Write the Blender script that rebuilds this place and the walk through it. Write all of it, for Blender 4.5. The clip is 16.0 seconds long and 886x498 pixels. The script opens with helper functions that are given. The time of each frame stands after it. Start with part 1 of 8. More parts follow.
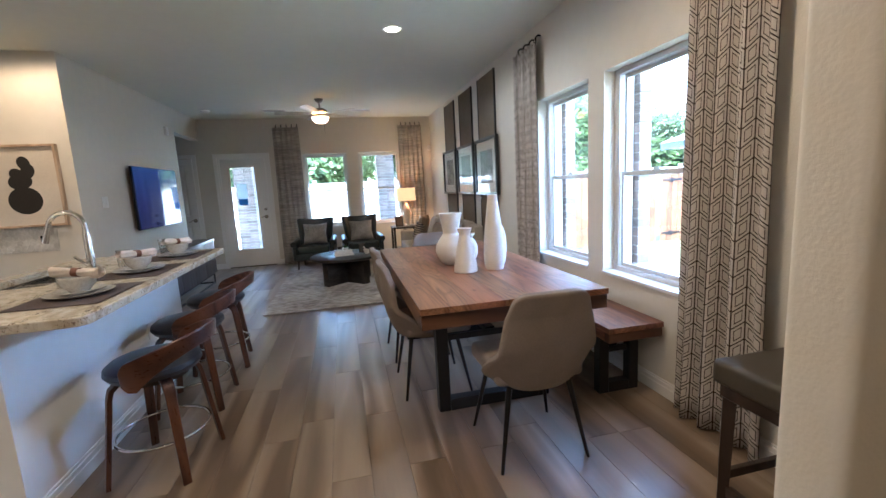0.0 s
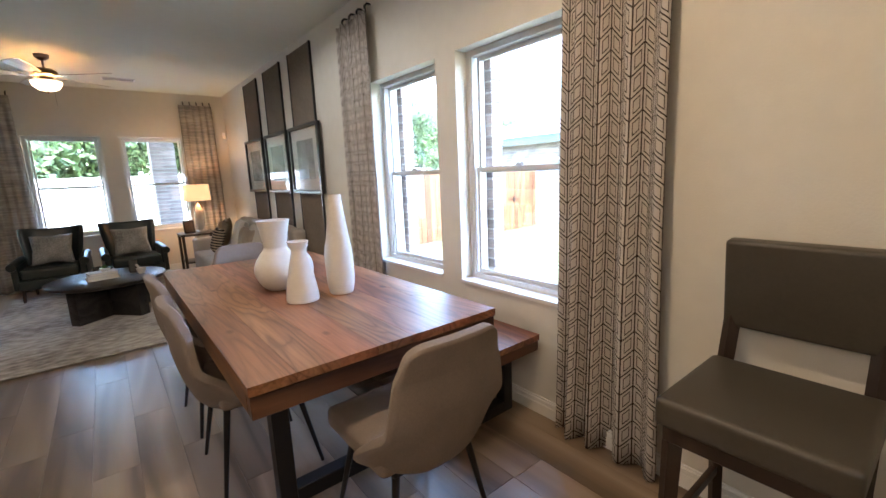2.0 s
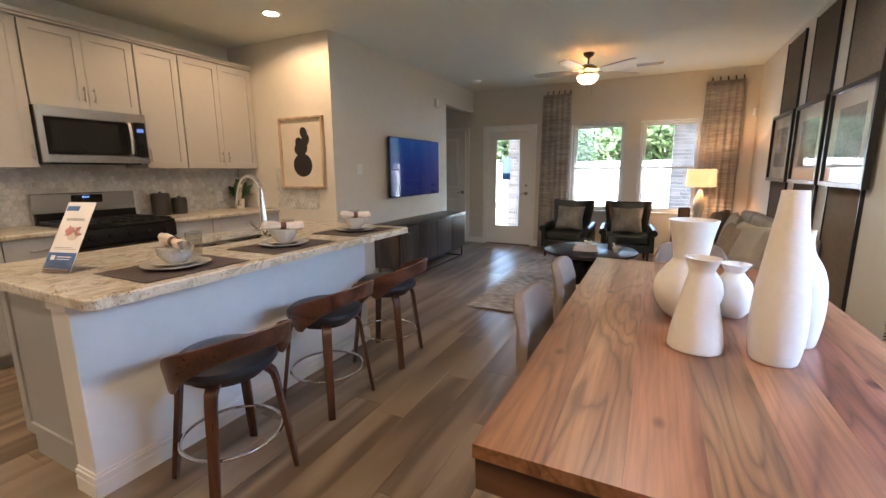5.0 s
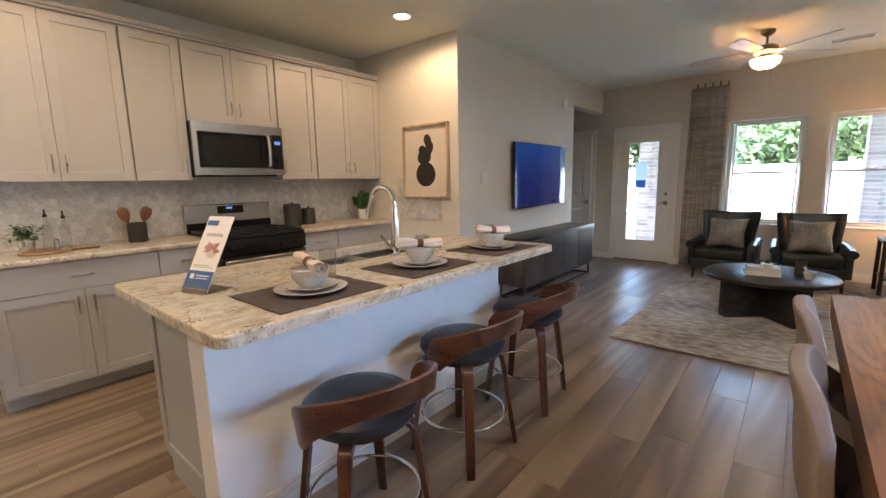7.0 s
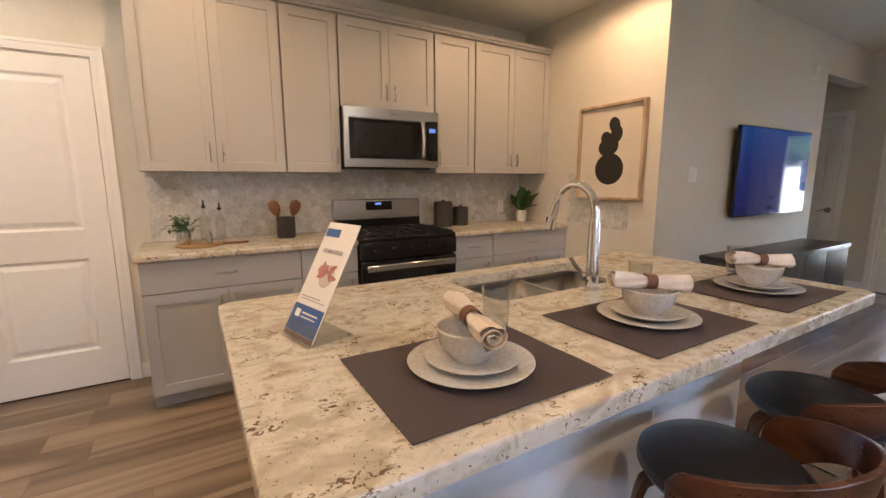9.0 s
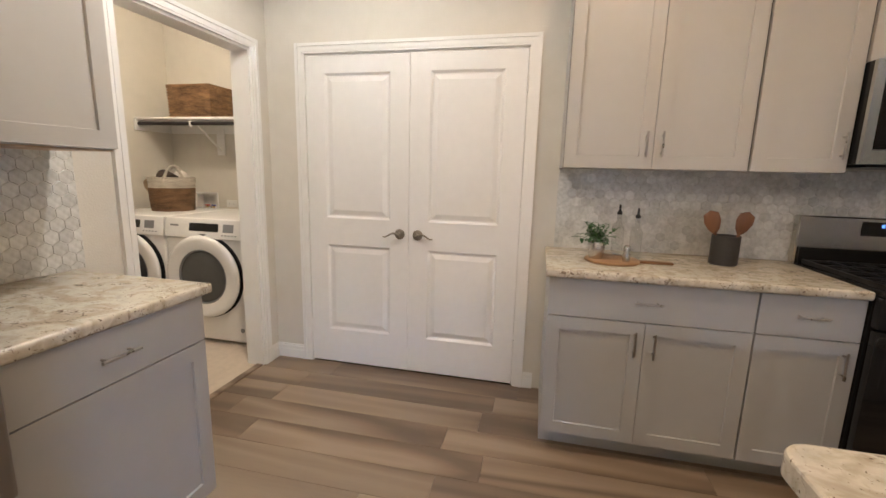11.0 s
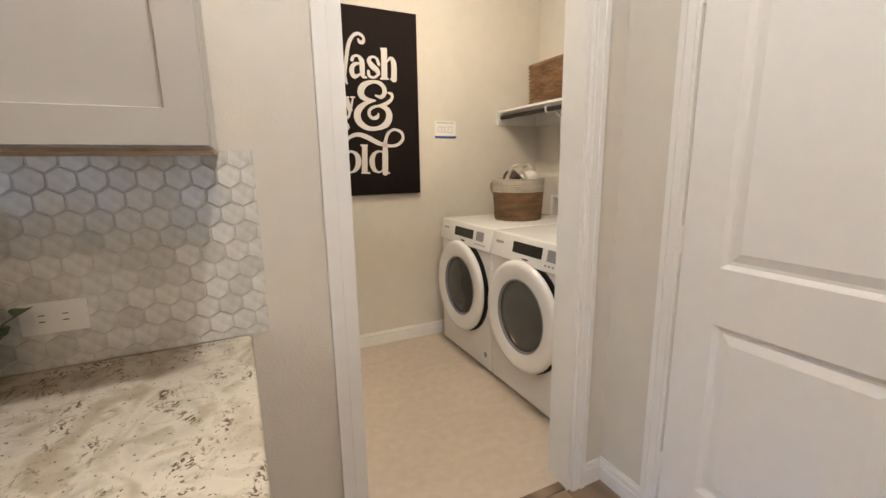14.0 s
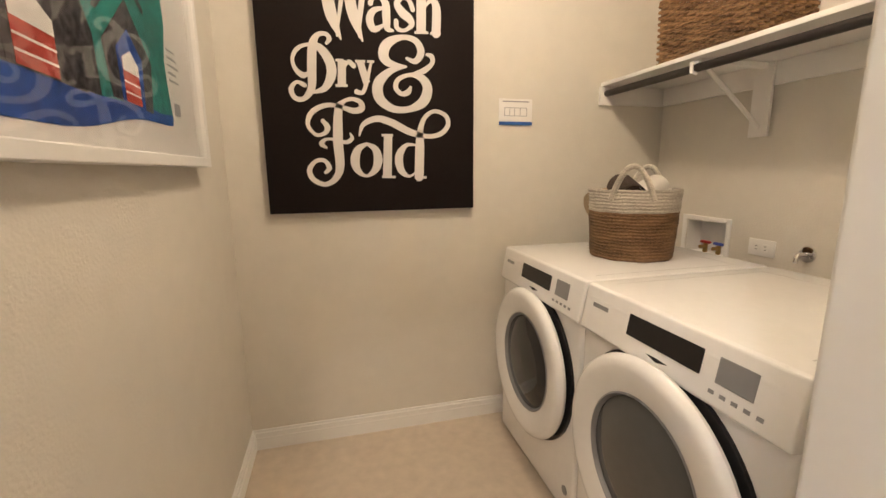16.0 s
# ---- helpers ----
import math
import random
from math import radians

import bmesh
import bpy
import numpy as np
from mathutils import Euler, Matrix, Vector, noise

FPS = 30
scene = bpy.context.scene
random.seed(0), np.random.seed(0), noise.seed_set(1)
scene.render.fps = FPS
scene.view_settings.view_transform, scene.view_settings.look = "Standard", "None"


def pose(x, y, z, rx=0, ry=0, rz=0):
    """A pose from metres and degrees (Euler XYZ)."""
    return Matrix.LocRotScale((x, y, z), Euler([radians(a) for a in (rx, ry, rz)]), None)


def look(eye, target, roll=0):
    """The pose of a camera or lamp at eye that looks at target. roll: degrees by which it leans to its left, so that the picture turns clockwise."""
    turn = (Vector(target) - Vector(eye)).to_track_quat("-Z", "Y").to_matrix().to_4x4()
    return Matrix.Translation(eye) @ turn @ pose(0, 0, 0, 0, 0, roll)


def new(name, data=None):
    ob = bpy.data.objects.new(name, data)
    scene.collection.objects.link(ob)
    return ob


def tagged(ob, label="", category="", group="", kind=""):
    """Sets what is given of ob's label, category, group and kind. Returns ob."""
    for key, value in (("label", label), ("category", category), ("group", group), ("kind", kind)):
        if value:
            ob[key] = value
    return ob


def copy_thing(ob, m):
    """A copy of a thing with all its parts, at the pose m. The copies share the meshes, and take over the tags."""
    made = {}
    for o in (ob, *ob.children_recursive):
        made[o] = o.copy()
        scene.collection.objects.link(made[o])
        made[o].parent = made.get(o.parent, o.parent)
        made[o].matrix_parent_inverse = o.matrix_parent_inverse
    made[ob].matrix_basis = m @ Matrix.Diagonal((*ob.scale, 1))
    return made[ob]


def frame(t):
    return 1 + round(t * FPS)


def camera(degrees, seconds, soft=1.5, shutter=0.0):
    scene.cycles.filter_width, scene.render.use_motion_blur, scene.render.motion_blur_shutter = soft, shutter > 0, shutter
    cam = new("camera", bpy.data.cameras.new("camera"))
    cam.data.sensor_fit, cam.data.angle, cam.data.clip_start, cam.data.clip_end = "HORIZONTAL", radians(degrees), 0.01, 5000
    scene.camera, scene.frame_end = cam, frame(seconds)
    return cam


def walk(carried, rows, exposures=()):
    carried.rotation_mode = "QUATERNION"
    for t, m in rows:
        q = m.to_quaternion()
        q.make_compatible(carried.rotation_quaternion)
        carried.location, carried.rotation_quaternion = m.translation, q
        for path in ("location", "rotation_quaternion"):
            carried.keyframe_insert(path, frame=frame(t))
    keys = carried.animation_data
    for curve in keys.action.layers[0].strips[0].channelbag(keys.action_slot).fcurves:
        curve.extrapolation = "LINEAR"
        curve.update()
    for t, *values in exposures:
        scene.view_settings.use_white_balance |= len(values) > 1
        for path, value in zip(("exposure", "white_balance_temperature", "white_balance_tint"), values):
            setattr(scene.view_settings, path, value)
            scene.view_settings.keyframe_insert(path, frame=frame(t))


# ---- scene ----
cam = camera(92.7, 16.0)
PATH = [
    (0, (-0.084, 0.506, 1.343), (0.36, 2.433, 1.045), -3.0),
    (0.5, (-0.027, 0.732, 1.337), (0.731, 2.56, 1.047), -3.0),
    (1, (-0.007, 0.881, 1.332), (0.992, 2.587, 1.024), -2.9),
    (1.5, (-0.028, 1.05, 1.35), (1.149, 2.633, 1.021), -2.8),
    (2, (-0.014, 1.18, 1.349), (1.206, 2.724, 0.995), -2.4),
    (2.5, (0.11, 1.304, 1.342), (1.231, 2.921, 0.978), -1.6),
    (3, (0.274, 1.416, 1.335), (1.194, 3.152, 0.964), -0.8),
    (3.5, (0.413, 1.581, 1.304), (1.018, 3.451, 0.935), -0.3),
    (4, (0.471, 1.693, 1.316), (0.588, 3.654, 0.945), -0.6),
    (4.5, (0.525, 1.714, 1.314), (0.093, 3.632, 0.947), -0.5),
    (5, (0.531, 1.685, 1.323), (-0.344, 3.446, 0.962), -0.4),
    (5.2, (0.526, 1.668, 1.34), (-0.461, 3.37, 0.982), -0.3),
    (7.3, (-0.051, 2.001, 1.311), (-1.348, 3.489, 0.991), -1.3),
    (7.5, (-0.143, 2.061, 1.303), (-1.46, 3.53, 0.977), -1.4),
    (8, (-0.339, 2.135, 1.316), (-1.693, 3.569, 0.981), -1.4),
    (8.5, (-0.462, 2.206, 1.297), (-1.919, 3.533, 0.953), -1.1),
    (9, (-0.613, 2.304, 1.313), (-2.314, 3.306, 0.993), -0.2),
    (9.5, (-0.743, 2.304, 1.302), (-2.614, 2.934, 0.981), 0.5),
    (10, (-0.989, 2.233, 1.292), (-2.946, 2.502, 0.977), 0.8),
    (10.2, (-1.068, 2.182, 1.298), (-3.038, 2.311, 0.981), 0.8),
    (12.3, (-1.983, 1.656, 1.349), (-3.416, 0.329, 0.919), 0.5),
    (12.5, (-2.055, 1.638, 1.34), (-3.359, 0.184, 0.909), -0.2),
    (13, (-2.271, 1.631, 1.351), (-3.265, -0.051, 0.923), -0.6),
    (13.5, (-2.446, 1.556, 1.341), (-3.353, -0.179, 0.93), -0.4),
    (14, (-2.676, 1.335, 1.345), (-3.531, -0.43, 0.952), -0.9),
    (14.5, (-2.871, 1.134, 1.325), (-3.558, -0.702, 0.931), -1.4),
    (15, (-3.094, 0.91, 1.321), (-3.571, -0.993, 0.934), -1.4),
    (15.5, (-3.193, 0.63, 1.296), (-3.577, -1.296, 0.917), -1.1),
    (16, (-3.253, 0.393, 1.322), (-3.738, -1.513, 0.956), -0.6),
]
# stops, white balance and tint along the walk
EXPOSURES = [
    (0.0, 3.65, 5450, 7),
    (1.5, 3.68, 6100, 9),
    (3.5, 3.3, 6100, 11),
    (4.2, 3.2, 6450, 12),
    (5.0, 3.78, 6650, 12),
    (7.5, 3.84, 6350, 12),
    (8.5, 3.87, 6400, 13),
    (9.0, 3.75, 6850, 16),
    (10.0, 3.7, 6000, 10),
    (12.5, 3.65, 5950, 10),
    (15.0, 3.62, 5850, 10),
    (16.0, 3.65, 6400, 13),
]
walk(cam, [(t, look(eye, target, roll)) for t, eye, target, roll in PATH], EXPOSURES)

# ---- world, sun, lamps ----
world = bpy.data.worlds.new("sky")
scene.world = world
world.use_nodes = True
wn = world.node_tree.nodes
sky = wn.new("ShaderNodeTexSky")
sky.sky_type = "NISHITA"
sky.sun_disc = False
sky.sun_elevation = radians(58)
sky.sun_rotation = radians(200)
wn["Background"].inputs["Strength"].default_value = 0.58
world.node_tree.links.new(sky.outputs["Color"], wn["Background"].inputs["Color"])

sun_data = bpy.data.lights.new("sun", "SUN")
sun_data.energy, sun_data.angle, sun_data.color = 1.8, radians(0.5), (1.0, 0.94, 0.85)
sun = new("sun", sun_data)
sun.matrix_world = look((-3.4, -9.4, 16.0), (0, 0, 0))


WARM = (1.0, 0.66, 0.38)


def spot(m, power, size=172, colour=WARM, radius=0.06):
    d = bpy.data.lights.new("downlight_and_fill_bulb", "SPOT")
    d.energy, d.spot_size, d.spot_blend, d.color, d.shadow_soft_size = power, radians(size), 0.35, colour, radius
    o = new("downlight_and_fill_bulb", d)
    o.matrix_world = m
    return o


def bulb(x, y, z, power, radius=0.05, colour=WARM):
    d = bpy.data.lights.new("bulb", "POINT")
    d.energy, d.color, d.shadow_soft_size = power, colour, radius
    o = new("bulb", d)
    o.location = (x, y, z)
    return o


# recessed ceiling lights: place and power; the last five are unseen additions for brightness
SOFT = (1.0, 0.93, 0.84)
CAN_W = [(0.47, 4.44, 5.0, SOFT), (-2.65, 4.67, 4.3, WARM), (-2.65, 2.4, 3.3, WARM), (0.47, 2.0, 5.6, (1.0, 0.71, 0.44)), (-1.0, 1.9, 2.4, WARM), (-2.9, 0.95, 5.9, (1.0, 0.88, 0.74)), (-0.5, 0.0, 3.6, WARM)]
CANS = [c[:2] for c in CAN_W]
for cx, cy, cw, cc in CAN_W:
    spot(look((cx, cy, 2.70), (cx, cy, 0)), cw, colour=cc)

# ---- materials ----
def mat(name, base, rough=0.6, metal=0.0, var=0.06, scale=8.0, bump=0.0, bump_scale=60.0, second=None, island=0.0, stretch=(1, 1, 1), spec=0.5, coat=0.0, obj=0.0):
    """A surface with two scales of variation in colour, roughness and relief."""
    m = bpy.data.materials.new(name)
    m.use_nodes = True
    nt = m.node_tree
    n, l = nt.nodes, nt.links
    b = n["Principled BSDF"]
    b.inputs["Roughness"].default_value, b.inputs["Metallic"].default_value = rough, metal
    b.inputs["Specular IOR Level"].default_value = spec
    b.inputs["Coat Weight"].default_value = coat
    tc = n.new("ShaderNodeTexCoord")
    mp = n.new("ShaderNodeMapping")
    mp.inputs["Scale"].default_value = stretch
    l.new(tc.outputs["Object"], mp.inputs["Vector"])
    big, fine = n.new("ShaderNodeTexNoise"), n.new("ShaderNodeTexNoise")
    big.inputs["Scale"].default_value, fine.inputs["Scale"].default_value = scale * 0.3, scale * 4
    big.inputs["Detail"].default_value, fine.inputs["Detail"].default_value = 4, 5
    l.new(mp.outputs[0], big.inputs["Vector"]), l.new(mp.outputs[0], fine.inputs["Vector"])
    add = n.new("ShaderNodeMath")
    add.operation = "ADD"
    l.new(big.outputs[0], add.inputs[0]), l.new(fine.outputs[0], add.inputs[1])
    ramp = n.new("ShaderNodeValToRGB")
    lo = [max(0, c * (1 - var)) for c in base]
    hi = list(second) if second else [min(1, c * (1 + var)) for c in base]
    half = n.new("ShaderNodeMath")
    half.operation = "MULTIPLY"
    half.inputs[1].default_value = 0.5
    l.new(add.outputs[0], half.inputs[0]), l.new(half.outputs[0], ramp.inputs[0])
    ramp.color_ramp.elements[0].position, ramp.color_ramp.elements[1].position = 0.35, 0.65
    ramp.color_ramp.elements[0].color, ramp.color_ramp.elements[1].color = (*lo, 1), (*hi, 1)
    col = ramp.outputs[0]
    if island or obj:
        hsv = n.new("ShaderNodeHueSaturation")
        src = n.new("ShaderNodeNewGeometry").outputs["Random Per Island"] if island else n.new("ShaderNodeObjectInfo").outputs["Random"]
        mr = n.new("ShaderNodeMapRange")
        a = island or obj
        mr.inputs["To Min"].default_value, mr.inputs["To Max"].default_value = 1 - a, 1 + a
        l.new(src, mr.inputs["Value"]), l.new(mr.outputs[0], hsv.inputs["Value"]), l.new(col, hsv.inputs["Color"])
        col = hsv.outputs[0]
    l.new(col, b.inputs["Base Color"])
    rr = n.new("ShaderNodeMapRange")
    rr.inputs["To Min"].default_value, rr.inputs["To Max"].default_value = max(0.02, rough * 0.85), min(1, rough * 1.15)
    l.new(big.outputs[0], rr.inputs["Value"]), l.new(rr.outputs[0], b.inputs["Roughness"])
    if bump:
        bn, bp = n.new("ShaderNodeTexNoise"), n.new("ShaderNodeBump")
        bn.inputs["Scale"].default_value = bump_scale
        bn.inputs["Detail"].default_value = 3
        bp.inputs["Strength"].default_value, bp.inputs["Distance"].default_value = bump, 0.004
        l.new(mp.outputs[0], bn.inputs["Vector"]), l.new(bn.outputs[0], bp.inputs["Height"]), l.new(bp.outputs[0], b.inputs["Normal"])
    return m


def wood(name, dark, mid, light, along="y", rough=0.35, ring=9.0, obj=0.0, island=0.0, coat=0.0, knots=True, bands=True, stretch=0.12, swirl_by=0.6, pore=0.35):
    """Wood: long noise grain, wavy growth bands, fine pores."""
    m = bpy.data.materials.new(name)
    m.use_nodes = True
    nt = m.node_tree
    n, l = nt.nodes, nt.links
    b = n["Principled BSDF"]
    b.inputs["Coat Weight"].default_value = coat
    tc, mp = n.new("ShaderNodeTexCoord"), n.new("ShaderNodeMapping")
    mp.inputs["Scale"].default_value = {"x": (stretch, 1, 1), "y": (1, stretch, 1), "z": (1, 1, stretch)}[along]
    off = n.new("ShaderNodeVectorMath")
    off.operation = "ADD"
    l.new(tc.outputs["Object"], off.inputs[0])
    sc = n.new("ShaderNodeVectorMath")
    sc.operation = "SCALE"
    sc.inputs["Scale"].default_value = 37.0
    src = n.new("ShaderNodeNewGeometry").outputs["Random Per Island"] if island else n.new("ShaderNodeObjectInfo").outputs["Random"]
    comb = n.new("ShaderNodeCombineXYZ")
    l.new(src, comb.inputs[0]), l.new(src, comb.inputs[1]), l.new(src, comb.inputs[2])
    l.new(comb.outputs[0], sc.inputs[0])
    l.new(sc.outputs[0], off.inputs[1])
    l.new(off.outputs[0], mp.inputs["Vector"])
    warp = n.new("ShaderNodeTexNoise")
    warp.inputs["Scale"].default_value, warp.inputs["Detail"].default_value, warp.inputs["Distortion"].default_value = ring * 0.45, 2, swirl_by
    l.new(mp.outputs[0], warp.inputs["Vector"])
    saw = n.new("ShaderNodeMath")
    saw.operation = "MULTIPLY"
    saw.inputs[1].default_value = 9.0 if bands else 4.0
    l.new(warp.outputs[0], saw.inputs[0])
    frac = n.new("ShaderNodeMath")
    frac.operation = "PINGPONG"
    frac.inputs[1].default_value = 1.0
    l.new(saw.outputs[0], frac.inputs[0])
    pores = n.new("ShaderNodeTexNoise")
    pores.inputs["Scale"].default_value, pores.inputs["Detail"].default_value = ring * 14, 6
    l.new(mp.outputs[0], pores.inputs["Vector"])
    mixv = n.new("ShaderNodeMix")
    mixv.inputs[0].default_value = pore
    l.new(frac.outputs[0], mixv.inputs[2]), l.new(pores.outputs[0], mixv.inputs[3])
    ramp = n.new("ShaderNodeValToRGB")
    e = ramp.color_ramp.elements
    e[0].position, e[0].color = 0.2, (*dark, 1)
    e[1].position, e[1].color = 0.85, (*light, 1)
    k = e.new(0.5)
    k.color = (*mid, 1)
    l.new(mixv.outputs[0], ramp.inputs[0])
    hsv = n.new("ShaderNodeHueSaturation")
    mr = n.new("ShaderNodeMapRange")
    a = obj or island
    mr.inputs["To Min"].default_value, mr.inputs["To Max"].default_value = 1 - a, 1 + a
    l.new(src, mr.inputs["Value"]), l.new(mr.outputs[0], hsv.inputs["Value"]), l.new(ramp.outputs[0], hsv.inputs["Color"])
    l.new(hsv.outputs[0], b.inputs["Base Color"])
    rr = n.new("ShaderNodeMapRange")
    rr.inputs["To Min"].default_value, rr.inputs["To Max"].default_value = rough * 0.8, rough * 1.3
    l.new(pores.outputs[0], rr.inputs["Value"]), l.new(rr.outputs[0], b.inputs["Roughness"])
    bp = n.new("ShaderNodeBump")
    bp.inputs["Strength"].default_value, bp.inputs["Distance"].default_value = 0.05, 0.002
    l.new(mixv.outputs[0], bp.inputs["Height"]), l.new(bp.outputs[0], b.inputs["Normal"])
    return m


def emit(name, colour, strength):
    m = bpy.data.materials.new(name)
    m.use_nodes = True
    b = m.node_tree.nodes["Principled BSDF"]
    b.inputs["Base Color"].default_value = (*colour, 1)
    b.inputs["Emission Color"].default_value, b.inputs["Emission Strength"].default_value = (*colour, 1), strength
    return m


def glass(name, tint=(1, 1, 1), rough=0.0, edge=0.75):
    m = bpy.data.materials.new(name)
    m.use_nodes = True
    n, l = m.node_tree.nodes, m.node_tree.links
    out = n["Material Output"]
    tr, gl, lw, pw_, mx = n.new("ShaderNodeBsdfTransparent"), n.new("ShaderNodeBsdfGlossy"), n.new("ShaderNodeLayerWeight"), n.new("ShaderNodeMath"), n.new("ShaderNodeMixShader")
    tr.inputs["Color"].default_value = (*tint, 1)
    gl.inputs["Roughness"].default_value = rough
    pw_.operation = "POWER"
    pw_.inputs[1].default_value = 4.0
    sc_ = n.new("ShaderNodeMapRange")
    sc_.inputs["To Min"].default_value, sc_.inputs["To Max"].default_value = 0.045, edge
    l.new(lw.outputs["Facing"], pw_.inputs[0]), l.new(pw_.outputs[0], sc_.inputs["Value"])
    l.new(sc_.outputs[0], mx.inputs[0]), l.new(tr.outputs[0], mx.inputs[1]), l.new(gl.outputs[0], mx.inputs[2])
    l.new(mx.outputs[0], out.inputs["Surface"])
    return m


def backlit(name, colour):
    """Thin printed film that lets daylight through."""
    m = bpy.data.materials.new(name)
    m.use_nodes = True
    n, l = m.node_tree.nodes, m.node_tree.links
    tr, mx = n.new("ShaderNodeBsdfTranslucent"), n.new("ShaderNodeMixShader")
    n["Principled BSDF"].inputs["Base Color"].default_value = tr.inputs["Color"].default_value = (*colour, 1)
    mx.inputs[0].default_value = 0.6
    l.new(n["Principled BSDF"].outputs[0], mx.inputs[1]), l.new(tr.outputs[0], mx.inputs[2]), l.new(mx.outputs[0], n["Material Output"].inputs["Surface"])
    return m


M_WALL = mat("wall_paint", (0.66, 0.625, 0.56), 0.75, var=0.03, scale=3, bump=0.25, bump_scale=120)
# the ceiling colour includes the green-yellow tint of light bounced off the lawn
M_CEIL = mat("ceiling_paint_lawn_tint", (0.70, 0.71, 0.63), 0.9, var=0.02, scale=3, bump=0.35, bump_scale=90)
M_WHITE = mat("white_trim_paint", (0.80, 0.79, 0.77), 0.35, var=0.02, scale=5, bump=0.04)
M_DOOR = mat("white_door_paint", (0.80, 0.79, 0.78), 0.32, var=0.02, scale=5, bump=0.05, bump_scale=200)
M_VINYL = mat("window_vinyl", (0.62, 0.62, 0.60), 0.4, var=0.02)
M_GLASS = glass("window_glass", (0.98, 0.99, 0.99))
M_PLANK = wood("floor_plank", (0.125, 0.084, 0.055), (0.205, 0.146, 0.098), (0.28, 0.21, 0.148), along="y", rough=0.31, ring=5.0, obj=0.13, pore=0.22, stretch=0.085, swirl_by=0.8)
M_PLANK.node_tree.nodes["Principled BSDF"].inputs["Specular IOR Level"].default_value = 0.8
M_JOINT = mat("floor_joint", (0.05, 0.038, 0.03), 0.8)
M_VINYLFLOOR = mat("beige_sheet_floor", (0.56, 0.48, 0.39), 0.45, var=0.10, scale=5, bump=0.05)
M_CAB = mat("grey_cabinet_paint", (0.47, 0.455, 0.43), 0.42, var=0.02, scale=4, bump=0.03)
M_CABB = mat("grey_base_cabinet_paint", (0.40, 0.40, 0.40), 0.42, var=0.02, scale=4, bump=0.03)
# near-black stand-in for the shade inside narrow gaps
M_CABDARK = mat("gap_shade", (0.05, 0.05, 0.05), 0.8)
M_NICKEL = mat("brushed_nickel", (0.42, 0.40, 0.37), 0.28, 1.0, var=0.03, scale=30)
M_STEEL = mat("stainless_steel", (0.62, 0.61, 0.59), 0.26, 1.0, var=0.05, scale=10, stretch=(1, 0.05, 1), bump=0.02)
M_CHROME = mat("polished_chrome", (0.80, 0.80, 0.80), 0.05, 1.0, var=0.01)
M_BLACKGLASS = mat("black_glass", (0.012, 0.012, 0.013), 0.06, var=0.02)
M_BLACKMETAL = mat("black_steel", (0.018, 0.018, 0.02), 0.45, 0.4, var=0.08, bump=0.03)
M_BLACK = mat("black_enamel", (0.012, 0.012, 0.013), 0.22, var=0.05, spec=0.3)

# ---- shape helpers ----
def link(name, bm, material=None, parent=None, smooth=False):
    me = bpy.data.meshes.new(name)
    bmesh.ops.recalc_face_normals(bm, faces=bm.faces)
    bm.to_mesh(me)
    bm.free()
    if smooth:
        me.shade_smooth()
        me.set_sharp_from_angle(angle=radians(40))
    if material:
        me.materials.append(material)
    o = new(name, me)
    if parent:
        o.parent = parent
    return o


def part(name, bm, material, parent, label="", smooth=True):
    o = link(name, bm, material, parent, smooth)
    return tagged(o, label) if label else o


def thing(name, label, category, m=None, group="", kind=""):
    o = new(name)
    o.empty_display_size = 0.1
    if m is not None:
        o.matrix_basis = m
    return tagged(o, label, category, group, kind)


def addbox(bm, x0, y0, z0, x1, y1, z1, bevel=0.0, seg=2, m=None):
    r = bmesh.ops.create_cube(bm, size=1.0)
    vs = r["verts"]
    t = Matrix.Translation(((x0 + x1) / 2, (y0 + y1) / 2, (z0 + z1) / 2)) @ Matrix.Diagonal((abs(x1 - x0), abs(y1 - y0), abs(z1 - z0), 1))
    bmesh.ops.transform(bm, matrix=(m @ t) if m else t, verts=vs)
    if bevel:
        es = {e for v in vs for e in v.link_edges}
        bmesh.ops.bevel(bm, geom=list(es), offset=bevel, segments=seg, affect="EDGES", profile=0.6)
    return bm


def box(x0, y0, z0, x1, y1, z1, bevel=0.0, seg=2, m=None):
    return addbox(bmesh.new(), x0, y0, z0, x1, y1, z1, bevel, seg, m)


def boxes(*rows, bevel=0.0, seg=1):
    bm = bmesh.new()
    for r in rows:
        addbox(bm, *r, bevel=bevel, seg=seg)
    return bm


def lathe(profile, n=32, bm=None, m=None, cap=True):
    """Turned body about z from (radius, height) pairs."""
    bm = bm or bmesh.new()
    rings = []
    for r, z in profile:
        ring = []
        for i in range(n):
            a = 2 * math.pi * i / n
            v = Vector((r * math.cos(a), r * math.sin(a), z))
            ring.append(bm.verts.new(m @ v if m else v))
        rings.append(ring)
    for a, b in zip(rings, rings[1:]):
        for i in range(n):
            bm.faces.new((a[i], a[(i + 1) % n], b[(i + 1) % n], b[i]))
    if cap:
        if profile[0][0] > 1e-4:
            bm.faces.new(rings[0][::-1])
        if profile[-1][0] > 1e-4:
            bm.faces.new(rings[-1])
    return bm


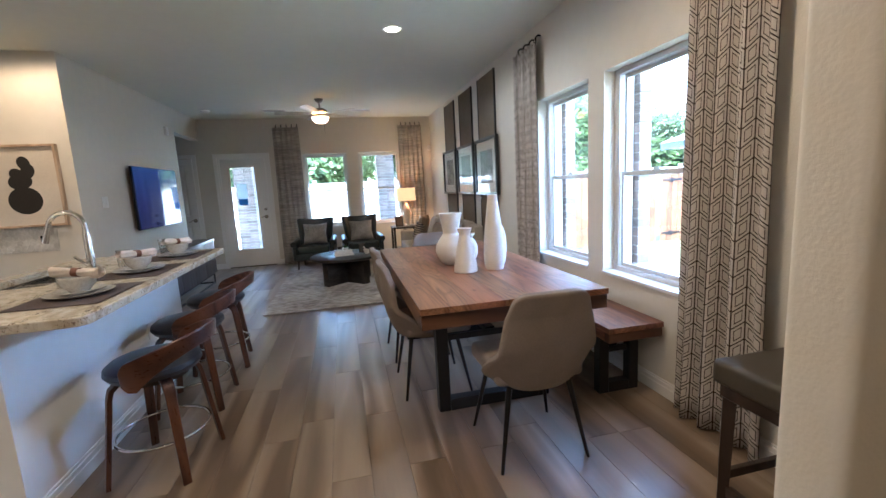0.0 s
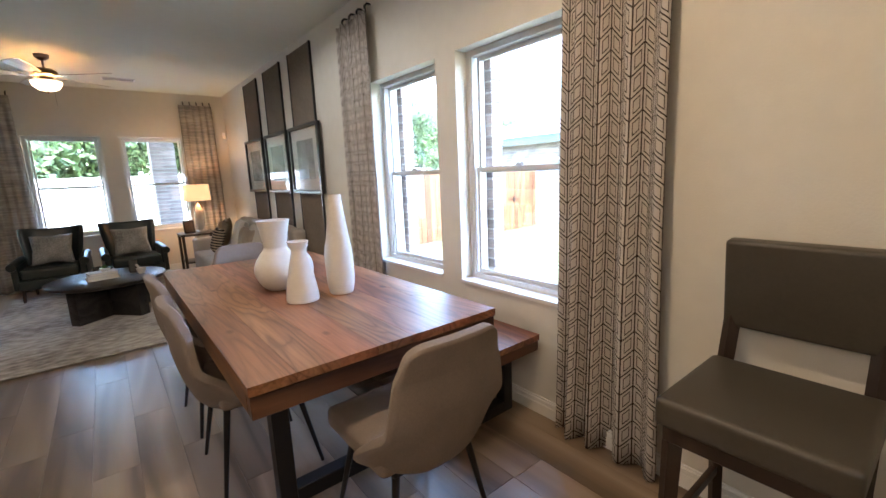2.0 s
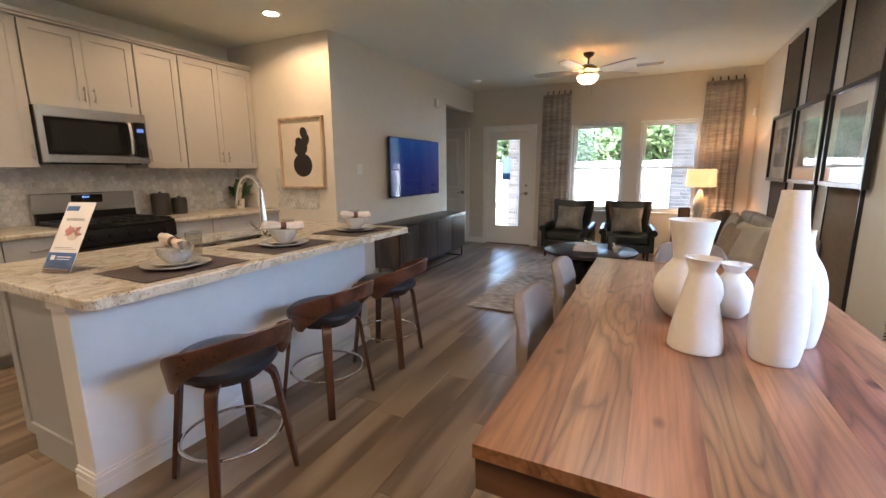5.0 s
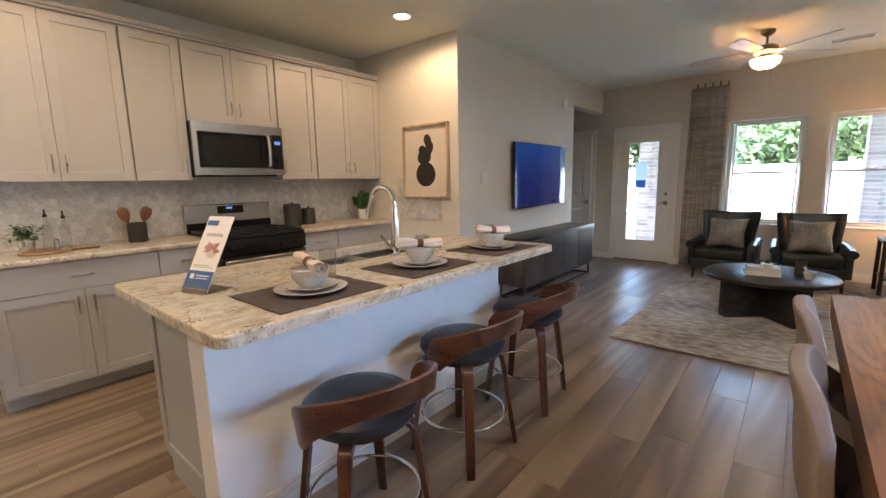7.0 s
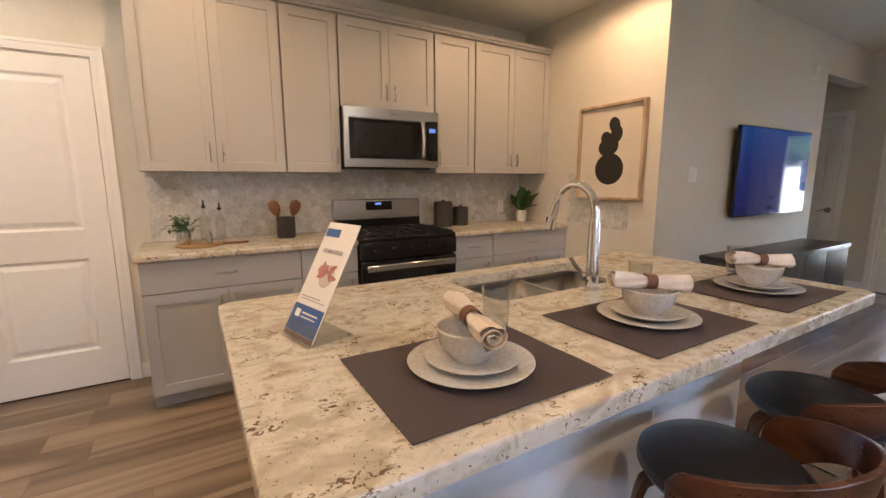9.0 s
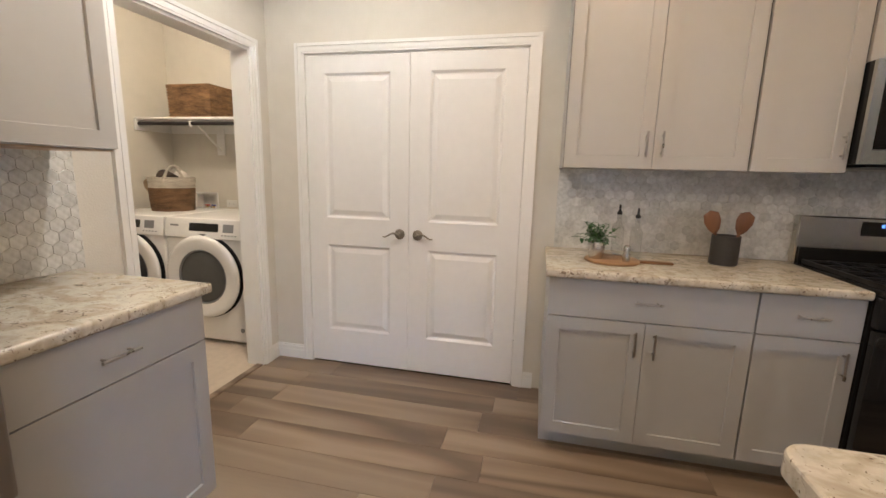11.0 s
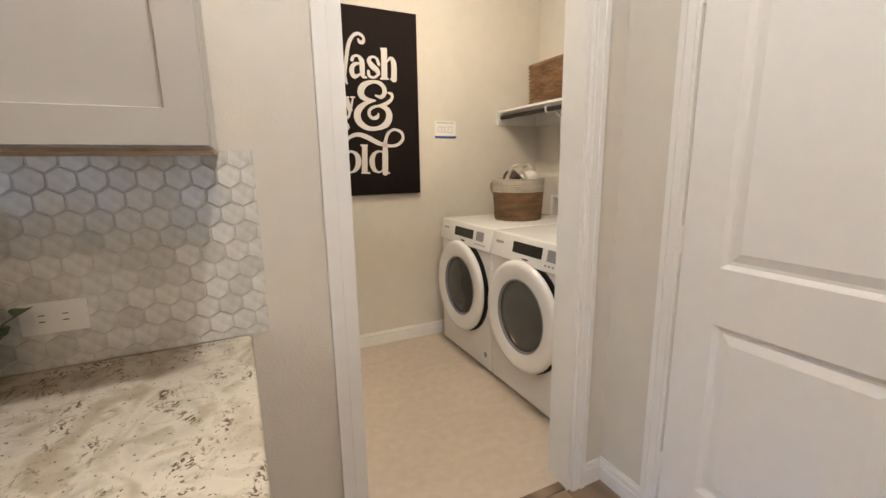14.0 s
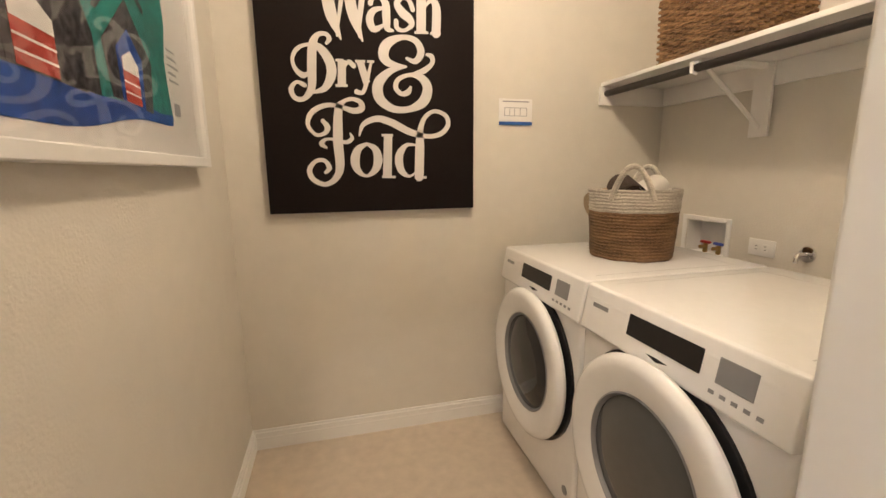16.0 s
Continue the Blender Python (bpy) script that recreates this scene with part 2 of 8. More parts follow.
def tube(points, radius, n=10, bm=None, closed=False, taper=None, flat=1.0):
    """A round bar along points; taper gives a radius at the far end; flat squeezes it."""
    bm = bm or bmesh.new()
    pts = [Vector(p) for p in points]
    rings = []
    count = len(pts)
    up = None
    for i, p in enumerate(pts):
        if closed:
            d = (pts[(i + 1) % count] - pts[i - 1]).normalized()
        else:
            d = (pts[min(i + 1, count - 1)] - pts[max(i - 1, 0)]).normalized()
        if up is None:
            up = Vector((0, 0, 1)) if abs(d.z) < 0.9 else Vector((1, 0, 0))
        s = d.cross(up).normalized()
        up = s.cross(d).normalized()
        r = radius if taper is None else radius + (taper - radius) * i / (count - 1)
        rings.append([bm.verts.new(p + r * (math.cos(2 * math.pi * k / n) * s + flat * math.sin(2 * math.pi * k / n) * up)) for k in range(n)])
    pairs = list(zip(rings, rings[1:])) + ([(rings[-1], rings[0])] if closed else [])
    for a, b in pairs:
        for k in range(n):
            bm.faces.new((a[k], a[(k + 1) % n], b[(k + 1) % n], b[k]))
    if not closed:
        bm.faces.new(rings[0][::-1]), bm.faces.new(rings[-1])
    return bm


def circle(cx, cy, cz, r, n=32, axis="z"):
    out = []
    for i in range(n):
        a = 2 * math.pi * i / n
        c, s = r * math.cos(a), r * math.sin(a)
        out.append({"z": (cx + c, cy + s, cz), "x": (cx, cy + c, cz + s), "y": (cx + c, cy, cz + s)}[axis])
    return out


def sheet(fn, nu, nv, thick=0.0, bm=None):
    """A curved sheet from fn(u, v), made solid with a second skin when thick is given along the normal."""
    bm = bm or bmesh.new()
    grid = [[bm.verts.new(fn(i / nu, j / nv)) for j in range(nv + 1)] for i in range(nu + 1)]
    for i in range(nu):
        for j in range(nv):
            bm.faces.new((grid[i][j], grid[i + 1][j], grid[i + 1][j + 1], grid[i][j + 1]))
    if thick:
        bm.normal_update()
        two = [[bm.verts.new(v.co + v.normal * thick) for v in row] for row in grid]
        for i in range(nu):
            for j in range(nv):
                bm.faces.new((two[i][j + 1], two[i + 1][j + 1], two[i + 1][j], two[i][j]))
        rim = [(i, 0) for i in range(nu)] + [(nu, j) for j in range(nv)] + [(i, nv) for i in range(nu, 0, -1)] + [(0, j) for j in range(nv, 0, -1)]
        for (a, b), (c, d) in zip(rim, rim[1:] + rim[:1]):
            bm.faces.new((grid[a][b], two[a][b], two[c][d], grid[c][d]))
    return bm


# ---- the shell ----
H = 2.72
XW, YB, XT, XK, YA, YC = 1.735, 9.067, -2.50, -3.98, 5.233, 0.175
T = 0.14


def wall(name, rows, material=M_WALL, label="greige painted drywall"):
    return tagged(link(name, boxes(*rows), material), label, "wall", kind="structure")


def holes_x(x0, x1, ya, yb, z1, openings):
    """Boxes of a wall along y with openings (y0, y1, z0, z1)."""
    rows, y = [], ya
    for o in sorted(openings):
        if o[0] > y:
            rows.append((x0, y, 0, x1, o[0], z1))
        if o[2] > 0:
            rows.append((x0, o[0], 0, x1, o[1], o[2]))
        if o[3] < z1:
            rows.append((x0, o[0], o[3], x1, o[1], z1))
        y = o[1]
    if y < yb:
        rows.append((x0, y, 0, x1, yb, z1))
    return rows


def holes_y(y0, y1, xa, xb, z1, openings):
    return [(r[1], r[0], r[2], r[4], r[3], r[5]) for r in holes_x(y0, y1, xa, xb, z1, openings)]


WZ0, WZ1 = 0.665, 2.06
SIDE_WIN = [(2.385, 3.205), (3.40, 4.22)]
BACK_WIN = [(-0.75, 0.077), (0.285, 1.11)]
wall("wall_east", holes_x(XW, XW + 0.24, -1.9, YB + 0.24, H, [(a, b, WZ0, WZ1) for a, b in SIDE_WIN]))
wall("wall_north", holes_y(YB, YB + 0.24, -4.4, XW, H, [(a, b, WZ0, WZ1) for a, b in BACK_WIN] + [(-2.235, -1.40, 0, 2.045)]))
wall("wall_tv", [(XT - T, YA + T, 0, XT, 7.93, H), (XT - T, 7.93, 2.36, XT, YB, H)])
wall("wall_kitchen_end", [(XK, YA, 0, XT, YA + T, H)])
wall("wall_kitchen", holes_x(XK - T, XK, YC, YA + T, H, [(0.45, 1.85, 0, 2.045)]))
wall("wall_pantry_back", [(XK - 0.9, YC, 0, XK - 0.8, YA, H)])
LD0, LD1 = -3.81, -2.945
wall("wall_laundry_front", holes_y(YC - 0.12, YC, -5.0, -1.02, H, [(LD0, LD1, 0, 2.045)]))
wall("wall_laundry_back", [(-5.15, -1.62 - T, 0, -2.67, -1.62, H)])
wall("wall_laundry_west", holes_x(-5.15, -5.0, -1.62, YC, H, [(-1.382, -1.158, 0.903, 1.067)]))
wall("wall_laundry_east", [(-2.81, -1.62, 0, -2.67, YC - 0.12, H)])
wall("wall_hall", [(-1.12, -1.9, 0, -1.02, YC - 0.12, H), (-1.12, -2.0, 0, XW, -1.9, H)])
wall("wall_hall_side", [(-4.4, YA + T, 0, -4.26, YB, H)])


def stub():
    bm = box(0.585, 0.915, 0, XW, 1.02, H)
    es = [e for e in bm.edges if abs(e.verts[0].co.x - 0.585) < 1e-4 and abs(e.verts[1].co.x - 0.585) < 1e-4 and abs(e.verts[0].co.z - e.verts[1].co.z) > 1]
    bmesh.ops.bevel(bm, geom=es, offset=0.018, segments=5, affect="EDGES", profile=0.5)
    return bm


tagged(link("wall_stub", stub(), M_WALL, smooth=True), "greige painted drywall with rounded corners", "wall", kind="structure")
tagged(link("ceiling", boxes((-5.15, -2.0, H, XW + 0.24, YB + 0.24, H + 0.12)), M_CEIL), "flat painted ceiling", "ceiling", kind="structure")
floor = tagged(link("floor", boxes((-4.4, YC - 0.02, -0.1, XW, YB, -0.004), (-1.02, -1.9, -0.1, XW, YC - 0.02, -0.004)), M_JOINT), "grey-brown wood plank floor", "floor", kind="structure")
tagged(link("floor_laundry", boxes((-5.0, -1.62, -0.1, -2.67, YC - 0.02, 0.0)), M_VINYLFLOOR), "beige sheet vinyl floor", "floor", kind="structure")

# ---- trim, windows and doors ----
def panel_face(w, h, t, rects, profile, bm=None):
    """A slab (y 0..w, z 0..h, front at x=t) whose front carries moulded panels in rects (y0, z0, y1, z1)."""
    bm = bm or bmesh.new()

    def quad(*ps):
        bm.faces.new([bm.verts.new(p) for p in ps])

    ys = sorted({0, w, *[r[0] for r in rects], *[r[2] for r in rects]})
    zs = sorted({0, h, *[r[1] for r in rects], *[r[3] for r in rects]})
    for ya, yb in zip(ys, ys[1:]):
        for za, zb in zip(zs, zs[1:]):
            cy, cz = (ya + yb) / 2, (za + zb) / 2
            if any(r[0] < cy < r[2] and r[1] < cz < r[3] for r in rects):
                continue
            quad((t, ya, za), (t, yb, za), (t, yb, zb), (t, ya, zb))
    for y0, z0, y1, z1 in rects:
        loops = [[(t + dx, y0 + i, z0 + i), (t + dx, y1 - i, z0 + i), (t + dx, y1 - i, z1 - i), (t + dx, y0 + i, z1 - i)] for i, dx in profile]
        for a, b in zip(loops, loops[1:]):
            for k in range(4):
                quad(a[k], a[(k + 1) % 4], b[(k + 1) % 4], b[k])
        quad(*loops[-1])
    quad((0, 0, 0), (0, 0, h), (0, w, h), (0, w, 0))
    quad((0, 0, 0), (t, 0, 0), (t, 0, h), (0, 0, h))
    quad((0, w, 0), (0, w, h), (t, w, h), (t, w, 0))
    quad((0, 0, 0), (0, w, 0), (t, w, 0), (t, 0, 0))
    quad((0, 0, h), (t, 0, h), (t, w, h), (0, w, h))
    bmesh.ops.remove_doubles(bm, verts=bm.verts, dist=0.0002)
    return bm


MOULD = [(0, 0), (0.005, -0.004), (0.014, -0.013), (0.024, -0.013), (0.052, -0.003)]
SHAKER = [(0, 0), (0.002, -0.009)]


def casing(name, m, w, h, cw=0.062, t=0.02):
    """Door casing with a stepped profile: three sides round an opening w wide, h high; local x is the front."""
    bm = bmesh.new()
    for y0, y1 in ((-cw, 0), (w, w + cw)):
        addbox(bm, 0, y0, 0, t * 0.7, y1, h + cw)
        o = y0 - 0.001 if y0 < 0 else y1 - 0.019
        addbox(bm, 0, o, 0, t, o + 0.02, h + cw + 0.001)
        i = y1 - 0.026 if y0 < 0 else y0 + 0.012
        addbox(bm, 0, i, 0, t * 0.86, i + 0.014, h + 0.012)
    addbox(bm, 0, 0, h, t * 0.7, w, h + cw)
    addbox(bm, 0, -cw + 0.02, h + cw - 0.02, t, w + cw - 0.02, h + cw - 0.0005)
    addbox(bm, 0, -0.012, h + 0.012, t * 0.86, w + 0.012, h + 0.026)
    o = link(name, bm, M_WHITE)
    o.matrix_basis = m
    return tagged(o, "white painted moulded door casing", "trim", kind="structure")


def baseboard(x0, y0, x1, y1, side):
    """A stepped baseboard along a wall line; side is the room's side, in x or y."""
    bm = bmesh.new()
    for z0, z1, t in ((0, 0.062, 0.015), (0.062, 0.076, 0.011), (0.076, 0.088, 0.0135), (0.088, 0.10, 0.007)):
        if x0 == x1:
            addbox(bm, x0, min(y0, y1), z0, x0 + side * t, max(y0, y1), z1)
        else:
            addbox(bm, min(x0, x1), y0, z0, max(x0, x1), y0 + side * t, z1)
    return tagged(link("baseboard", bm, M_WHITE), "white painted stepped baseboard", "trim", kind="structure")


baseboard(XW, 1.02, XW, YB, -1)
baseboard(XW, YB, -1.34, YB, -1)
baseboard(-2.30, YB, -4.26, YB, -1)
baseboard(XT, YA, XT, 7.93, 1)
baseboard(XT, YA, -3.3, YA, -1)
baseboard(XK, YC, XK, 0.385, 1)
baseboard(XK, 1.915, XK, 1.975, 1)
baseboard(-3.96, YC, -3.875, YC, 1)
baseboard(-2.88, YC, -2.70, YC, 1)
baseboard(-5.0, -1.62, -2.81, -1.62, 1)
baseboard(-2.81, -1.62, -2.81, 0.05, -1)
baseboard(0.62, 1.02, XW, 1.02, 1)
baseboard(-1.02, -1.9, -1.02, YC - 0.12, 1)

# low return strips under the sills and the drywall reveals
M_SILL = mat("painted_sill", (0.74, 0.73, 0.70), 0.45, var=0.02)


def window(name, m, w, z0, z1, label):
    """Single-hung vinyl window in local axes: x into the room, y across; frame sits deep in the wall."""
    h = z1 - z0
    th = tagged(new(name), label, "window", kind="structure")
    th.matrix_basis = m
    fx0, fx1 = -0.15, -0.085
    part("window_frame", boxes((fx0, 0, z0, fx1, 0.035, z1), (fx0, w - 0.035, z0, fx1, w, z1), (fx0, 0.035, z0, fx1, w - 0.035, z0 + 0.035), (fx0, 0.035, z1 - 0.035, fx1, w - 0.035, z1), bevel=0.003), M_VINYL, th)
    zm = z0 + h * 0.492
    part("jamb_track", boxes((fx1 - 0.02, 0.036, z0 + 0.036, fx1 - 0.004, 0.05, z1 - 0.036), (fx1 - 0.02, w - 0.05, z0 + 0.036, fx1 - 0.004, w - 0.036, z1 - 0.036)), M_VINYL, th)
    for nm, a, b, dx in (("upper_sash", zm - 0.012, z1 - 0.036, -0.02), ("lower_sash", z0 + 0.036, zm + 0.022, 0.0)):
        s = 0.026
        x0, x1 = -0.128 + dx, -0.106 + dx
        sash = part(nm, boxes((x0, 0.052, a, x1, 0.052 + s, b), (x0, w - 0.052 - s, a, x1, w - 0.052, b), (x0, 0.052 + s, a, x1, w - 0.052 - s, a + s), (x0, 0.052 + s, b - s, x1, w - 0.052 - s, b), bevel=0.003), M_VINYL, th)
        pane = part("pane", box((x0 + x1) / 2 - 0.002, 0.052 + s, a + s, (x0 + x1) / 2 + 0.002, w - 0.052 - s, b - s), M_GLASS, sash)
        pane.visible_shadow = False
    part("sash_lock", boxes((-0.106, w / 2 - 0.03, zm + 0.022, -0.09, w / 2 + 0.03, zm + 0.032), (-0.1, w / 2 - 0.005, zm + 0.032, -0.08, w / 2 + 0.03, zm + 0.04), bevel=0.002), M_VINYL, th)
    part("window_sill", box(-0.086, 0.001, z0 - 0.018, 0.018, w - 0.001, z0 + 0.004, 0.004), M_SILL, th)
    return th


# local x points into the room
for k, (a, b) in enumerate(SIDE_WIN):
    window(f"window_{k + 1}", pose(XW, b, 0, 0, 0, 180), b - a, WZ0, WZ1, "white vinyl single-hung window with two panes")
for k, (a, b) in enumerate(BACK_WIN):
    window(f"window_{k + 3}", pose(a, YB, 0, 0, 0, -90), b - a, WZ0, WZ1, "white vinyl single-hung window above the armchairs")


def lever(parent, m, flip=1):
    """Round rose with a curved lever."""
    rose = part("handle_rose", lathe([(0.033, 0), (0.033, 0.006), (0.028, 0.011), (0.012, 0.013), (0.012, 0.032), (0.0, 0.034)], 24, m=m @ pose(0, 0, 0, 0, 90, 0)), M_PEWTER, parent, "aged pewter lever handle")
    pts = [m @ Vector((0.034, flip * s * 0.105, 0.014 * math.sin(s * 5.2) - 0.004)) for s in (-0.06, 0.1, 0.3, 0.5, 0.7, 0.85, 1.0)]
    part("lever", tube(pts, 0.0085, 10, taper=0.004), M_PEWTER, rose)
    return rose


M_PEWTER = mat("aged_pewter", (0.30, 0.27, 0.23), 0.32, 1.0, var=0.12, scale=20)

# back door with a full glass light
bd = tagged(new("door_1"), "white exterior door with a tall glass pane", "door", kind="structure")
bd.matrix_basis = pose(-2.235, YB + 0.055, 0, 0, 0, -90)
W1 = 0.835
part("door_jamb", boxes((-0.18, 0, 0.0, 0.05, 0.028, 2.045), (-0.18, W1 - 0.028, 0, 0.05, W1, 2.045), (-0.18, 0.028, 2.017, 0.05, W1 - 0.028, 2.045)), M_WHITE, bd)
G0, G1, GZ0, GZ1 = 0.175, W1 - 0.215, 0.33, 1.87
part("leaf", boxes((0, 0.031, 0.015, 0.044, G0, 2.014), (0, G1, 0.015, 0.044, W1 - 0.031, 2.014), (0, G0, 0.015, 0.044, G1, GZ0), (0, G0, GZ1, 0.044, G1, 2.014)), M_DOOR, bd)
part("glass_frame", boxes((0.038, G0 - 0.02, GZ0 - 0.02, 0.054, G0 + 0.012, GZ1 + 0.02), (0.038, G1 - 0.012, GZ0 - 0.02, 0.054, G1 + 0.02, GZ1 + 0.02), (0.038, G0 + 0.012, GZ0 - 0.02, 0.054, G1 - 0.012, GZ0 + 0.012), (0.038, G0 + 0.012, GZ1 - 0.012, 0.054, G1 - 0.012, GZ1 + 0.02), bevel=0.004), M_DOOR, bd)
gp = part("pane", box(0.02, G0, GZ0, 0.026, G1, GZ1), M_GLASS, bd)
gp.visible_shadow = False
part("door_sticker", boxes((0.0275, 0.275, 1.285, 0.0285, 0.445, 1.56)), backlit("sticker_pale", (0.62, 0.68, 0.70)), bd)
part("sticker_band", boxes((0.0275, 0.285, 1.165, 0.0285, 0.435, 1.283)), backlit("sticker_blue", (0.07, 0.22, 0.42)), bd)
lever(bd, pose(0.044, W1 - 0.098, 0.93), -1)
part("deadbolt", lathe([(0.026, 0), (0.026, 0.01), (0.02, 0.016), (0, 0.017)], 20, m=pose(0.044, W1 - 0.098, 1.07, 0, 90, 0)), M_NICKEL, bd)
part("threshold", box(-0.17, 0.0, 0.0, 0.06, W1, 0.013, 0.003), mat("bronze_threshold", (0.05, 0.04, 0.03), 0.4, 0.6), bd)
casing("trim_back_door", pose(-2.235, YB, 0, 0, 0, -90), W1, 2.045)


def panel_door(name, m, w, label, lever_y, flip, h=2.02):
    d = tagged(new(name), label, "door", kind="structure")
    d.matrix_basis = m
    s = 0.125
    part("leaf", panel_face(w, h, 0.035, [(s, 0.235, w - s, 0.83), (s, 1.01, w - s, 1.915)], MOULD), M_DOOR, d, smooth=False)
    lever(d, pose(0.035, lever_y, 0.925), flip)
    for z in (0.25, 1.08, 1.83):
        hy = -0.004 if lever_y > w / 2 else w + 0.004
        part("hinge", tube([(0.037, hy, z - 0.045), (0.037, hy, z + 0.045)], 0.007, 8), M_WHITE, d)
    return d


pw = 0.695
panel_door("door_2", pose(XK - 0.03, 0.455, 0.012), pw - 0.003, "white two-panel pantry door, closed", pw - 0.06, -1)
panel_door("door_3", pose(XK - 0.03, 0.455 + pw, 0.012), pw - 0.003, "white two-panel pantry door, closed", 0.06, 1)
casing("trim_pantry", pose(XK, 0.45, 0), 1.40, 2.045)
tagged(link("trim_pantry_jamb", boxes((XK - T, 0.4502, 0, XK - 0.002, 0.4535, 2.045), (XK - T, 1.8435, 0, XK - 0.002, 1.8498, 2.045), (XK - T, 0.4535, 2.036, XK - 0.002, 1.8435, 2.0448)), M_WHITE), "white painted door jamb", "trim", kind="structure")
casing("trim_laundry", pose(LD1, YC, 0, 0, 0, 90), LD1 - LD0, 2.045)
casing("trim_laundry_inside", pose(LD0, YC - 0.12, 0, 0, 0, -90), LD1 - LD0, 2.045)
tagged(link("trim_laundry_jamb", boxes((LD0, YC - 0.12, 0, LD0 + 0.016, YC, 2.03), (LD1 - 0.016, YC - 0.12, 0, LD1, YC, 2.03), (LD0, YC - 0.12, 2.03, LD1, YC, 2.045)), M_WHITE), "white painted door jamb", "trim", kind="structure")
tagged(link("trim_floor_strip", box(LD0 + 0.016, YC - 0.05, 0.0, LD1 - 0.016, YC - 0.005, 0.009, 0.004), M_PLANK), "brown wood floor transition strip", "trim", kind="structure")
casing("trim_hall_door", pose(-3.4, YB, 0, 0, 0, -90), 0.76, 2.045)
panel_door("door_4", pose(-3.4, YB - 0.002, 0.012, 0, 0, -90), 0.755, "white two-panel hall door, closed", 0.7, -1)

# ---- outside ----
G = -0.15
M_BRICK = mat("weathered_brick", (0.23, 0.175, 0.15), 0.85, var=0.35, scale=30, bump=0.5, bump_scale=90, obj=0.35)
M_BRICKI = mat("weathered_brick_wall", (0.23, 0.19, 0.165), 0.85, var=0.3, scale=30, bump=0.5, bump_scale=90, island=0.3)
M_MORTAR = mat("pale_mortar", (0.34, 0.32, 0.29), 0.95, var=0.1, scale=30, bump=0.4)
M_GRASS = mat("dry_lawn", (0.075, 0.095, 0.03), 0.95, var=0.35, scale=3, second=(0.16, 0.165, 0.075), bump=0.8, bump_scale=40)
M_CONC = mat("pale_concrete", (0.42, 0.40, 0.37), 0.9, var=0.12, scale=4, bump=0.3, bump_scale=60)
M_CEDAR = wood("cedar_fence", (0.085, 0.032, 0.012), (0.14, 0.058, 0.022), (0.19, 0.086, 0.035), along="z", rough=0.7, ring=8, obj=0.25)
M_ROOF = mat("grey_shingle", (0.20, 0.185, 0.175), 0.95, var=0.25, scale=14, bump=0.5, bump_scale=60)
M_FASCIA = mat("slate_fascia", (0.07, 0.09, 0.11), 0.6, var=0.05)
M_PVC = mat("white_vinyl_fence", (0.66, 0.66, 0.64), 0.5, var=0.03)
tagged(link("ground", boxes((-80, -60, G - 0.4, 90, 110, G)), M_GRASS), "dry green and straw lawn", "ground", kind="structure")
tagged(link("patio", boxes((-3.2, YB + 0.24, G, 1.9, 11.6, -0.03)), M_CONC), "pale concrete patio slab", "pavement", kind="structure")
tagged(link("pavement", boxes((3.4, 2.4, G, 9.0, 3.2, G + 0.02), (-10, 14.5, G, 14, 17.5, G + 0.01)), M_CONC), "pale concrete path", "pavement", kind="structure")


def brick_mesh(lx, ly, lz, mtl):
    bm = box(-lx / 2, -ly / 2, -lz / 2, lx / 2, ly / 2, lz / 2, 0.004, 1)
    me = bpy.data.meshes.new("brick")
    bm.to_mesh(me)
    bm.free()
    me.materials.append(mtl)
    return me


BL, BH = 0.203, 0.067
BR_Y = brick_mesh(0.10, BL - 0.01, BH - 0.01, M_BRICK)
BR_RET = brick_mesh(0.10, 0.10, BH - 0.01, M_BRICK)


def brick_returns(name, m, zs=(WZ0 - 0.1, WZ1 + 0.1)):
    """The brick edge of the outer wall beside a window."""
    th = tagged(new(name), "grey-brown brick return beside the window", "brick wall", kind="structure")
    th.matrix_basis = m
    n = int((zs[1] - zs[0]) / BH)
    part("mortar", box(-0.045, -0.045, zs[0], 0.045, 0.045, zs[0] + n * BH), M_MORTAR, th)
    for i in range(n):
        o = new("brick", BR_RET)
        o.parent = th
        o.location = (0, 0.002 * (i % 2), zs[0] + (i + 0.5) * BH)


for a, b in SIDE_WIN:
    brick_returns("brick_return", pose(XW + 0.20 + 0.10, b - 0.0, 0))
    brick_returns("brick_return", pose(XW + 0.20 + 0.10, a - 0.0, 0))


def brick_column(name, x, y, w, z0, z1):
    th = tagged(thing(name, "grey-brown brick porch column on the patio", "column", pose(x, y, z0), kind="structure"))
    h = z1 - z0
    part("mortar_core", box(-w / 2 + 0.006, -w / 2 + 0.006, 0, w / 2 - 0.006, w / 2 - 0.006, h), M_MORTAR, th)
    a, b = w * 0.55 - 0.005, w * 0.45 - 0.005
    meshes = [brick_mesh(a, 0.09, BH - 0.01, M_BRICK), brick_mesh(b, 0.09, BH - 0.01, M_BRICK)]
    for i in range(int(h / BH)):
        f = 1 if i % 2 else -1
        for rz in (0, 90, 180, 270):
            for mesh_k, sx in ((0, f * (w / 2 - a / 2 - 0.001)), (1, -f * (w / 2 - b / 2 - 0.001))):
                o = new("brick", meshes[mesh_k])
                o.parent = th
                o.matrix_basis = pose(0, 0, (i + 0.5) * BH, 0, 0, rz) @ pose(sx * 0.98, -w / 2 + 0.045, 0)
    return th


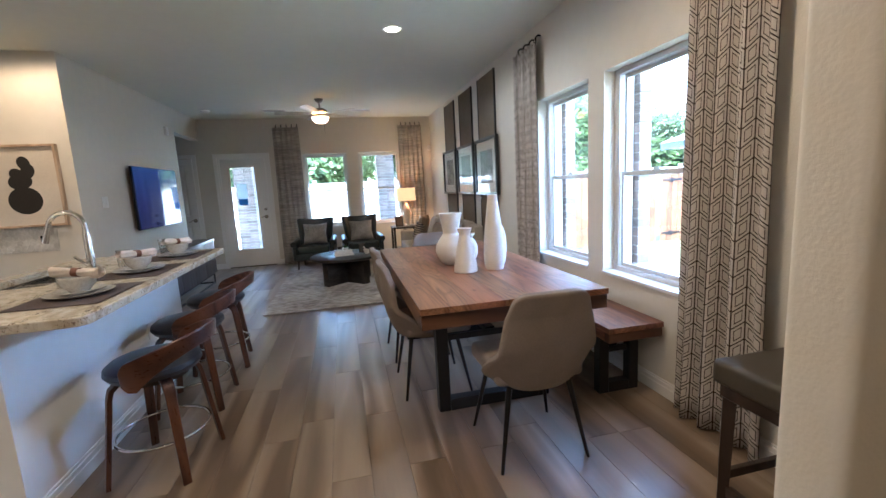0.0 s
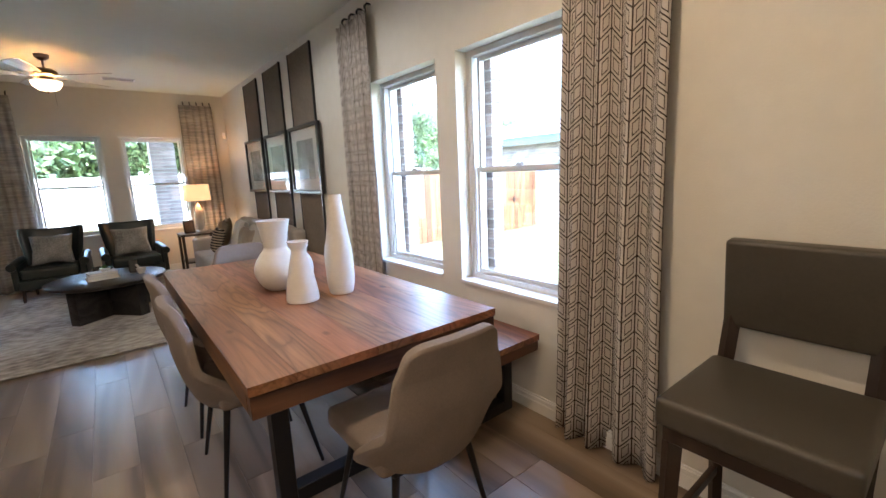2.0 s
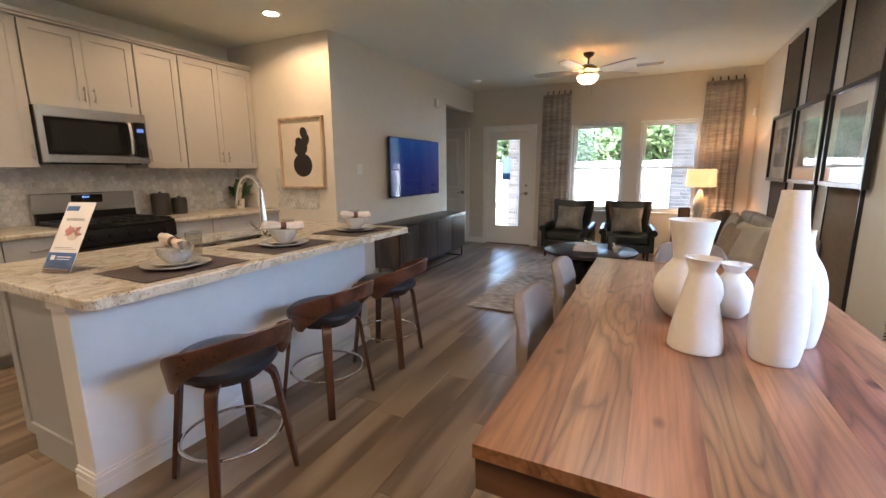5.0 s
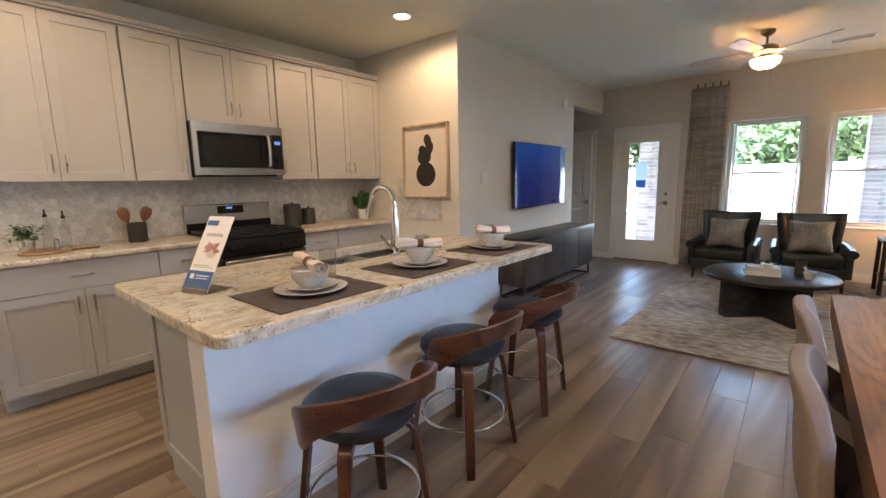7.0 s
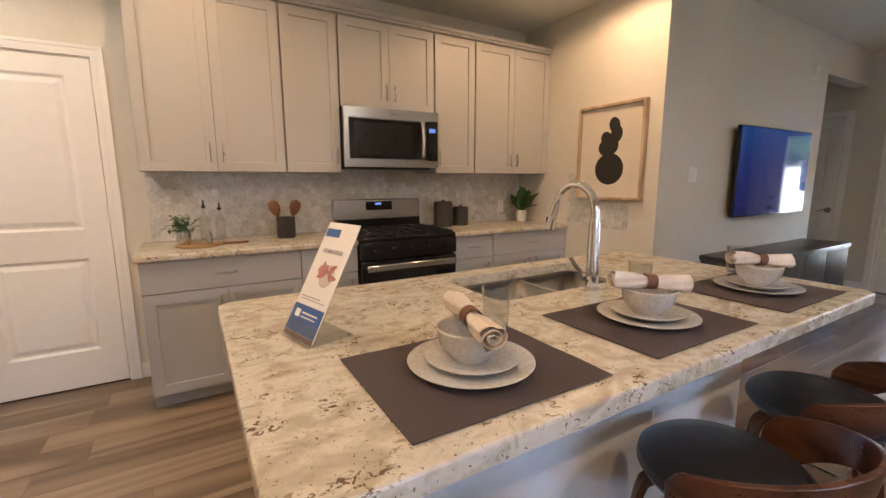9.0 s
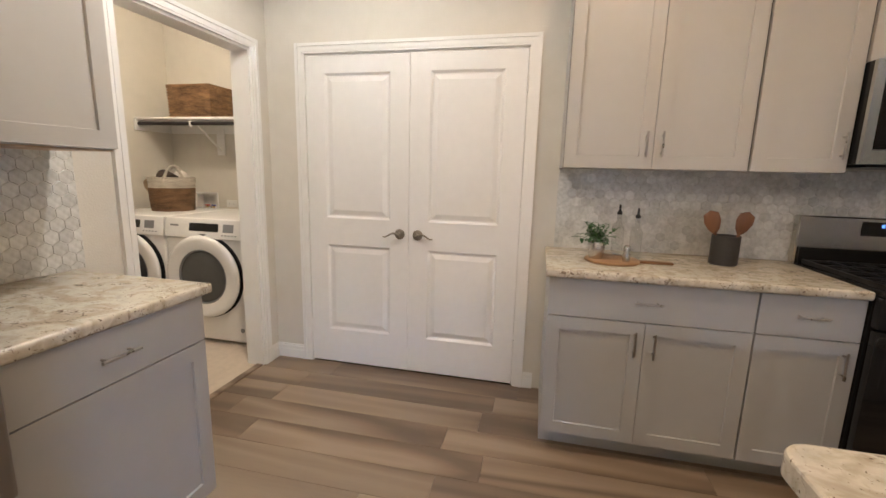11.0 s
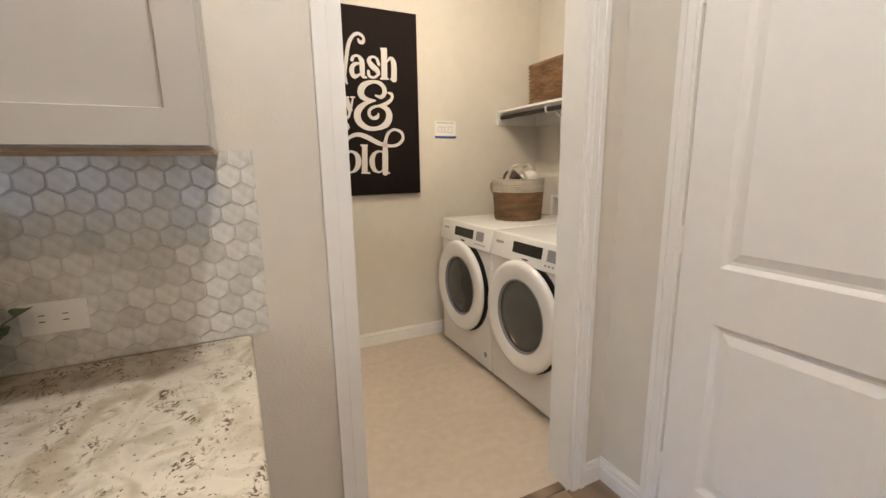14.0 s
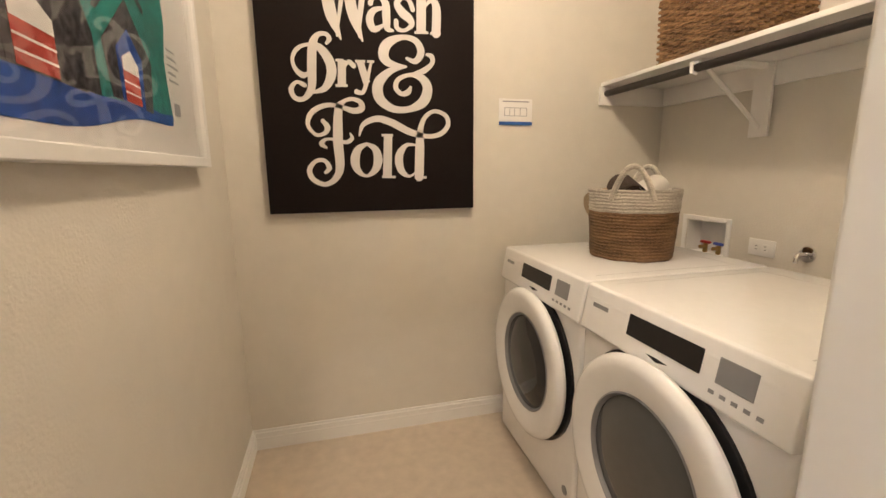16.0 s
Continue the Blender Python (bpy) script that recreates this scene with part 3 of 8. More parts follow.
brick_column("porch_column", 0.99, 11.1, 0.40, -0.03, 2.55)
brick_column("porch_column", -2.21, 11.1, 0.40, -0.03, 2.55)
porch = tagged(thing("porch_roof", "white porch ceiling over the patio", "porch roof", pose(0, 0, 0), kind="structure"))
part("porch_ceiling", box(-3.2, YB + 0.24, 2.55, 1.95, 11.6, 2.8), M_WHITE, porch)

# cedar fence and gate, seen through the side windows
fence = thing("fence", "stained cedar privacy fence beside the lawn", "fence", pose(0, 8.5, G))
board = bpy.data.meshes.new("board")
bb = box(-0.068, -0.009, 0.02, 0.068, 0.009, 1.5, 0.003, 1)
bb.to_mesh(board)
bb.free()
board.materials.append(M_CEDAR)
rf = random.Random(2)
for i in range(33):
    o = new("board", board)
    o.parent = fence
    o.location = (2.06 + i * 0.14, rf.uniform(-0.004, 0.004), rf.uniform(-0.015, 0.015))
part("rail", boxes((2.0, 0.012, 0.3, 6.6, 0.05, 0.38), (2.0, 0.012, 1.15, 6.6, 0.05, 1.23)), M_CEDAR, fence)
gate = thing("gate", "stained cedar gate with black hinges and latch", "gate", pose(6.68, 8.44, G))
for i in range(16):
    o = new("board", board)
    o.parent = gate
    o.location = (0.07 + i * 0.14, rf.uniform(-0.004, 0.004), rf.uniform(-0.01, 0.01))
part("rail", boxes((0.0, 0.012, 0.3, 2.24, 0.05, 0.38), (0.0, 0.012, 1.15, 2.24, 0.05, 1.23)), M_CEDAR, gate)
for z in (0.2, 1.36):
    bm = bmesh.new()
    addbox(bm, 0.02, -0.022, z - 0.02, 0.5, -0.012, z + 0.02)
    addbox(bm, 0.20, -0.024, z - 0.05, 0.3, -0.011, z + 0.05, m=None)
    part("strap_hinge", bm, M_BLACKMETAL, gate)
part("latch", boxes((1.2, -0.03, 0.78, 1.55, -0.012, 0.80), (1.35, -0.04, 0.70, 1.37, -0.012, 0.86)), M_BLACKMETAL, gate)


# neighbouring house
house = thing("house", "neighbouring brick house with a grey shingle roof", "house", pose(9.6, 0, G))
EZ = 2.2
part("wall", box(0, -9, 0, 8, 11.0, EZ), M_MORTAR, house)
bm = bmesh.new()
rb = random.Random(4)
for i in range(int(EZ / 0.075)):
    y = -1.0 - (0.12 if i % 2 else 0)
    while y < 10.8:
        addbox(bm, -0.012, y + 0.005, i * 0.075 + 0.005, 0.02, y + 0.232, i * 0.075 + 0.07)
        y += 0.238
tagged(part("brick_courses", bm, M_BRICKI, house), kind="stuff")
part("eave", boxes((-0.45, -9.4, EZ, 0.2, 11.35, EZ + 0.03)), M_PVC, house)
part("fascia", boxes((-0.49, -9.4, EZ - 0.02, -0.45, 11.35, EZ + 0.17)), M_FASCIA, house)
bm = bmesh.new()
v = [bm.verts.new(p) for p in ((-0.52, -9.45, EZ + 0.17), (-0.52, 11.4, EZ + 0.17), (8.5, 11.4, EZ + 0.17), (8.5, -9.45, EZ + 0.17), (4, -4.5, EZ + 2.3), (4, 7.0, EZ + 2.3))]
for f in ((0, 1, 5, 4), (1, 2, 5), (2, 3, 4, 5), (3, 0, 4), (0, 3, 2, 1)):
    bm.faces.new([v[i] for i in f])
part("roof", bm, M_ROOF, house, smooth=False)

# white fence at the end of the back garden
wf = thing("white_fence", "white vinyl privacy fence far behind the patio", "fence", pose(0, 21, G))
panel_bm = bpy.data.meshes.new("fence_panel")
bb = boxes((-1.18, -0.02, 0.08, 1.18, 0.02, 1.75), (-1.18, -0.035, 1.75, 1.18, 0.035, 1.85), (-1.18, -0.035, 0.04, 1.18, 0.035, 0.14))
for i in range(15):
    addbox(bb, -1.15 + i * 0.155, -0.026, 0.14, -1.02 + i * 0.155, 0.026, 1.75)
bb.to_mesh(panel_bm)
bb.free()
panel_bm.materials.append(M_PVC)
post_me = bpy.data.meshes.new("post")
bb = boxes((-0.06, -0.06, 0, 0.06, 0.06, 1.95), (-0.075, -0.075, 1.95, 0.075, 0.075, 1.99))
bb.to_mesh(post_me)
bb.free()
post_me.materials.append(M_PVC)
for i in range(-7, 9):
    a, b = new("fence_panel", panel_bm), new("post", post_me)
    a.parent = b.parent = wf
    a.location, b.location = (i * 2.48, 0, 0), (i * 2.48 + 1.24, 0, 0)


# trees
M_BARK = mat("grey_bark", (0.12, 0.09, 0.07), 0.95, var=0.3, scale=10, bump=0.8, bump_scale=30)
M_LEAF = mat("green_leaves", (0.035, 0.066, 0.014), 0.6, var=0.3, scale=3, second=(0.075, 0.12, 0.03), island=0.35)
M_LEAF2 = mat("pale_leaves", (0.045, 0.07, 0.03), 0.6, var=0.3, scale=3, second=(0.08, 0.11, 0.05), island=0.3)


def tree(x, y, h, r, seed, leaf_mat, leaves=2600, leaf=0.16, trunk=0.12, label="green leafy tree behind the fence", low=0.3):
    rr = random.Random(seed)
    th = thing("tree", label, "tree", pose(x, y, G), group="trees")
    bm = tube([(0, 0, 0), (0.05, 0.02, h * 0.3), (-0.04, 0.05, h * 0.6), (0.02, 0, h * 0.85)], trunk, 8, taper=trunk * 0.25)
    tips = []
    for i in range(11):
        z = h * rr.uniform(low, 0.7)
        a = rr.uniform(0, 6.28)
        l = r * rr.uniform(0.55, 0.95)
        tip = Vector((l * math.cos(a), l * math.sin(a), z + h * rr.uniform(0.05, 0.28)))
        tube([(0, 0, z), tip * 0.5 + Vector((0, 0, z * 0.42)), tip], trunk * 0.4, 6, bm=bm, taper=0.012)
        tips.append(tip)
    part("trunk", bm, M_BARK, th)
    tips += [Vector((rr.uniform(-0.4, 0.4) * r, rr.uniform(-0.4, 0.4) * r, h * rr.uniform(max(low, 0.12) + 0.25 * (low >= 0.3), 0.97))) for _ in range(9 if low >= 0.3 else 16)]
    verts, faces = [], []
    for i in range(leaves):
        c = rr.choice(tips)
        d = Vector((rr.gauss(0, 1), rr.gauss(0, 1), rr.gauss(0, 0.8)))
        p = c + d * r * 0.2
        u = Vector((rr.gauss(0, 1), rr.gauss(0, 1), rr.gauss(0, 1))).normalized()
        w = u.orthogonal().normalized()
        s = leaf * rr.uniform(0.5, 1.2)
        k = len(verts)
        verts += [p - u * s, p + w * s * 0.4, p + u * s, p - w * s * 0.4]
        faces.append((k, k + 1, k + 2, k + 3))
    me = bpy.data.meshes.new("crown")
    me.from_pydata(verts, [], faces)
    me.materials.append(leaf_mat)
    o = new("crown", me)
    o.parent = th
    tagged(o, kind="stuff")
    return th


tree(9.3, 15.2, 4.3, 1.6, 1, M_LEAF, 8000, 0.10)
tree(7.2, 17.5, 3.2, 1.4, 2, M_LEAF, 5000, 0.10)
tree(-2.6, 17.2, 3.6, 1.1, 3, M_LEAF2, 4200, 0.075, 0.05, "young pale-leaved tree on the back lawn")
for i in range(18):
    tree(-26 + i * 2.9 + rf.uniform(-0.8, 0.8), 26 + rf.uniform(-2, 5), rf.uniform(6.0, 8.5), 3.2, 20 + i, M_LEAF, 13000, 0.2, 0.2, low=0.14)

# ---- dining area ----
def acacia(name, rough=0.36):
    """Figured hardwood along y: swirling dark veins, fine fibres, pale sapwood streaks, knots; each board has its own tone."""
    m = bpy.data.materials.new(name)
    m.use_nodes = True
    n, l = m.node_tree.nodes, m.node_tree.links
    b = n["Principled BSDF"]
    tc, info, comb, sc, off = n.new("ShaderNodeTexCoord"), n.new("ShaderNodeObjectInfo"), n.new("ShaderNodeCombineXYZ"), n.new("ShaderNodeVectorMath"), n.new("ShaderNodeVectorMath")
    sc.operation, off.operation = "SCALE", "ADD"
    sc.inputs["Scale"].default_value = 41.0
    for i in range(3):
        l.new(info.outputs["Random"], comb.inputs[i])
    l.new(comb.outputs[0], sc.inputs[0]), l.new(sc.outputs[0], off.inputs[0]), l.new(tc.outputs["Object"], off.inputs[1])

    def noise_at(scale, stretch, detail=3, dist=0.0):
        mp, t = n.new("ShaderNodeMapping"), n.new("ShaderNodeTexNoise")
        mp.inputs["Scale"].default_value = (1, stretch, 1)
        l.new(off.outputs[0], mp.inputs["Vector"]), l.new(mp.outputs[0], t.inputs["Vector"])
        t.inputs["Scale"].default_value, t.inputs["Detail"].default_value, t.inputs["Distortion"].default_value = scale, detail, dist
        return t.outputs[0]

    def ramp(src, *stops):
        r = n.new("ShaderNodeValToRGB")
        e = r.color_ramp.elements
        e[0].position, e[0].color = stops[0][0], (*stops[0][1], 1)
        e[1].position, e[1].color = stops[-1][0], (*stops[-1][1], 1)
        for p, c in stops[1:-1]:
            e.new(p).color = (*c, 1)
        l.new(src, r.inputs[0])
        return r.outputs[0]

    def blend(kind, fac, a, c):
        k = n.new("ShaderNodeMix")
        k.data_type, k.blend_type = "RGBA", kind
        for name_, v in (("Factor", fac), ("A", a), ("B", c)):
            if isinstance(v, float):
                k.inputs[name_].default_value = v
            elif isinstance(v, tuple):
                k.inputs[name_].default_value = (*v, 1)
            else:
                l.new(v, k.inputs[name_])
        return k.outputs["Result"]

    def calc(kind, a, v):
        k = n.new("ShaderNodeMath")
        k.operation = kind
        l.new(a, k.inputs[0])
        k.inputs[1].default_value = v
        return k.outputs[0]

    swirl_n = noise_at(4.6, 0.13, 3, 0.45)
    tone = ramp(noise_at(5.5, 0.16, 3, 0.4), (0.30, (0.10, 0.040, 0.020)), (0.45, (0.165, 0.070, 0.035)), (0.58, (0.215, 0.100, 0.052)), (0.72, (0.285, 0.150, 0.080)))
    rings = calc("PINGPONG", calc("MULTIPLY", swirl_n, 26.0), 1.0)
    veins = ramp(rings, (0.0, (0.50, 0.45, 0.43)), (0.22, (0.80, 0.77, 0.75)), (0.50, (1, 1, 1)), (1.0, (1.12, 1.09, 1.04)))
    c1 = blend("MULTIPLY", 0.85, tone, veins)
    sap = ramp(noise_at(4.0, 0.10, 2, 0.9), (0.55, (0, 0, 0)), (0.66, (1, 1, 1)))
    c2 = blend("MIX", calc("MULTIPLY", sap, 0.55), c1, (0.36, 0.175, 0.075))
    fibre = ramp(noise_at(95.0, 0.035, 5), (0.32, (0.74, 0.72, 0.70)), (0.62, (1.08, 1.08, 1.08)))
    c3 = blend("MULTIPLY", 1.0, c2, fibre)
    mpv, vor = n.new("ShaderNodeMapping"), n.new("ShaderNodeTexVoronoi")
    mpv.inputs["Scale"].default_value = (1, 0.55, 1)
    vor.inputs["Scale"].default_value = 4.0
    l.new(off.outputs[0], mpv.inputs["Vector"]), l.new(mpv.outputs[0], vor.inputs["Vector"])
    knot = ramp(vor.outputs["Distance"], (0.035, (0.22, 0.16, 0.14)), (0.085, (1, 1, 1)))
    c4 = blend("MULTIPLY", 0.9, c3, knot)
    hsv, mv, mh = n.new("ShaderNodeHueSaturation"), n.new("ShaderNodeMapRange"), n.new("ShaderNodeMapRange")
    mv.inputs["To Min"].default_value, mv.inputs["To Max"].default_value = 0.95, 1.40
    mh.inputs["To Min"].default_value, mh.inputs["To Max"].default_value = 0.487, 0.513
    l.new(info.outputs["Random"], mv.inputs["Value"]), l.new(calc("FRACT", calc("MULTIPLY", info.outputs["Random"], 7.3), 0.0), mh.inputs["Value"])
    l.new(mv.outputs[0], hsv.inputs["Value"]), l.new(mh.outputs[0], hsv.inputs["Hue"]), l.new(c4, hsv.inputs["Color"])
    l.new(hsv.outputs[0], b.inputs["Base Color"])
    rr, bp = n.new("ShaderNodeMapRange"), n.new("ShaderNodeBump")
    rr.inputs["To Min"].default_value, rr.inputs["To Max"].default_value = rough * 0.85, rough * 1.2
    l.new(swirl_n, rr.inputs["Value"]), l.new(rr.outputs[0], b.inputs["Roughness"])
    bp.inputs["Strength"].default_value, bp.inputs["Distance"].default_value = 0.12, 0.001
    l.new(fibre, bp.inputs["Height"]), l.new(bp.outputs[0], b.inputs["Normal"])
    return m


M_TABLE = acacia("acacia_table_top")
# end apron wood, darkened to carry the shadow beneath the table top
M_TABLEX = wood("acacia_end_shaded", (0.035, 0.014, 0.008), (0.085, 0.036, 0.019), (0.14, 0.065, 0.034), along="x", rough=0.34, ring=6.0, obj=0.1)
M_FABRIC = mat("taupe_fabric", (0.21, 0.172, 0.148), 0.9, var=0.10, scale=40, bump=0.35, bump_scale=500)
M_LEGBLK = mat("black_chair_leg", (0.013, 0.013, 0.014), 0.35, 0.3, var=0.05)
M_CERAMIC = mat("matte_white_ceramic", (0.66, 0.63, 0.59), 0.55, var=0.04, scale=12, bump=0.15, bump_scale=90)

TX0, TX1, TY0, TY1, TZ = 0.23, 1.24, 2.42, 4.55, 0.765


def trestle_table(name, label, cat, x0, y0, x1, y1, z, n, apron, leg, inset_x, inset_y):
    th = thing(name, label, cat, pose((x0 + x1) / 2, (y0 + y1) / 2, 0))
    hx, hy = (x1 - x0) / 2, (y1 - y0) / 2
    w = 2 * hx / n
    for i in range(n):
        bm = box(-hx + i * w + 0.0001, -hy, z - 0.032, -hx + (i + 1) * w - 0.0001, hy, z, 0.0004, 1)
        part("top_board", bm, M_TABLE, th)
    za, zb = z - 0.034 - apron, z - 0.034
    for sgn in (-1, 1):
        a, b = sorted((sgn * (hy - 0.004), sgn * (hy - 0.05)))
        part("apron", box(-hx + 0.004, a, za, hx - 0.004, b, zb, 0.003, 1), M_TABLEX, th)
        a, b = sorted((sgn * (hx - 0.004), sgn * (hx - 0.05)))
        part("side_apron", box(a, -hy + 0.05, za, b, hy - 0.05, zb, 0.003, 1), M_TABLE, th)
    zt = z - 0.036 - apron * 0.98
    for s in (-1, 1):
        yy = s * (hy - inset_y)
        ax = hx - inset_x
        part("leg_frame", boxes((-ax, yy - leg / 2, 0, -ax + leg, yy + leg / 2, zt + apron), (ax - leg, yy - leg / 2, 0, ax, yy + leg / 2, zt + apron), (-ax + leg, yy - leg / 2, 0, ax - leg, yy + leg / 2, leg), (-ax + leg, yy - leg / 2, zt - leg * 0.2, ax - leg, yy + leg / 2, zt + apron), bevel=0.003), M_BLACKMETAL, th)
        part("crossbar", boxes((-ax + leg, yy - 0.012, zt * 0.66, ax - leg, yy + 0.012, zt * 0.66 + 0.035), bevel=0.002), M_BLACKMETAL, th)
    part("stretcher", boxes((-0.03, -hy + inset_y + leg / 2, zt * 0.66, 0.03, hy - inset_y - leg / 2, zt * 0.66 + 0.035), bevel=0.002), M_BLACKMETAL, th)
    return th


trestle_table("dining_table", "thick acacia wood dining table on black steel trestles", "table", TX0, TY0, TX1, TY1, TZ, 7, 0.075, 0.07, 0.15, 0.43)
trestle_table("bench", "acacia wood bench with black steel legs by the window", "bench", 1.335, 2.55, 1.70, 4.42, 0.48, 3, 0.055, 0.065, 0.045, 0.19)


def dining_chair(m):
    """Upholstered shell chair facing +y."""
    th = thing("dining_chair", "taupe upholstered dining chair with slim black legs", "chair", m, group="chairs round the dining table")

    def back(u, k):
        # k: from under the seat up to the rounded top; u: across
        s = u * 2 - 1
        low = max(0.0, 1 - k / 0.42)
        w = 0.243 - 0.070 * max(0.0, (k - 0.22) / 0.78) ** 1.15 - 0.055 * max(0.0, 1 - k / 0.16) ** 2
        y = -0.185 - 0.10 * k - 0.022 * math.sin(math.pi * min(1, k * 1.3)) + 0.02 * max(0.0, 1 - k / 0.12) ** 2
        y += abs(s) ** 3 * (0.035 + 0.17 * low ** 0.8)
        z = 0.405 + 0.475 * k - 0.045 * abs(s) ** 7 * max(0.0, (k - 0.7) / 0.3) + 0.02 * abs(s) ** 3 * low
        return (s * w, y, z)

    o = part("backrest", sheet(back, 22, 30, thick=0.042), M_FABRIC, th)
    b = o.modifiers.new("soft", "SUBSURF")
    b.levels = b.render_levels = 1
    part("seat", box(-0.222, -0.175, 0.405, 0.222, 0.245, 0.492, 0.036, 5), M_FABRIC, th)
    part("seat_base", box(-0.17, -0.16, 0.385, 0.17, 0.19, 0.405, 0.006, 2), M_LEGBLK, th)
    for sx in (-1, 1):
        for y0, y1 in ((0.15, 0.225), (-0.14, -0.205)):
            part("leg", tube([(sx * 0.15, y0, 0.40), (sx * 0.222, y1, 0.0)], 0.015, 10, taper=0.008), M_LEGBLK, th)
    return th


chair0 = dining_chair(pose(0.755, 2.40, 0, 0, 0, 0))
copy_thing(chair0, pose(0.415, 3.24, 0, 0, 0, -90))
copy_thing(chair0, pose(0.415, 3.86, 0, 0, 0, -88))
copy_thing(chair0, pose(0.76, 4.40, 0, 0, 0, 180))


def vase(name, label, x, y, profile):
    th = thing(name, label, "vase", pose(x, y, TZ))
    inner = [(max(r - 0.006, 0.002), z) for r, z in reversed(profile) if z > 0.02]
    part("body", lathe(profile + inner + [(0.0, 0.025)], 48), M_CERAMIC, th)
    return th


def smooth_profile(keys, per=7):
    """A flowing outline through (radius, height) keys."""
    out = []
    for i in range(len(keys) - 1):
        p0, p1, p2, p3 = keys[max(i - 1, 0)], keys[i], keys[i + 1], keys[min(i + 2, len(keys) - 1)]
        for k in range(per):
            t = k / per
            out.append(tuple(0.5 * (2 * p1[a] + (p2[a] - p0[a]) * t + (2 * p0[a] - 5 * p1[a] + 4 * p2[a] - p3[a]) * t * t + (3 * p1[a] - p0[a] - 3 * p2[a] + p3[a]) * t ** 3) for a in (0, 1)))
    return out + [keys[-1]]


vase("bottle_vase", "tall matte white bottle vase on the dining table", 0.882, 3.17, smooth_profile([(0.052, 0), (0.06, 0.008), (0.068, 0.06), (0.070, 0.12), (0.064, 0.22), (0.047, 0.36), (0.036, 0.45), (0.032, 0.50)]))
vase("bottle_vase", "matte white narrow-necked bottle vase", 0.965, 3.36, smooth_profile([(0.055, 0), (0.066, 0.012), (0.076, 0.10), (0.074, 0.19), (0.060, 0.25), (0.034, 0.30), (0.026, 0.335), (0.027, 0.37)]))
vase("vase", "matte white conical vase with a flared mouth", 0.682, 3.18, smooth_profile([(0.072, 0), (0.078, 0.008), (0.073, 0.06), (0.058, 0.14), (0.043, 0.21), (0.036, 0.242), (0.038, 0.26), (0.051, 0.292)]))
vase("vase", "matte white round vase with a wide collar neck", 0.672, 3.50, smooth_profile([(0.055, 0), (0.085, 0.025), (0.115, 0.085), (0.113, 0.14), (0.085, 0.19), (0.062, 0.222), (0.060, 0.245), (0.070, 0.31), (0.084, 0.375)]))
vase("vase", "small matte white vase with a short lip", 0.83, 3.59, smooth_profile([(0.042, 0), (0.062, 0.03), (0.070, 0.075), (0.060, 0.13), (0.036, 0.165), (0.034, 0.178), (0.052, 0.205)]))

# tall upholstered stool by the window wall
M_OLIVE = mat("dark_olive_leather", (0.055, 0.047, 0.036), 0.42, var=0.10, scale=20, bump=0.15, bump_scale=250)
M_ESP = wood("espresso_wood", (0.018, 0.010, 0.007), (0.03, 0.018, 0.013), (0.045, 0.028, 0.02), along="z", rough=0.3, ring=10)
hs = thing("counter_stool", "dark leather counter stool with espresso wood legs", "stool", pose(1.415, 1.48, 0, 0, 0, 90))
part("seat", box(-0.225, -0.20, 0.585, 0.225, 0.245, 0.675, 0.022, 4), M_OLIVE, hs)
part("backrest", box(-0.215, -0.028, 0, 0.215, 0.028, 0.315, 0.016, 3, m=pose(0, -0.27, 0.775, -7)), M_OLIVE, hs)
part("seat_rail", boxes((-0.205, -0.185, 0.535, 0.205, 0.225, 0.584), bevel=0.003), M_ESP, hs)
for sx in (-1, 1):
    part("front_leg", tube([(sx * 0.185, 0.20, 0.535), (sx * 0.19, 0.21, 0.0)], 0.03, 4, taper=0.022), M_ESP, hs)
    part("back_leg", tube([(sx * 0.19, -0.27, 0.84), (sx * 0.19, -0.205, 0.60), (sx * 0.19, -0.20, 0.3), (sx * 0.19, -0.235, 0.0)], 0.027, 4, taper=0.022), M_ESP, hs)
    part("side_stretcher", box(sx * 0.19 - 0.01, -0.20, 0.21, sx * 0.19 + 0.01, 0.19, 0.245, 0.003), M_ESP, hs)
part("front_stretcher", box(-0.17, 0.19, 0.15, 0.17, 0.215, 0.19, 0.003), M_ESP, hs)
part("back_stretcher", box(-0.17, -0.225, 0.26, 0.17, -0.205, 0.295, 0.003), M_ESP, hs)


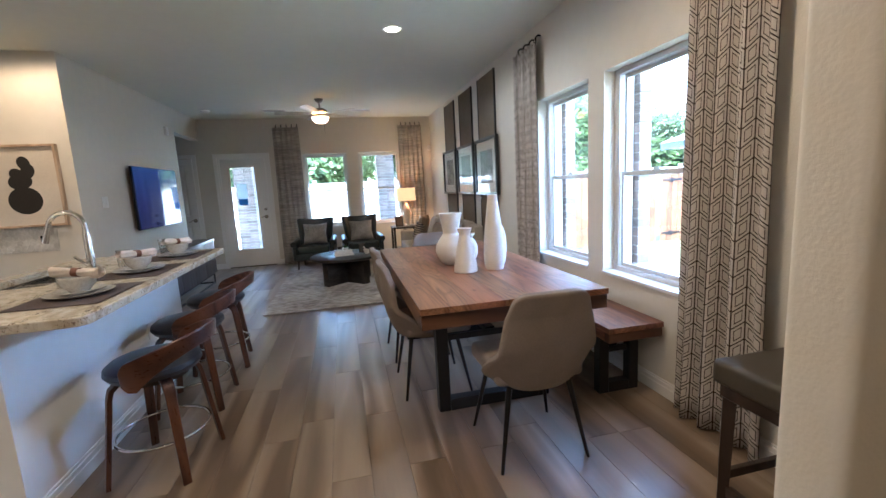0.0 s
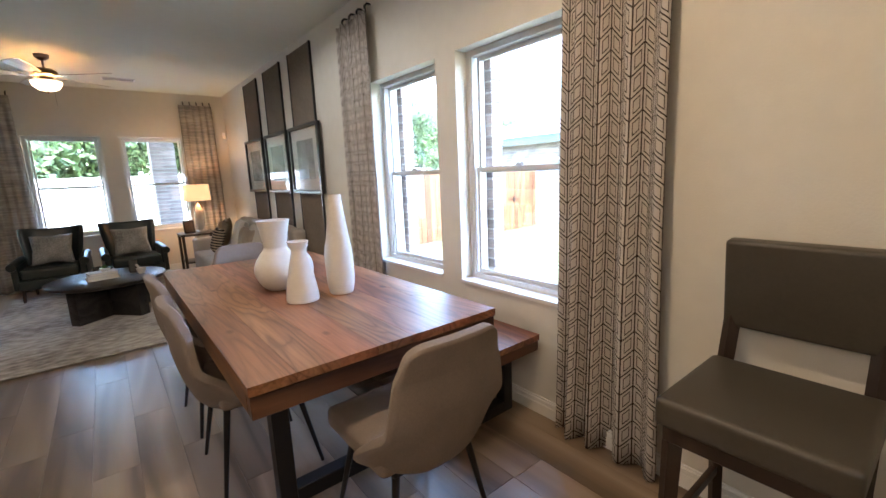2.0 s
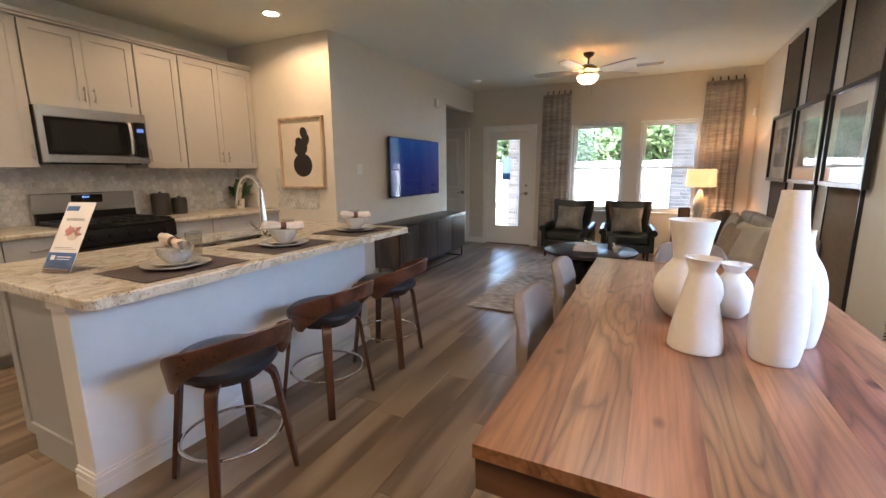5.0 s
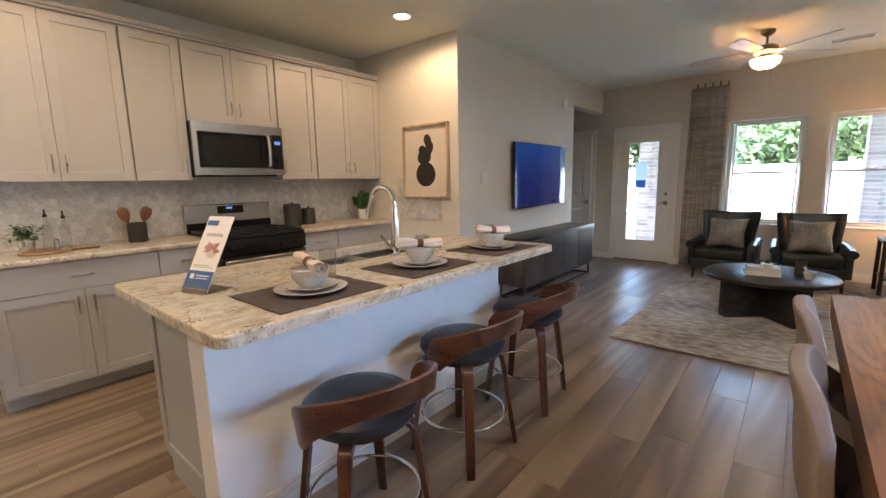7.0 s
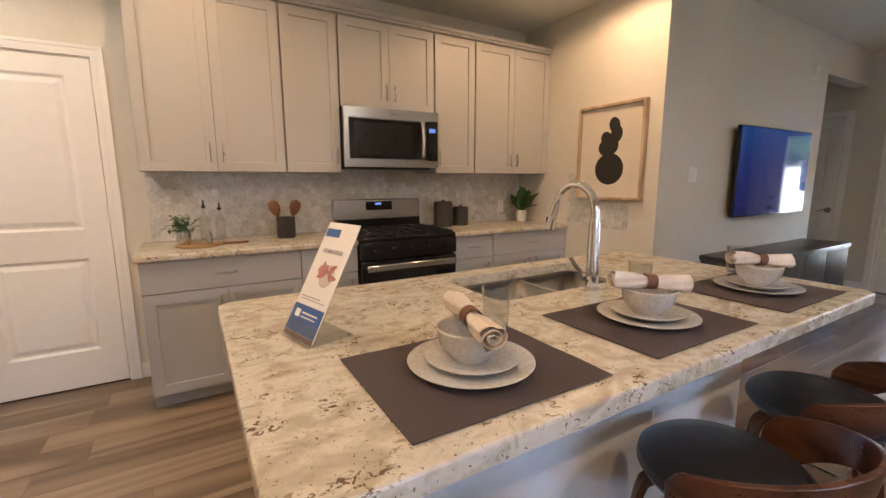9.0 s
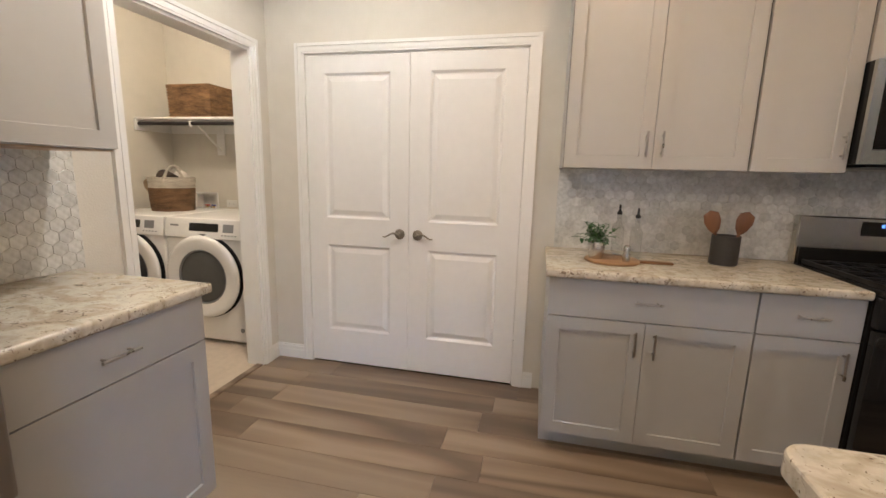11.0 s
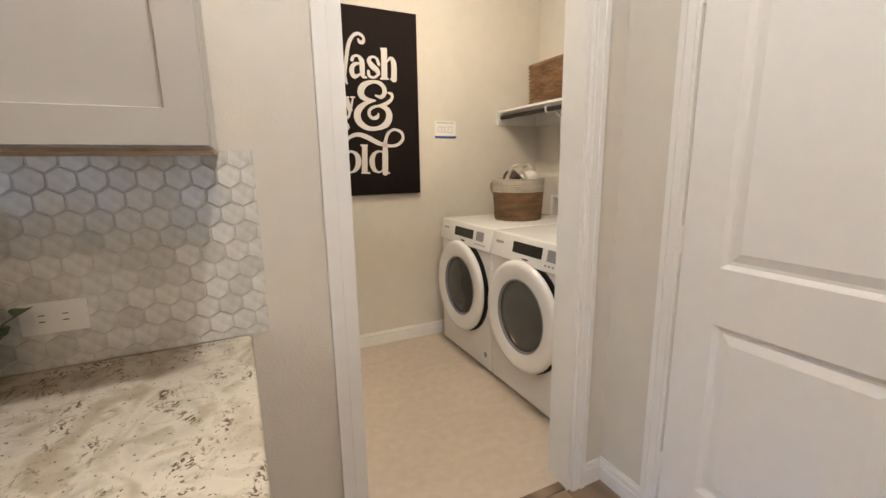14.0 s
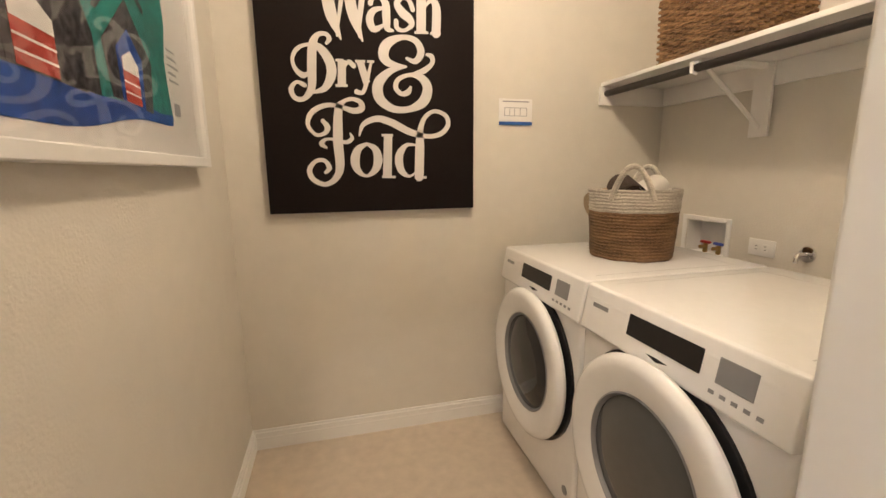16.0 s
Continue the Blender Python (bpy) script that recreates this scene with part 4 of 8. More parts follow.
# ---- curtains ----
def curtain_material(name, line, ground, cw=0.052, ch=0.084):
    """Woven chevron lattice: staggered parallelograms, each with a smaller one inside, drawn on the cloth's own measure."""
    m = bpy.data.materials.new(name)
    m.use_nodes = True
    n, l = m.node_tree.nodes, m.node_tree.links
    b = n["Principled BSDF"]
    b.inputs["Roughness"].default_value = 0.9
    uv, sep = n.new("ShaderNodeUVMap"), n.new("ShaderNodeSeparateXYZ")
    uv.uv_map = "cloth"
    l.new(uv.outputs[0], sep.inputs[0])

    def op(kind, a, c=None, v=None):
        k = n.new("ShaderNodeMath")
        k.operation = kind
        for i, s in enumerate((a, c if c is not None else v)):
            if s is None:
                continue
            if isinstance(s, (int, float)):
                k.inputs[i].default_value = s
            else:
                l.new(s, k.inputs[i])
        return k.outputs[0]

    u = op("DIVIDE", sep.outputs[0], cw)
    tri = op("PINGPONG", u, 1.0)
    v = op("DIVIDE", sep.outputs[1], ch)
    vs = op("SUBTRACT", v, op("MULTIPLY", tri, 0.55))
    fu = op("FRACT", u)
    fv = op("FRACT", vs)
    du = op("ABSOLUTE", op("SUBTRACT", fu, 0.5))
    dv = op("ABSOLUTE", op("SUBTRACT", fv, 0.5))
    lw = 0.042
    edge_v = op("GREATER_THAN", dv, 0.5 - lw)
    edge_u = op("GREATER_THAN", du, 0.5 - lw * 1.3)
    inner = op("MAXIMUM", op("DIVIDE", du, 0.27), op("DIVIDE", dv, 0.30))
    ring = op("LESS_THAN", op("ABSOLUTE", op("SUBTRACT", inner, 0.93)), 0.105)
    mask = op("MAXIMUM", op("MAXIMUM", edge_v, edge_u), ring)
    mix = n.new("ShaderNodeMix")
    mix.data_type = "RGBA"
    weave = n.new("ShaderNodeTexNoise")
    weave.inputs["Scale"].default_value = 400
    wr = n.new("ShaderNodeValToRGB")
    wr.color_ramp.elements[0].color = (*[c * 0.85 for c in ground], 1)
    wr.color_ramp.elements[1].color = (*[min(1, c * 1.1) for c in ground], 1)
    tc = n.new("ShaderNodeTexCoord")
    l.new(tc.outputs["Object"], weave.inputs["Vector"])
    l.new(weave.outputs[0], wr.inputs[0])
    l.new(mask, mix.inputs["Factor"]), l.new(wr.outputs[0], mix.inputs["A"])
    mix.inputs["B"].default_value = (*line, 1)
    l.new(mix.outputs["Result"], b.inputs["Base Color"])
    bp = n.new("ShaderNodeBump")
    bp.inputs["Strength"].default_value, bp.inputs["Distance"].default_value = 0.3, 0.001
    l.new(weave.outputs[0], bp.inputs["Height"]), l.new(bp.outputs[0], b.inputs["Normal"])
    out = n["Material Output"]
    trl, mx = n.new("ShaderNodeBsdfTranslucent"), n.new("ShaderNodeMixShader")
    l.new(mix.outputs["Result"], trl.inputs["Color"])
    mx.inputs[0].default_value = 0.22
    l.new(b.outputs[0], mx.inputs[1]), l.new(trl.outputs[0], mx.inputs[2]), l.new(mx.outputs[0], out.inputs["Surface"])
    return m


M_CURT = curtain_material("lattice_curtain_cloth", (0.05, 0.032, 0.026), (0.60, 0.55, 0.50))
M_CURT2 = mat("grey_stripe_curtain_cloth", (0.27, 0.25, 0.23), 0.9, var=0.25, scale=4, second=(0.48, 0.44, 0.40), bump=0.4, bump_scale=200, stretch=(0.3, 0.3, 3))


def curtain(label, m, w, h, folds, depth, material, seed, flare=1.0, z0=0.012):
    """Pleated drape, local x along the wall, y out of it."""
    th = thing("curtain", label, "curtain", m)
    rr = random.Random(seed)
    ph = [rr.uniform(0, 6.28) for _ in range(4)]
    nu, nv = folds * 14, 22

    def fn(u, v):
        z = z0 + (h - z0) * v
        wig = math.sin(folds * 2 * math.pi * u + 0.5 * math.sin(2 * math.pi * u + ph[0]))
        amp = depth * (1.0 - 0.35 * v) * (0.8 + 0.25 * math.sin(3 * u + ph[1]))
        y = 0.055 + amp * wig + 0.012 * math.sin(9 * u + ph[2] + v * 2) * (1 - v)
        ww = w * (flare + (1 - flare) * v)
        x = (u - 0.5) * ww + 0.008 * math.sin(5 * v + ph[3] + 6 * u) * (1 - v)
        return (x, y, z)

    bm = bmesh.new()
    grid = [[bm.verts.new(fn(i / nu, j / nv)) for j in range(nv + 1)] for i in range(nu + 1)]
    lay_uv = bm.loops.layers.uv.new("cloth")
    arc = [0.0]
    for i in range(nu):
        arc.append(arc[-1] + (Vector(fn((i + 1) / nu, 0.5)) - Vector(fn(i / nu, 0.5))).length)
    for i in range(nu):
        for j in range(nv):
            f = bm.faces.new((grid[i][j], grid[i + 1][j], grid[i + 1][j + 1], grid[i][j + 1]))
            for lp, (a, c) in zip(f.loops, ((i, j), (i + 1, j), (i + 1, j + 1), (i, j + 1))):
                lp[lay_uv].uv = (arc[a], h * c / nv)
    o = part("drape", bm, material, th)
    s = o.modifiers.new("cloth", "SOLIDIFY")
    s.thickness = 0.003
    for k in range(folds):
        x = (-0.5 + (k + 0.25) / folds) * w
        part("hook", tube([(x, 0.05, h - 0.015), (x, 0.05, h + 0.03), (x, 0.03, h + 0.05), (x, 0.002, h + 0.05)], 0.008, 8), M_BLACKMETAL, th)
    return th


curtain("cream drape with a brown geometric lattice pattern", pose(XW, 4.36, 0, 0, 0, 90), 0.50, 2.55, 4, 0.035, M_CURT, 3, 1.05)
curtain("cream drape with a brown geometric lattice pattern", pose(XW, 2.165, 0, 0, 0, 90), 0.455, 2.55, 4, 0.044, M_CURT, 8, 1.14)
curtain("grey striped drape beside the back door window", pose(-1.0, YB, 0, 0, 0, 180), 0.46, 2.55, 5, 0.03, M_CURT2, 5, 1.1)
curtain("grey striped drape in the corner behind the lamp", pose(1.32, YB, 0, 0, 0, 180), 0.46, 2.55, 5, 0.03, M_CURT2, 6, 1.1)

# ---- kitchen ----
def granite(name):
    m = bpy.data.materials.new(name)
    m.use_nodes = True
    n, l = m.node_tree.nodes, m.node_tree.links
    b = n["Principled BSDF"]
    b.inputs["Roughness"].default_value = 0.22
    tc = n.new("ShaderNodeTexCoord")

    def noise_at(scale, detail=4, dist=0.0, stretch=(1, 1, 1)):
        mp = n.new("ShaderNodeMapping")
        mp.inputs["Scale"].default_value = stretch
        l.new(tc.outputs["Object"], mp.inputs["Vector"])
        t = n.new("ShaderNodeTexNoise")
        t.inputs["Scale"].default_value, t.inputs["Detail"].default_value, t.inputs["Distortion"].default_value = scale, detail, dist
        l.new(mp.outputs[0], t.inputs["Vector"])
        return t.outputs[0]

    def ramp(src, stops):
        r = n.new("ShaderNodeValToRGB")
        e = r.color_ramp.elements
        e[0].position, e[0].color = stops[0][0], (*stops[0][1], 1)
        e[1].position, e[1].color = stops[-1][0], (*stops[-1][1], 1)
        for p, c in stops[1:-1]:
            e.new(p).color = (*c, 1)
        l.new(src, r.inputs[0])
        return r.outputs[0]

    def mix(fac, a, c):
        k = n.new("ShaderNodeMix")
        k.data_type = "RGBA"
        l.new(fac, k.inputs["Factor"]), l.new(a, k.inputs["A"])
        k.inputs["B"].default_value = (*c, 1)
        return k.outputs["Result"]

    base = ramp(noise_at(9, 8, 1.6, (1, 0.6, 1)), [(0.3, (0.37, 0.31, 0.23)), (0.42, (0.49, 0.435, 0.35)), (0.52, (0.60, 0.555, 0.47)), (0.62, (0.54, 0.50, 0.42)), (0.74, (0.42, 0.39, 0.335))])
    grey = ramp(noise_at(22, 5, 0.8), [(0.52, (0, 0, 0)), (0.68, (1, 1, 1))])
    c1 = mix(grey, base, (0.43, 0.38, 0.29))
    gate_n = ramp(noise_at(11, 5, 1.5, (1, 0.5, 1)), [(0.50, (0, 0, 0)), (0.63, (1, 1, 1))])
    spots = ramp(noise_at(75, 6, 1.5, (1, 0.7, 1)), [(0.55, (0, 0, 0)), (0.59, (1, 1, 1))])
    mul = n.new("ShaderNodeMath")
    mul.operation = "MULTIPLY"
    l.new(gate_n, mul.inputs[0]), l.new(spots, mul.inputs[1])
    c2 = mix(mul.outputs[0], c1, (0.14, 0.10, 0.07))
    fine = ramp(noise_at(110, 2), [(0.66, (0, 0, 0)), (0.70, (1, 1, 1))])
    c3 = mix(fine, c2, (0.15, 0.11, 0.08))
    l.new(c3, b.inputs["Base Color"])
    return m


M_GRANITE = granite("cream_granite")
M_LINEN = mat("brown_linen", (0.07, 0.052, 0.05), 0.95, var=0.12, scale=60, bump=0.5, bump_scale=700)
M_STONEWARE = mat("grey_stoneware", (0.42, 0.405, 0.375), 0.2, var=0.12, scale=25, second=(0.55, 0.535, 0.50), bump=0.06)
M_NAPKIN = mat("cream_napkin", (0.66, 0.58, 0.50), 0.95, var=0.15, scale=60, bump=0.5, bump_scale=400)
M_LEATHER = mat("brown_leather_ring", (0.13, 0.05, 0.025), 0.5, var=0.15, scale=40, bump=0.1)
M_CLEAR = glass("drinking_glass", (0.93, 0.935, 0.93), edge=1.0)
M_WALNUT = wood("walnut_plywood", (0.045, 0.016, 0.009), (0.085, 0.032, 0.017), (0.13, 0.052, 0.026), along="x", rough=0.28, ring=10)
M_WALNUTZ = wood("walnut_leg", (0.04, 0.014, 0.008), (0.075, 0.028, 0.015), (0.11, 0.044, 0.022), along="z", rough=0.28, ring=10)
M_NAVY = mat("black_leather_seat", (0.018, 0.018, 0.022), 0.38, var=0.12, scale=30, bump=0.12, bump_scale=300)
M_ISLAND = mat("white_island_panel", (0.81, 0.81, 0.80), 0.4, var=0.02, scale=4, bump=0.05)
M_PLANTG = mat("glossy_leaf", (0.03, 0.10, 0.025), 0.35, var=0.3, scale=20, second=(0.07, 0.17, 0.05))
M_PLANTS = mat("sage_leaf", (0.05, 0.10, 0.05), 0.5, var=0.3, scale=20, second=(0.13, 0.21, 0.11))
M_POT = mat("white_glazed_pot", (0.76, 0.74, 0.70), 0.3, var=0.03)
M_SOIL = mat("dark_soil", (0.03, 0.022, 0.016), 0.95, var=0.3, scale=60, bump=0.6)


def pull(parent, m, length=0.115, vertical=True):
    """Bar pull standing off local x."""
    a = (0, 0, 1) if vertical else (0, 1, 0)
    a = Vector(a)
    o = Vector((0.028, 0, 0))
    h = part("handle", tube([m @ (o - a * length / 2), m @ (o + a * length / 2)], 0.0055, 10), M_NICKEL, parent, "brushed nickel bar handle")
    for s in (-1, 1):
        p = a * (length * 0.34 * s)
        part("post", tube([m @ p, m @ (p + o)], 0.0045, 8), M_NICKEL, h)
    return h


def cabinet(name, label, m, w, d, z0, z1, fronts, material, toe=False, depth_mat=None):
    """fronts: (kind, y0, z0, y1, z1, handle) with handle (y, z, vertical) or None; local x is the front."""
    th = thing(name, label, "cabinet", m, group="kitchen cabinets")
    t = 0.02
    body = boxes((0, 0, z0 + (0.10 if toe else 0), d, w, z1))
    if toe:
        addbox(body, 0, 0.0, 0, d - 0.07, w, 0.10)
    part("body", body, material, th)
    # dark sheet behind the fronts paints the shade between them
    part("face_gap", boxes((d, 0.004, z0 + (0.104 if toe else 0.004), d + 0.002, w - 0.004, z1 - 0.004)), M_CABDARK, th)
    for kind, y0, a, y1, b, hd in fronts:
        fw, fh = y1 - y0, b - a
        s = 0.058 if min(fw, fh) > 0.2 else 0.0
        rects = [(s, s, fw - s, fh - s)] if kind == "door" else []
        bm = panel_face(fw, fh, t, rects, SHAKER)
        bmesh.ops.transform(bm, matrix=pose(d + 0.002, y0, a), verts=bm.verts)
        f = part("door" if kind == "door" else "drawer_front", bm, material, th, smooth=False)
        if hd:
            pull(f, pose(d + 0.022, hd[0], hd[1]), 0.115, hd[2])
    return th


UD, UZ0, UZ1 = 0.325, 1.372, 2.44
g = 0.003


def upper(y0, y1, n, hinge=None, z0=UZ0, label="tall greige shaker wall cabinet, doors closed"):
    w = y1 - y0
    fr = []
    if n == 2:
        fr = [("door", 2 * g, z0 + g, w / 2 - g / 2, UZ1 - 0.01, (w / 2 - 0.035, z0 + 0.115, True)), ("door", w / 2 + g / 2, z0 + g, w - 2 * g, UZ1 - 0.01, (w / 2 + 0.035, z0 + 0.115, True))]
    else:
        fr = [("door", 2 * g, z0 + g, w - 2 * g, UZ1 - 0.01, ((w - 0.035) if hinge == "l" else 0.035, z0 + 0.115, True))]
    return cabinet("wall_cabinet", label, pose(XK, y0, 0), w, UD, z0, UZ1, fr, M_CAB)


upper(2.05, 2.868, 2)
upper(2.87, 3.248, 1, "l")
upper(3.25, 4.01, 2, z0=1.832, label="short greige shaker cabinet above the microwave")
upper(4.012, 4.398, 1, "r")
upper(4.40, YA - 0.002, 2)
crown = tagged(link("trim_crown", boxes((XK, 2.03, UZ1, XK + UD + 0.03, YA - 0.002, UZ1 + 0.018), (XK, 2.02, UZ1 + 0.018, XK + UD + 0.045, YA - 0.002, UZ1 + 0.045), bevel=0.004), M_CAB), "greige crown strip over the cabinets", "trim", kind="structure")

BD, BZ = 0.60, 0.88


def base(y0, y1, doors, label="greige shaker base cabinet under the granite", x=XK, rot=0, m=None):
    w = y1 - y0
    fr = [("drawer", g, 0.70, w - g, BZ - g, (w / 2, 0.79, False))]
    if doors == 2:
        fr += [("door", g, 0.105, w / 2 - g / 2, 0.695, (w / 2 - 0.04, 0.60, True)), ("door", w / 2 + g / 2, 0.105, w - g, 0.695, (w / 2 + 0.04, 0.60, True))]
    else:
        fr += [("door", g, 0.105, w - g, 0.695, (w - 0.05, 0.60, True))]
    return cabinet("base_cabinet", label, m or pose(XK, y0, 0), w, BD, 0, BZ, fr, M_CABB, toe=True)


base(2.02, 2.868, 2)
base(2.87, 3.246, 1)
base(4.014, 4.398, 1)
base(4.40, YA - 0.002, 2)


def slab(name, label, rows, edge=0.012):
    bm = bmesh.new()
    for r in rows:
        addbox(bm, *r, bevel=edge, seg=3)
    return tagged(link(name, bm, M_GRANITE, smooth=True), label, "countertop")


slab("countertop", "speckled cream granite worktop beside the range", [(XK + 0.001, 2.0, BZ, XK + 0.648, 3.247, 0.918)])
slab("countertop", "speckled cream granite worktop between range and end wall", [(XK + 0.001, 4.013, BZ, XK + 0.648, YA - 0.001, 0.918)])

# hexagon tile splashback
M_TILE = mat("pale_marble_hex", (0.57, 0.565, 0.53), 0.18, var=0.14, scale=14, second=(0.72, 0.715, 0.69), obj=0.13)
M_TILEI = mat("pale_marble_hex_far", (0.57, 0.565, 0.53), 0.18, var=0.14, scale=14, second=(0.72, 0.715, 0.69), island=0.13)
M_GROUT = mat("pale_grout", (0.64, 0.62, 0.58), 0.9, var=0.05)
HEXR = 0.0285


def hex_points(r, cy, cz):
    return [(cy + r * math.sin(math.pi / 3 * k), cz + r * math.cos(math.pi / 3 * k)) for k in range(6)]


def clip_poly(pts, y0, z0, y1, z1):
    def cut(ps, inside, meet):
        out = []
        for a, b in zip(ps, ps[1:] + ps[:1]):
            if inside(a):
                out.append(a)
            if inside(a) != inside(b):
                out.append(meet(a, b))
        return out

    def at(i, v):
        return lambda a, b: tuple(a[k] + (b[k] - a[k]) * (v - a[i]) / (b[i] - a[i]) for k in (0, 1))

    for i, v, s in ((0, y0, 1), (0, y1, -1), (1, z0, 1), (1, z1, -1)):
        pts = cut(pts, lambda p: s * p[i] >= s * v, at(i, v))
        if len(pts) < 3:
            return []
    return pts


def hexes(y0, z0, y1, z1):
    dy, dz = HEXR * math.sqrt(3) + 0.0028, HEXR * 1.5 + 0.0024
    row, z = 0, z0
    while z < z1 + HEXR:
        y = y0 + (dy / 2 if row % 2 else 0)
        while y < y1 + HEXR:
            p = clip_poly(hex_points(HEXR, y, z), y0, z0, y1, z1)
            if p:
                yield y, z, p
            y += dy
        z += dz
        row += 1


def tile_bm(bm, pts, t=0.006):
    c = (sum(p[0] for p in pts) / len(pts), sum(p[1] for p in pts) / len(pts))
    low = [bm.verts.new((0.0, *p)) for p in pts]
    mid = [bm.verts.new((t - 0.0012, *p)) for p in pts]
    top = [bm.verts.new((t, p[0] + (c[0] - p[0]) * 0.06, p[1] + (c[1] - p[1]) * 0.06)) for p in pts]
    k = len(pts)
    for a, b in ((low, mid), (mid, top)):
        for i in range(k):
            bm.faces.new((a[i], a[(i + 1) % k], b[(i + 1) % k], b[i]))
    bm.faces.new(top)


def splash_far(label, m, w, z0, z1):
    th = thing("splashback", label, "splashback", m, kind="structure")
    part("grout", boxes((0, 0, z0, 0.003, w, z1)), M_GROUT, th)
    bm = bmesh.new()
    for y, z, p in hexes(0, z0, w, z1):
        tile_bm(bm, p)
    tagged(part("hex_tiles", bm, M_TILEI, th, smooth=False), kind="stuff")


splash_far("pale marble hexagon tile splashback behind the range", pose(XK, 2.05, 0), YA - 2.05, 0.918, UZ0 + 0.02)
splash_far("pale marble hexagon tile splashback on the end wall", pose(XK + 0.63, YA, 0, 0, 0, -90) @ pose(0, 0, 0), 0.62, 0.918, UZ0 - 0.002)

# range
rg = thing("range", "black and stainless gas range under the microwave", "range", pose(XK + 0.012, 3.249, 0))
RW = 0.762
part("oven_body", boxes((0, 0, 0.03, 0.62, RW, 0.90)), M_BLACK, rg)
part("cooktop", boxes((0.06, 0.004, 0.90, 0.66, RW - 0.004, 0.928), bevel=0.006), M_BLACK, rg)
part("backguard", boxes((0.0, 0, 0.90, 0.055, RW, 1.165), bevel=0.006), M_STEEL, rg)
part("backguard_base", boxes((0.055, 0.01, 0.93, 0.075, RW - 0.01, 1.005)), M_BLACK, rg)
part("clock_display", boxes((0.0555, 0.27, 1.075, 0.058, 0.50, 1.145)), M_BLACKGLASS, rg)
part("clock_digits", boxes((0.0585, 0.35, 1.118, 0.0595, 0.362, 1.134), (0.0585, 0.368, 1.118, 0.0595, 0.38, 1.134), (0.0585, 0.386, 1.118, 0.0595, 0.398, 1.134)), emit("blue_digits", (0.15, 0.35, 1.0), 0.1), rg)
for gy in (0.02, 0.265, 0.51):
    bm = bmesh.new()
    for k in range(5):
        addbox(bm, 0.10 + k * 0.125, gy, 0.934, 0.112 + k * 0.125, gy + 0.23, 0.946)
    addbox(bm, 0.09, gy, 0.928, 0.64, gy + 0.012, 0.946)
    addbox(bm, 0.09, gy + 0.218, 0.928, 0.64, gy + 0.23, 0.946)
    addbox(bm, 0.09, gy + 0.109, 0.935, 0.64, gy + 0.121, 0.9465)
    part("grate", bm, M_BLACKMETAL, rg)
for gx, gy in ((0.22, 0.13), (0.50, 0.13), (0.36, 0.38), (0.22, 0.63), (0.50, 0.63)):
    part("burner", lathe([(0.045, 0.928), (0.045, 0.934), (0.03, 0.9345), (0.03, 0.94), (0, 0.941)], 20, m=pose(gx, gy, 0)), M_BLACKMETAL, rg)
part("control_panel", box(0.60, 0.004, 0.775, 0.668, RW - 0.004, 0.90, 0.008), M_BLACK, rg)
for k in range(5):
    part("knob", lathe([(0.021, 0), (0.019, 0.022), (0.014, 0.03), (0, 0.031)], 18, m=pose(0.668, 0.10 + k * 0.14, 0.84, 0, 90, 0)), M_BLACK, rg)
part("oven_door", box(0.62, 0.006, 0.19, 0.662, RW - 0.006, 0.765, 0.006), M_BLACKGLASS, rg)
part("oven_handle", boxes((0.695, 0.03, 0.70, 0.718, RW - 0.03, 0.745), (0.66, 0.05, 0.71, 0.70, 0.08, 0.735), (0.66, RW - 0.08, 0.71, 0.70, RW - 0.05, 0.735), bevel=0.006), M_STEEL, rg)
part("warming_drawer", box(0.62, 0.006, 0.05, 0.655, RW - 0.006, 0.18, 0.006), M_STEEL, rg)

# microwave
mw = thing("microwave", "stainless over-the-range microwave with black glass door", "microwave", pose(XK, 3.251, 1.412))
part("case", boxes((0, 0, 0.0, 0.385, 0.757, 0.418)), M_BLACK, mw)
part("front_frame", panel_face(0.757, 0.418, 0.02, [(0.035, 0.055, 0.655, 0.345)], [(0, 0), (0.002, -0.004)]), M_STEEL, mw, smooth=False).location = (0.386, 0, 0)
part("door_glass", boxes((0.4035, 0.04, 0.06, 0.4055, 0.65, 0.34)), M_BLACKGLASS, mw)
part("door_window", boxes((0.4057, 0.075, 0.085, 0.4064, 0.53, 0.315)), mat("microwave_mesh", (0.014, 0.014, 0.013), 0.22), mw)
part("control_strip", boxes((0.4064, 0.655, 0.05, 0.4085, 0.748, 0.35)), M_BLACKGLASS, mw)
part("display", boxes((0.409, 0.675, 0.265, 0.4095, 0.73, 0.295)), emit("blue_display", (0.12, 0.3, 1.0), 0.03), mw)
part("handle", tube([(0.408, 0.605, 0.07), (0.44, 0.605, 0.085), (0.452, 0.605, 0.205), (0.44, 0.605, 0.325), (0.408, 0.605, 0.34)], 0.014, 10), M_STEEL, mw)
part("badge", boxes((0.4063, 0.35, 0.376, 0.4075, 0.41, 0.388)), M_NICKEL, mw)
part("vent", boxes((0.02, 0.05, -0.012, 0.37, 0.70, -0.0005)), M_BLACK, mw)

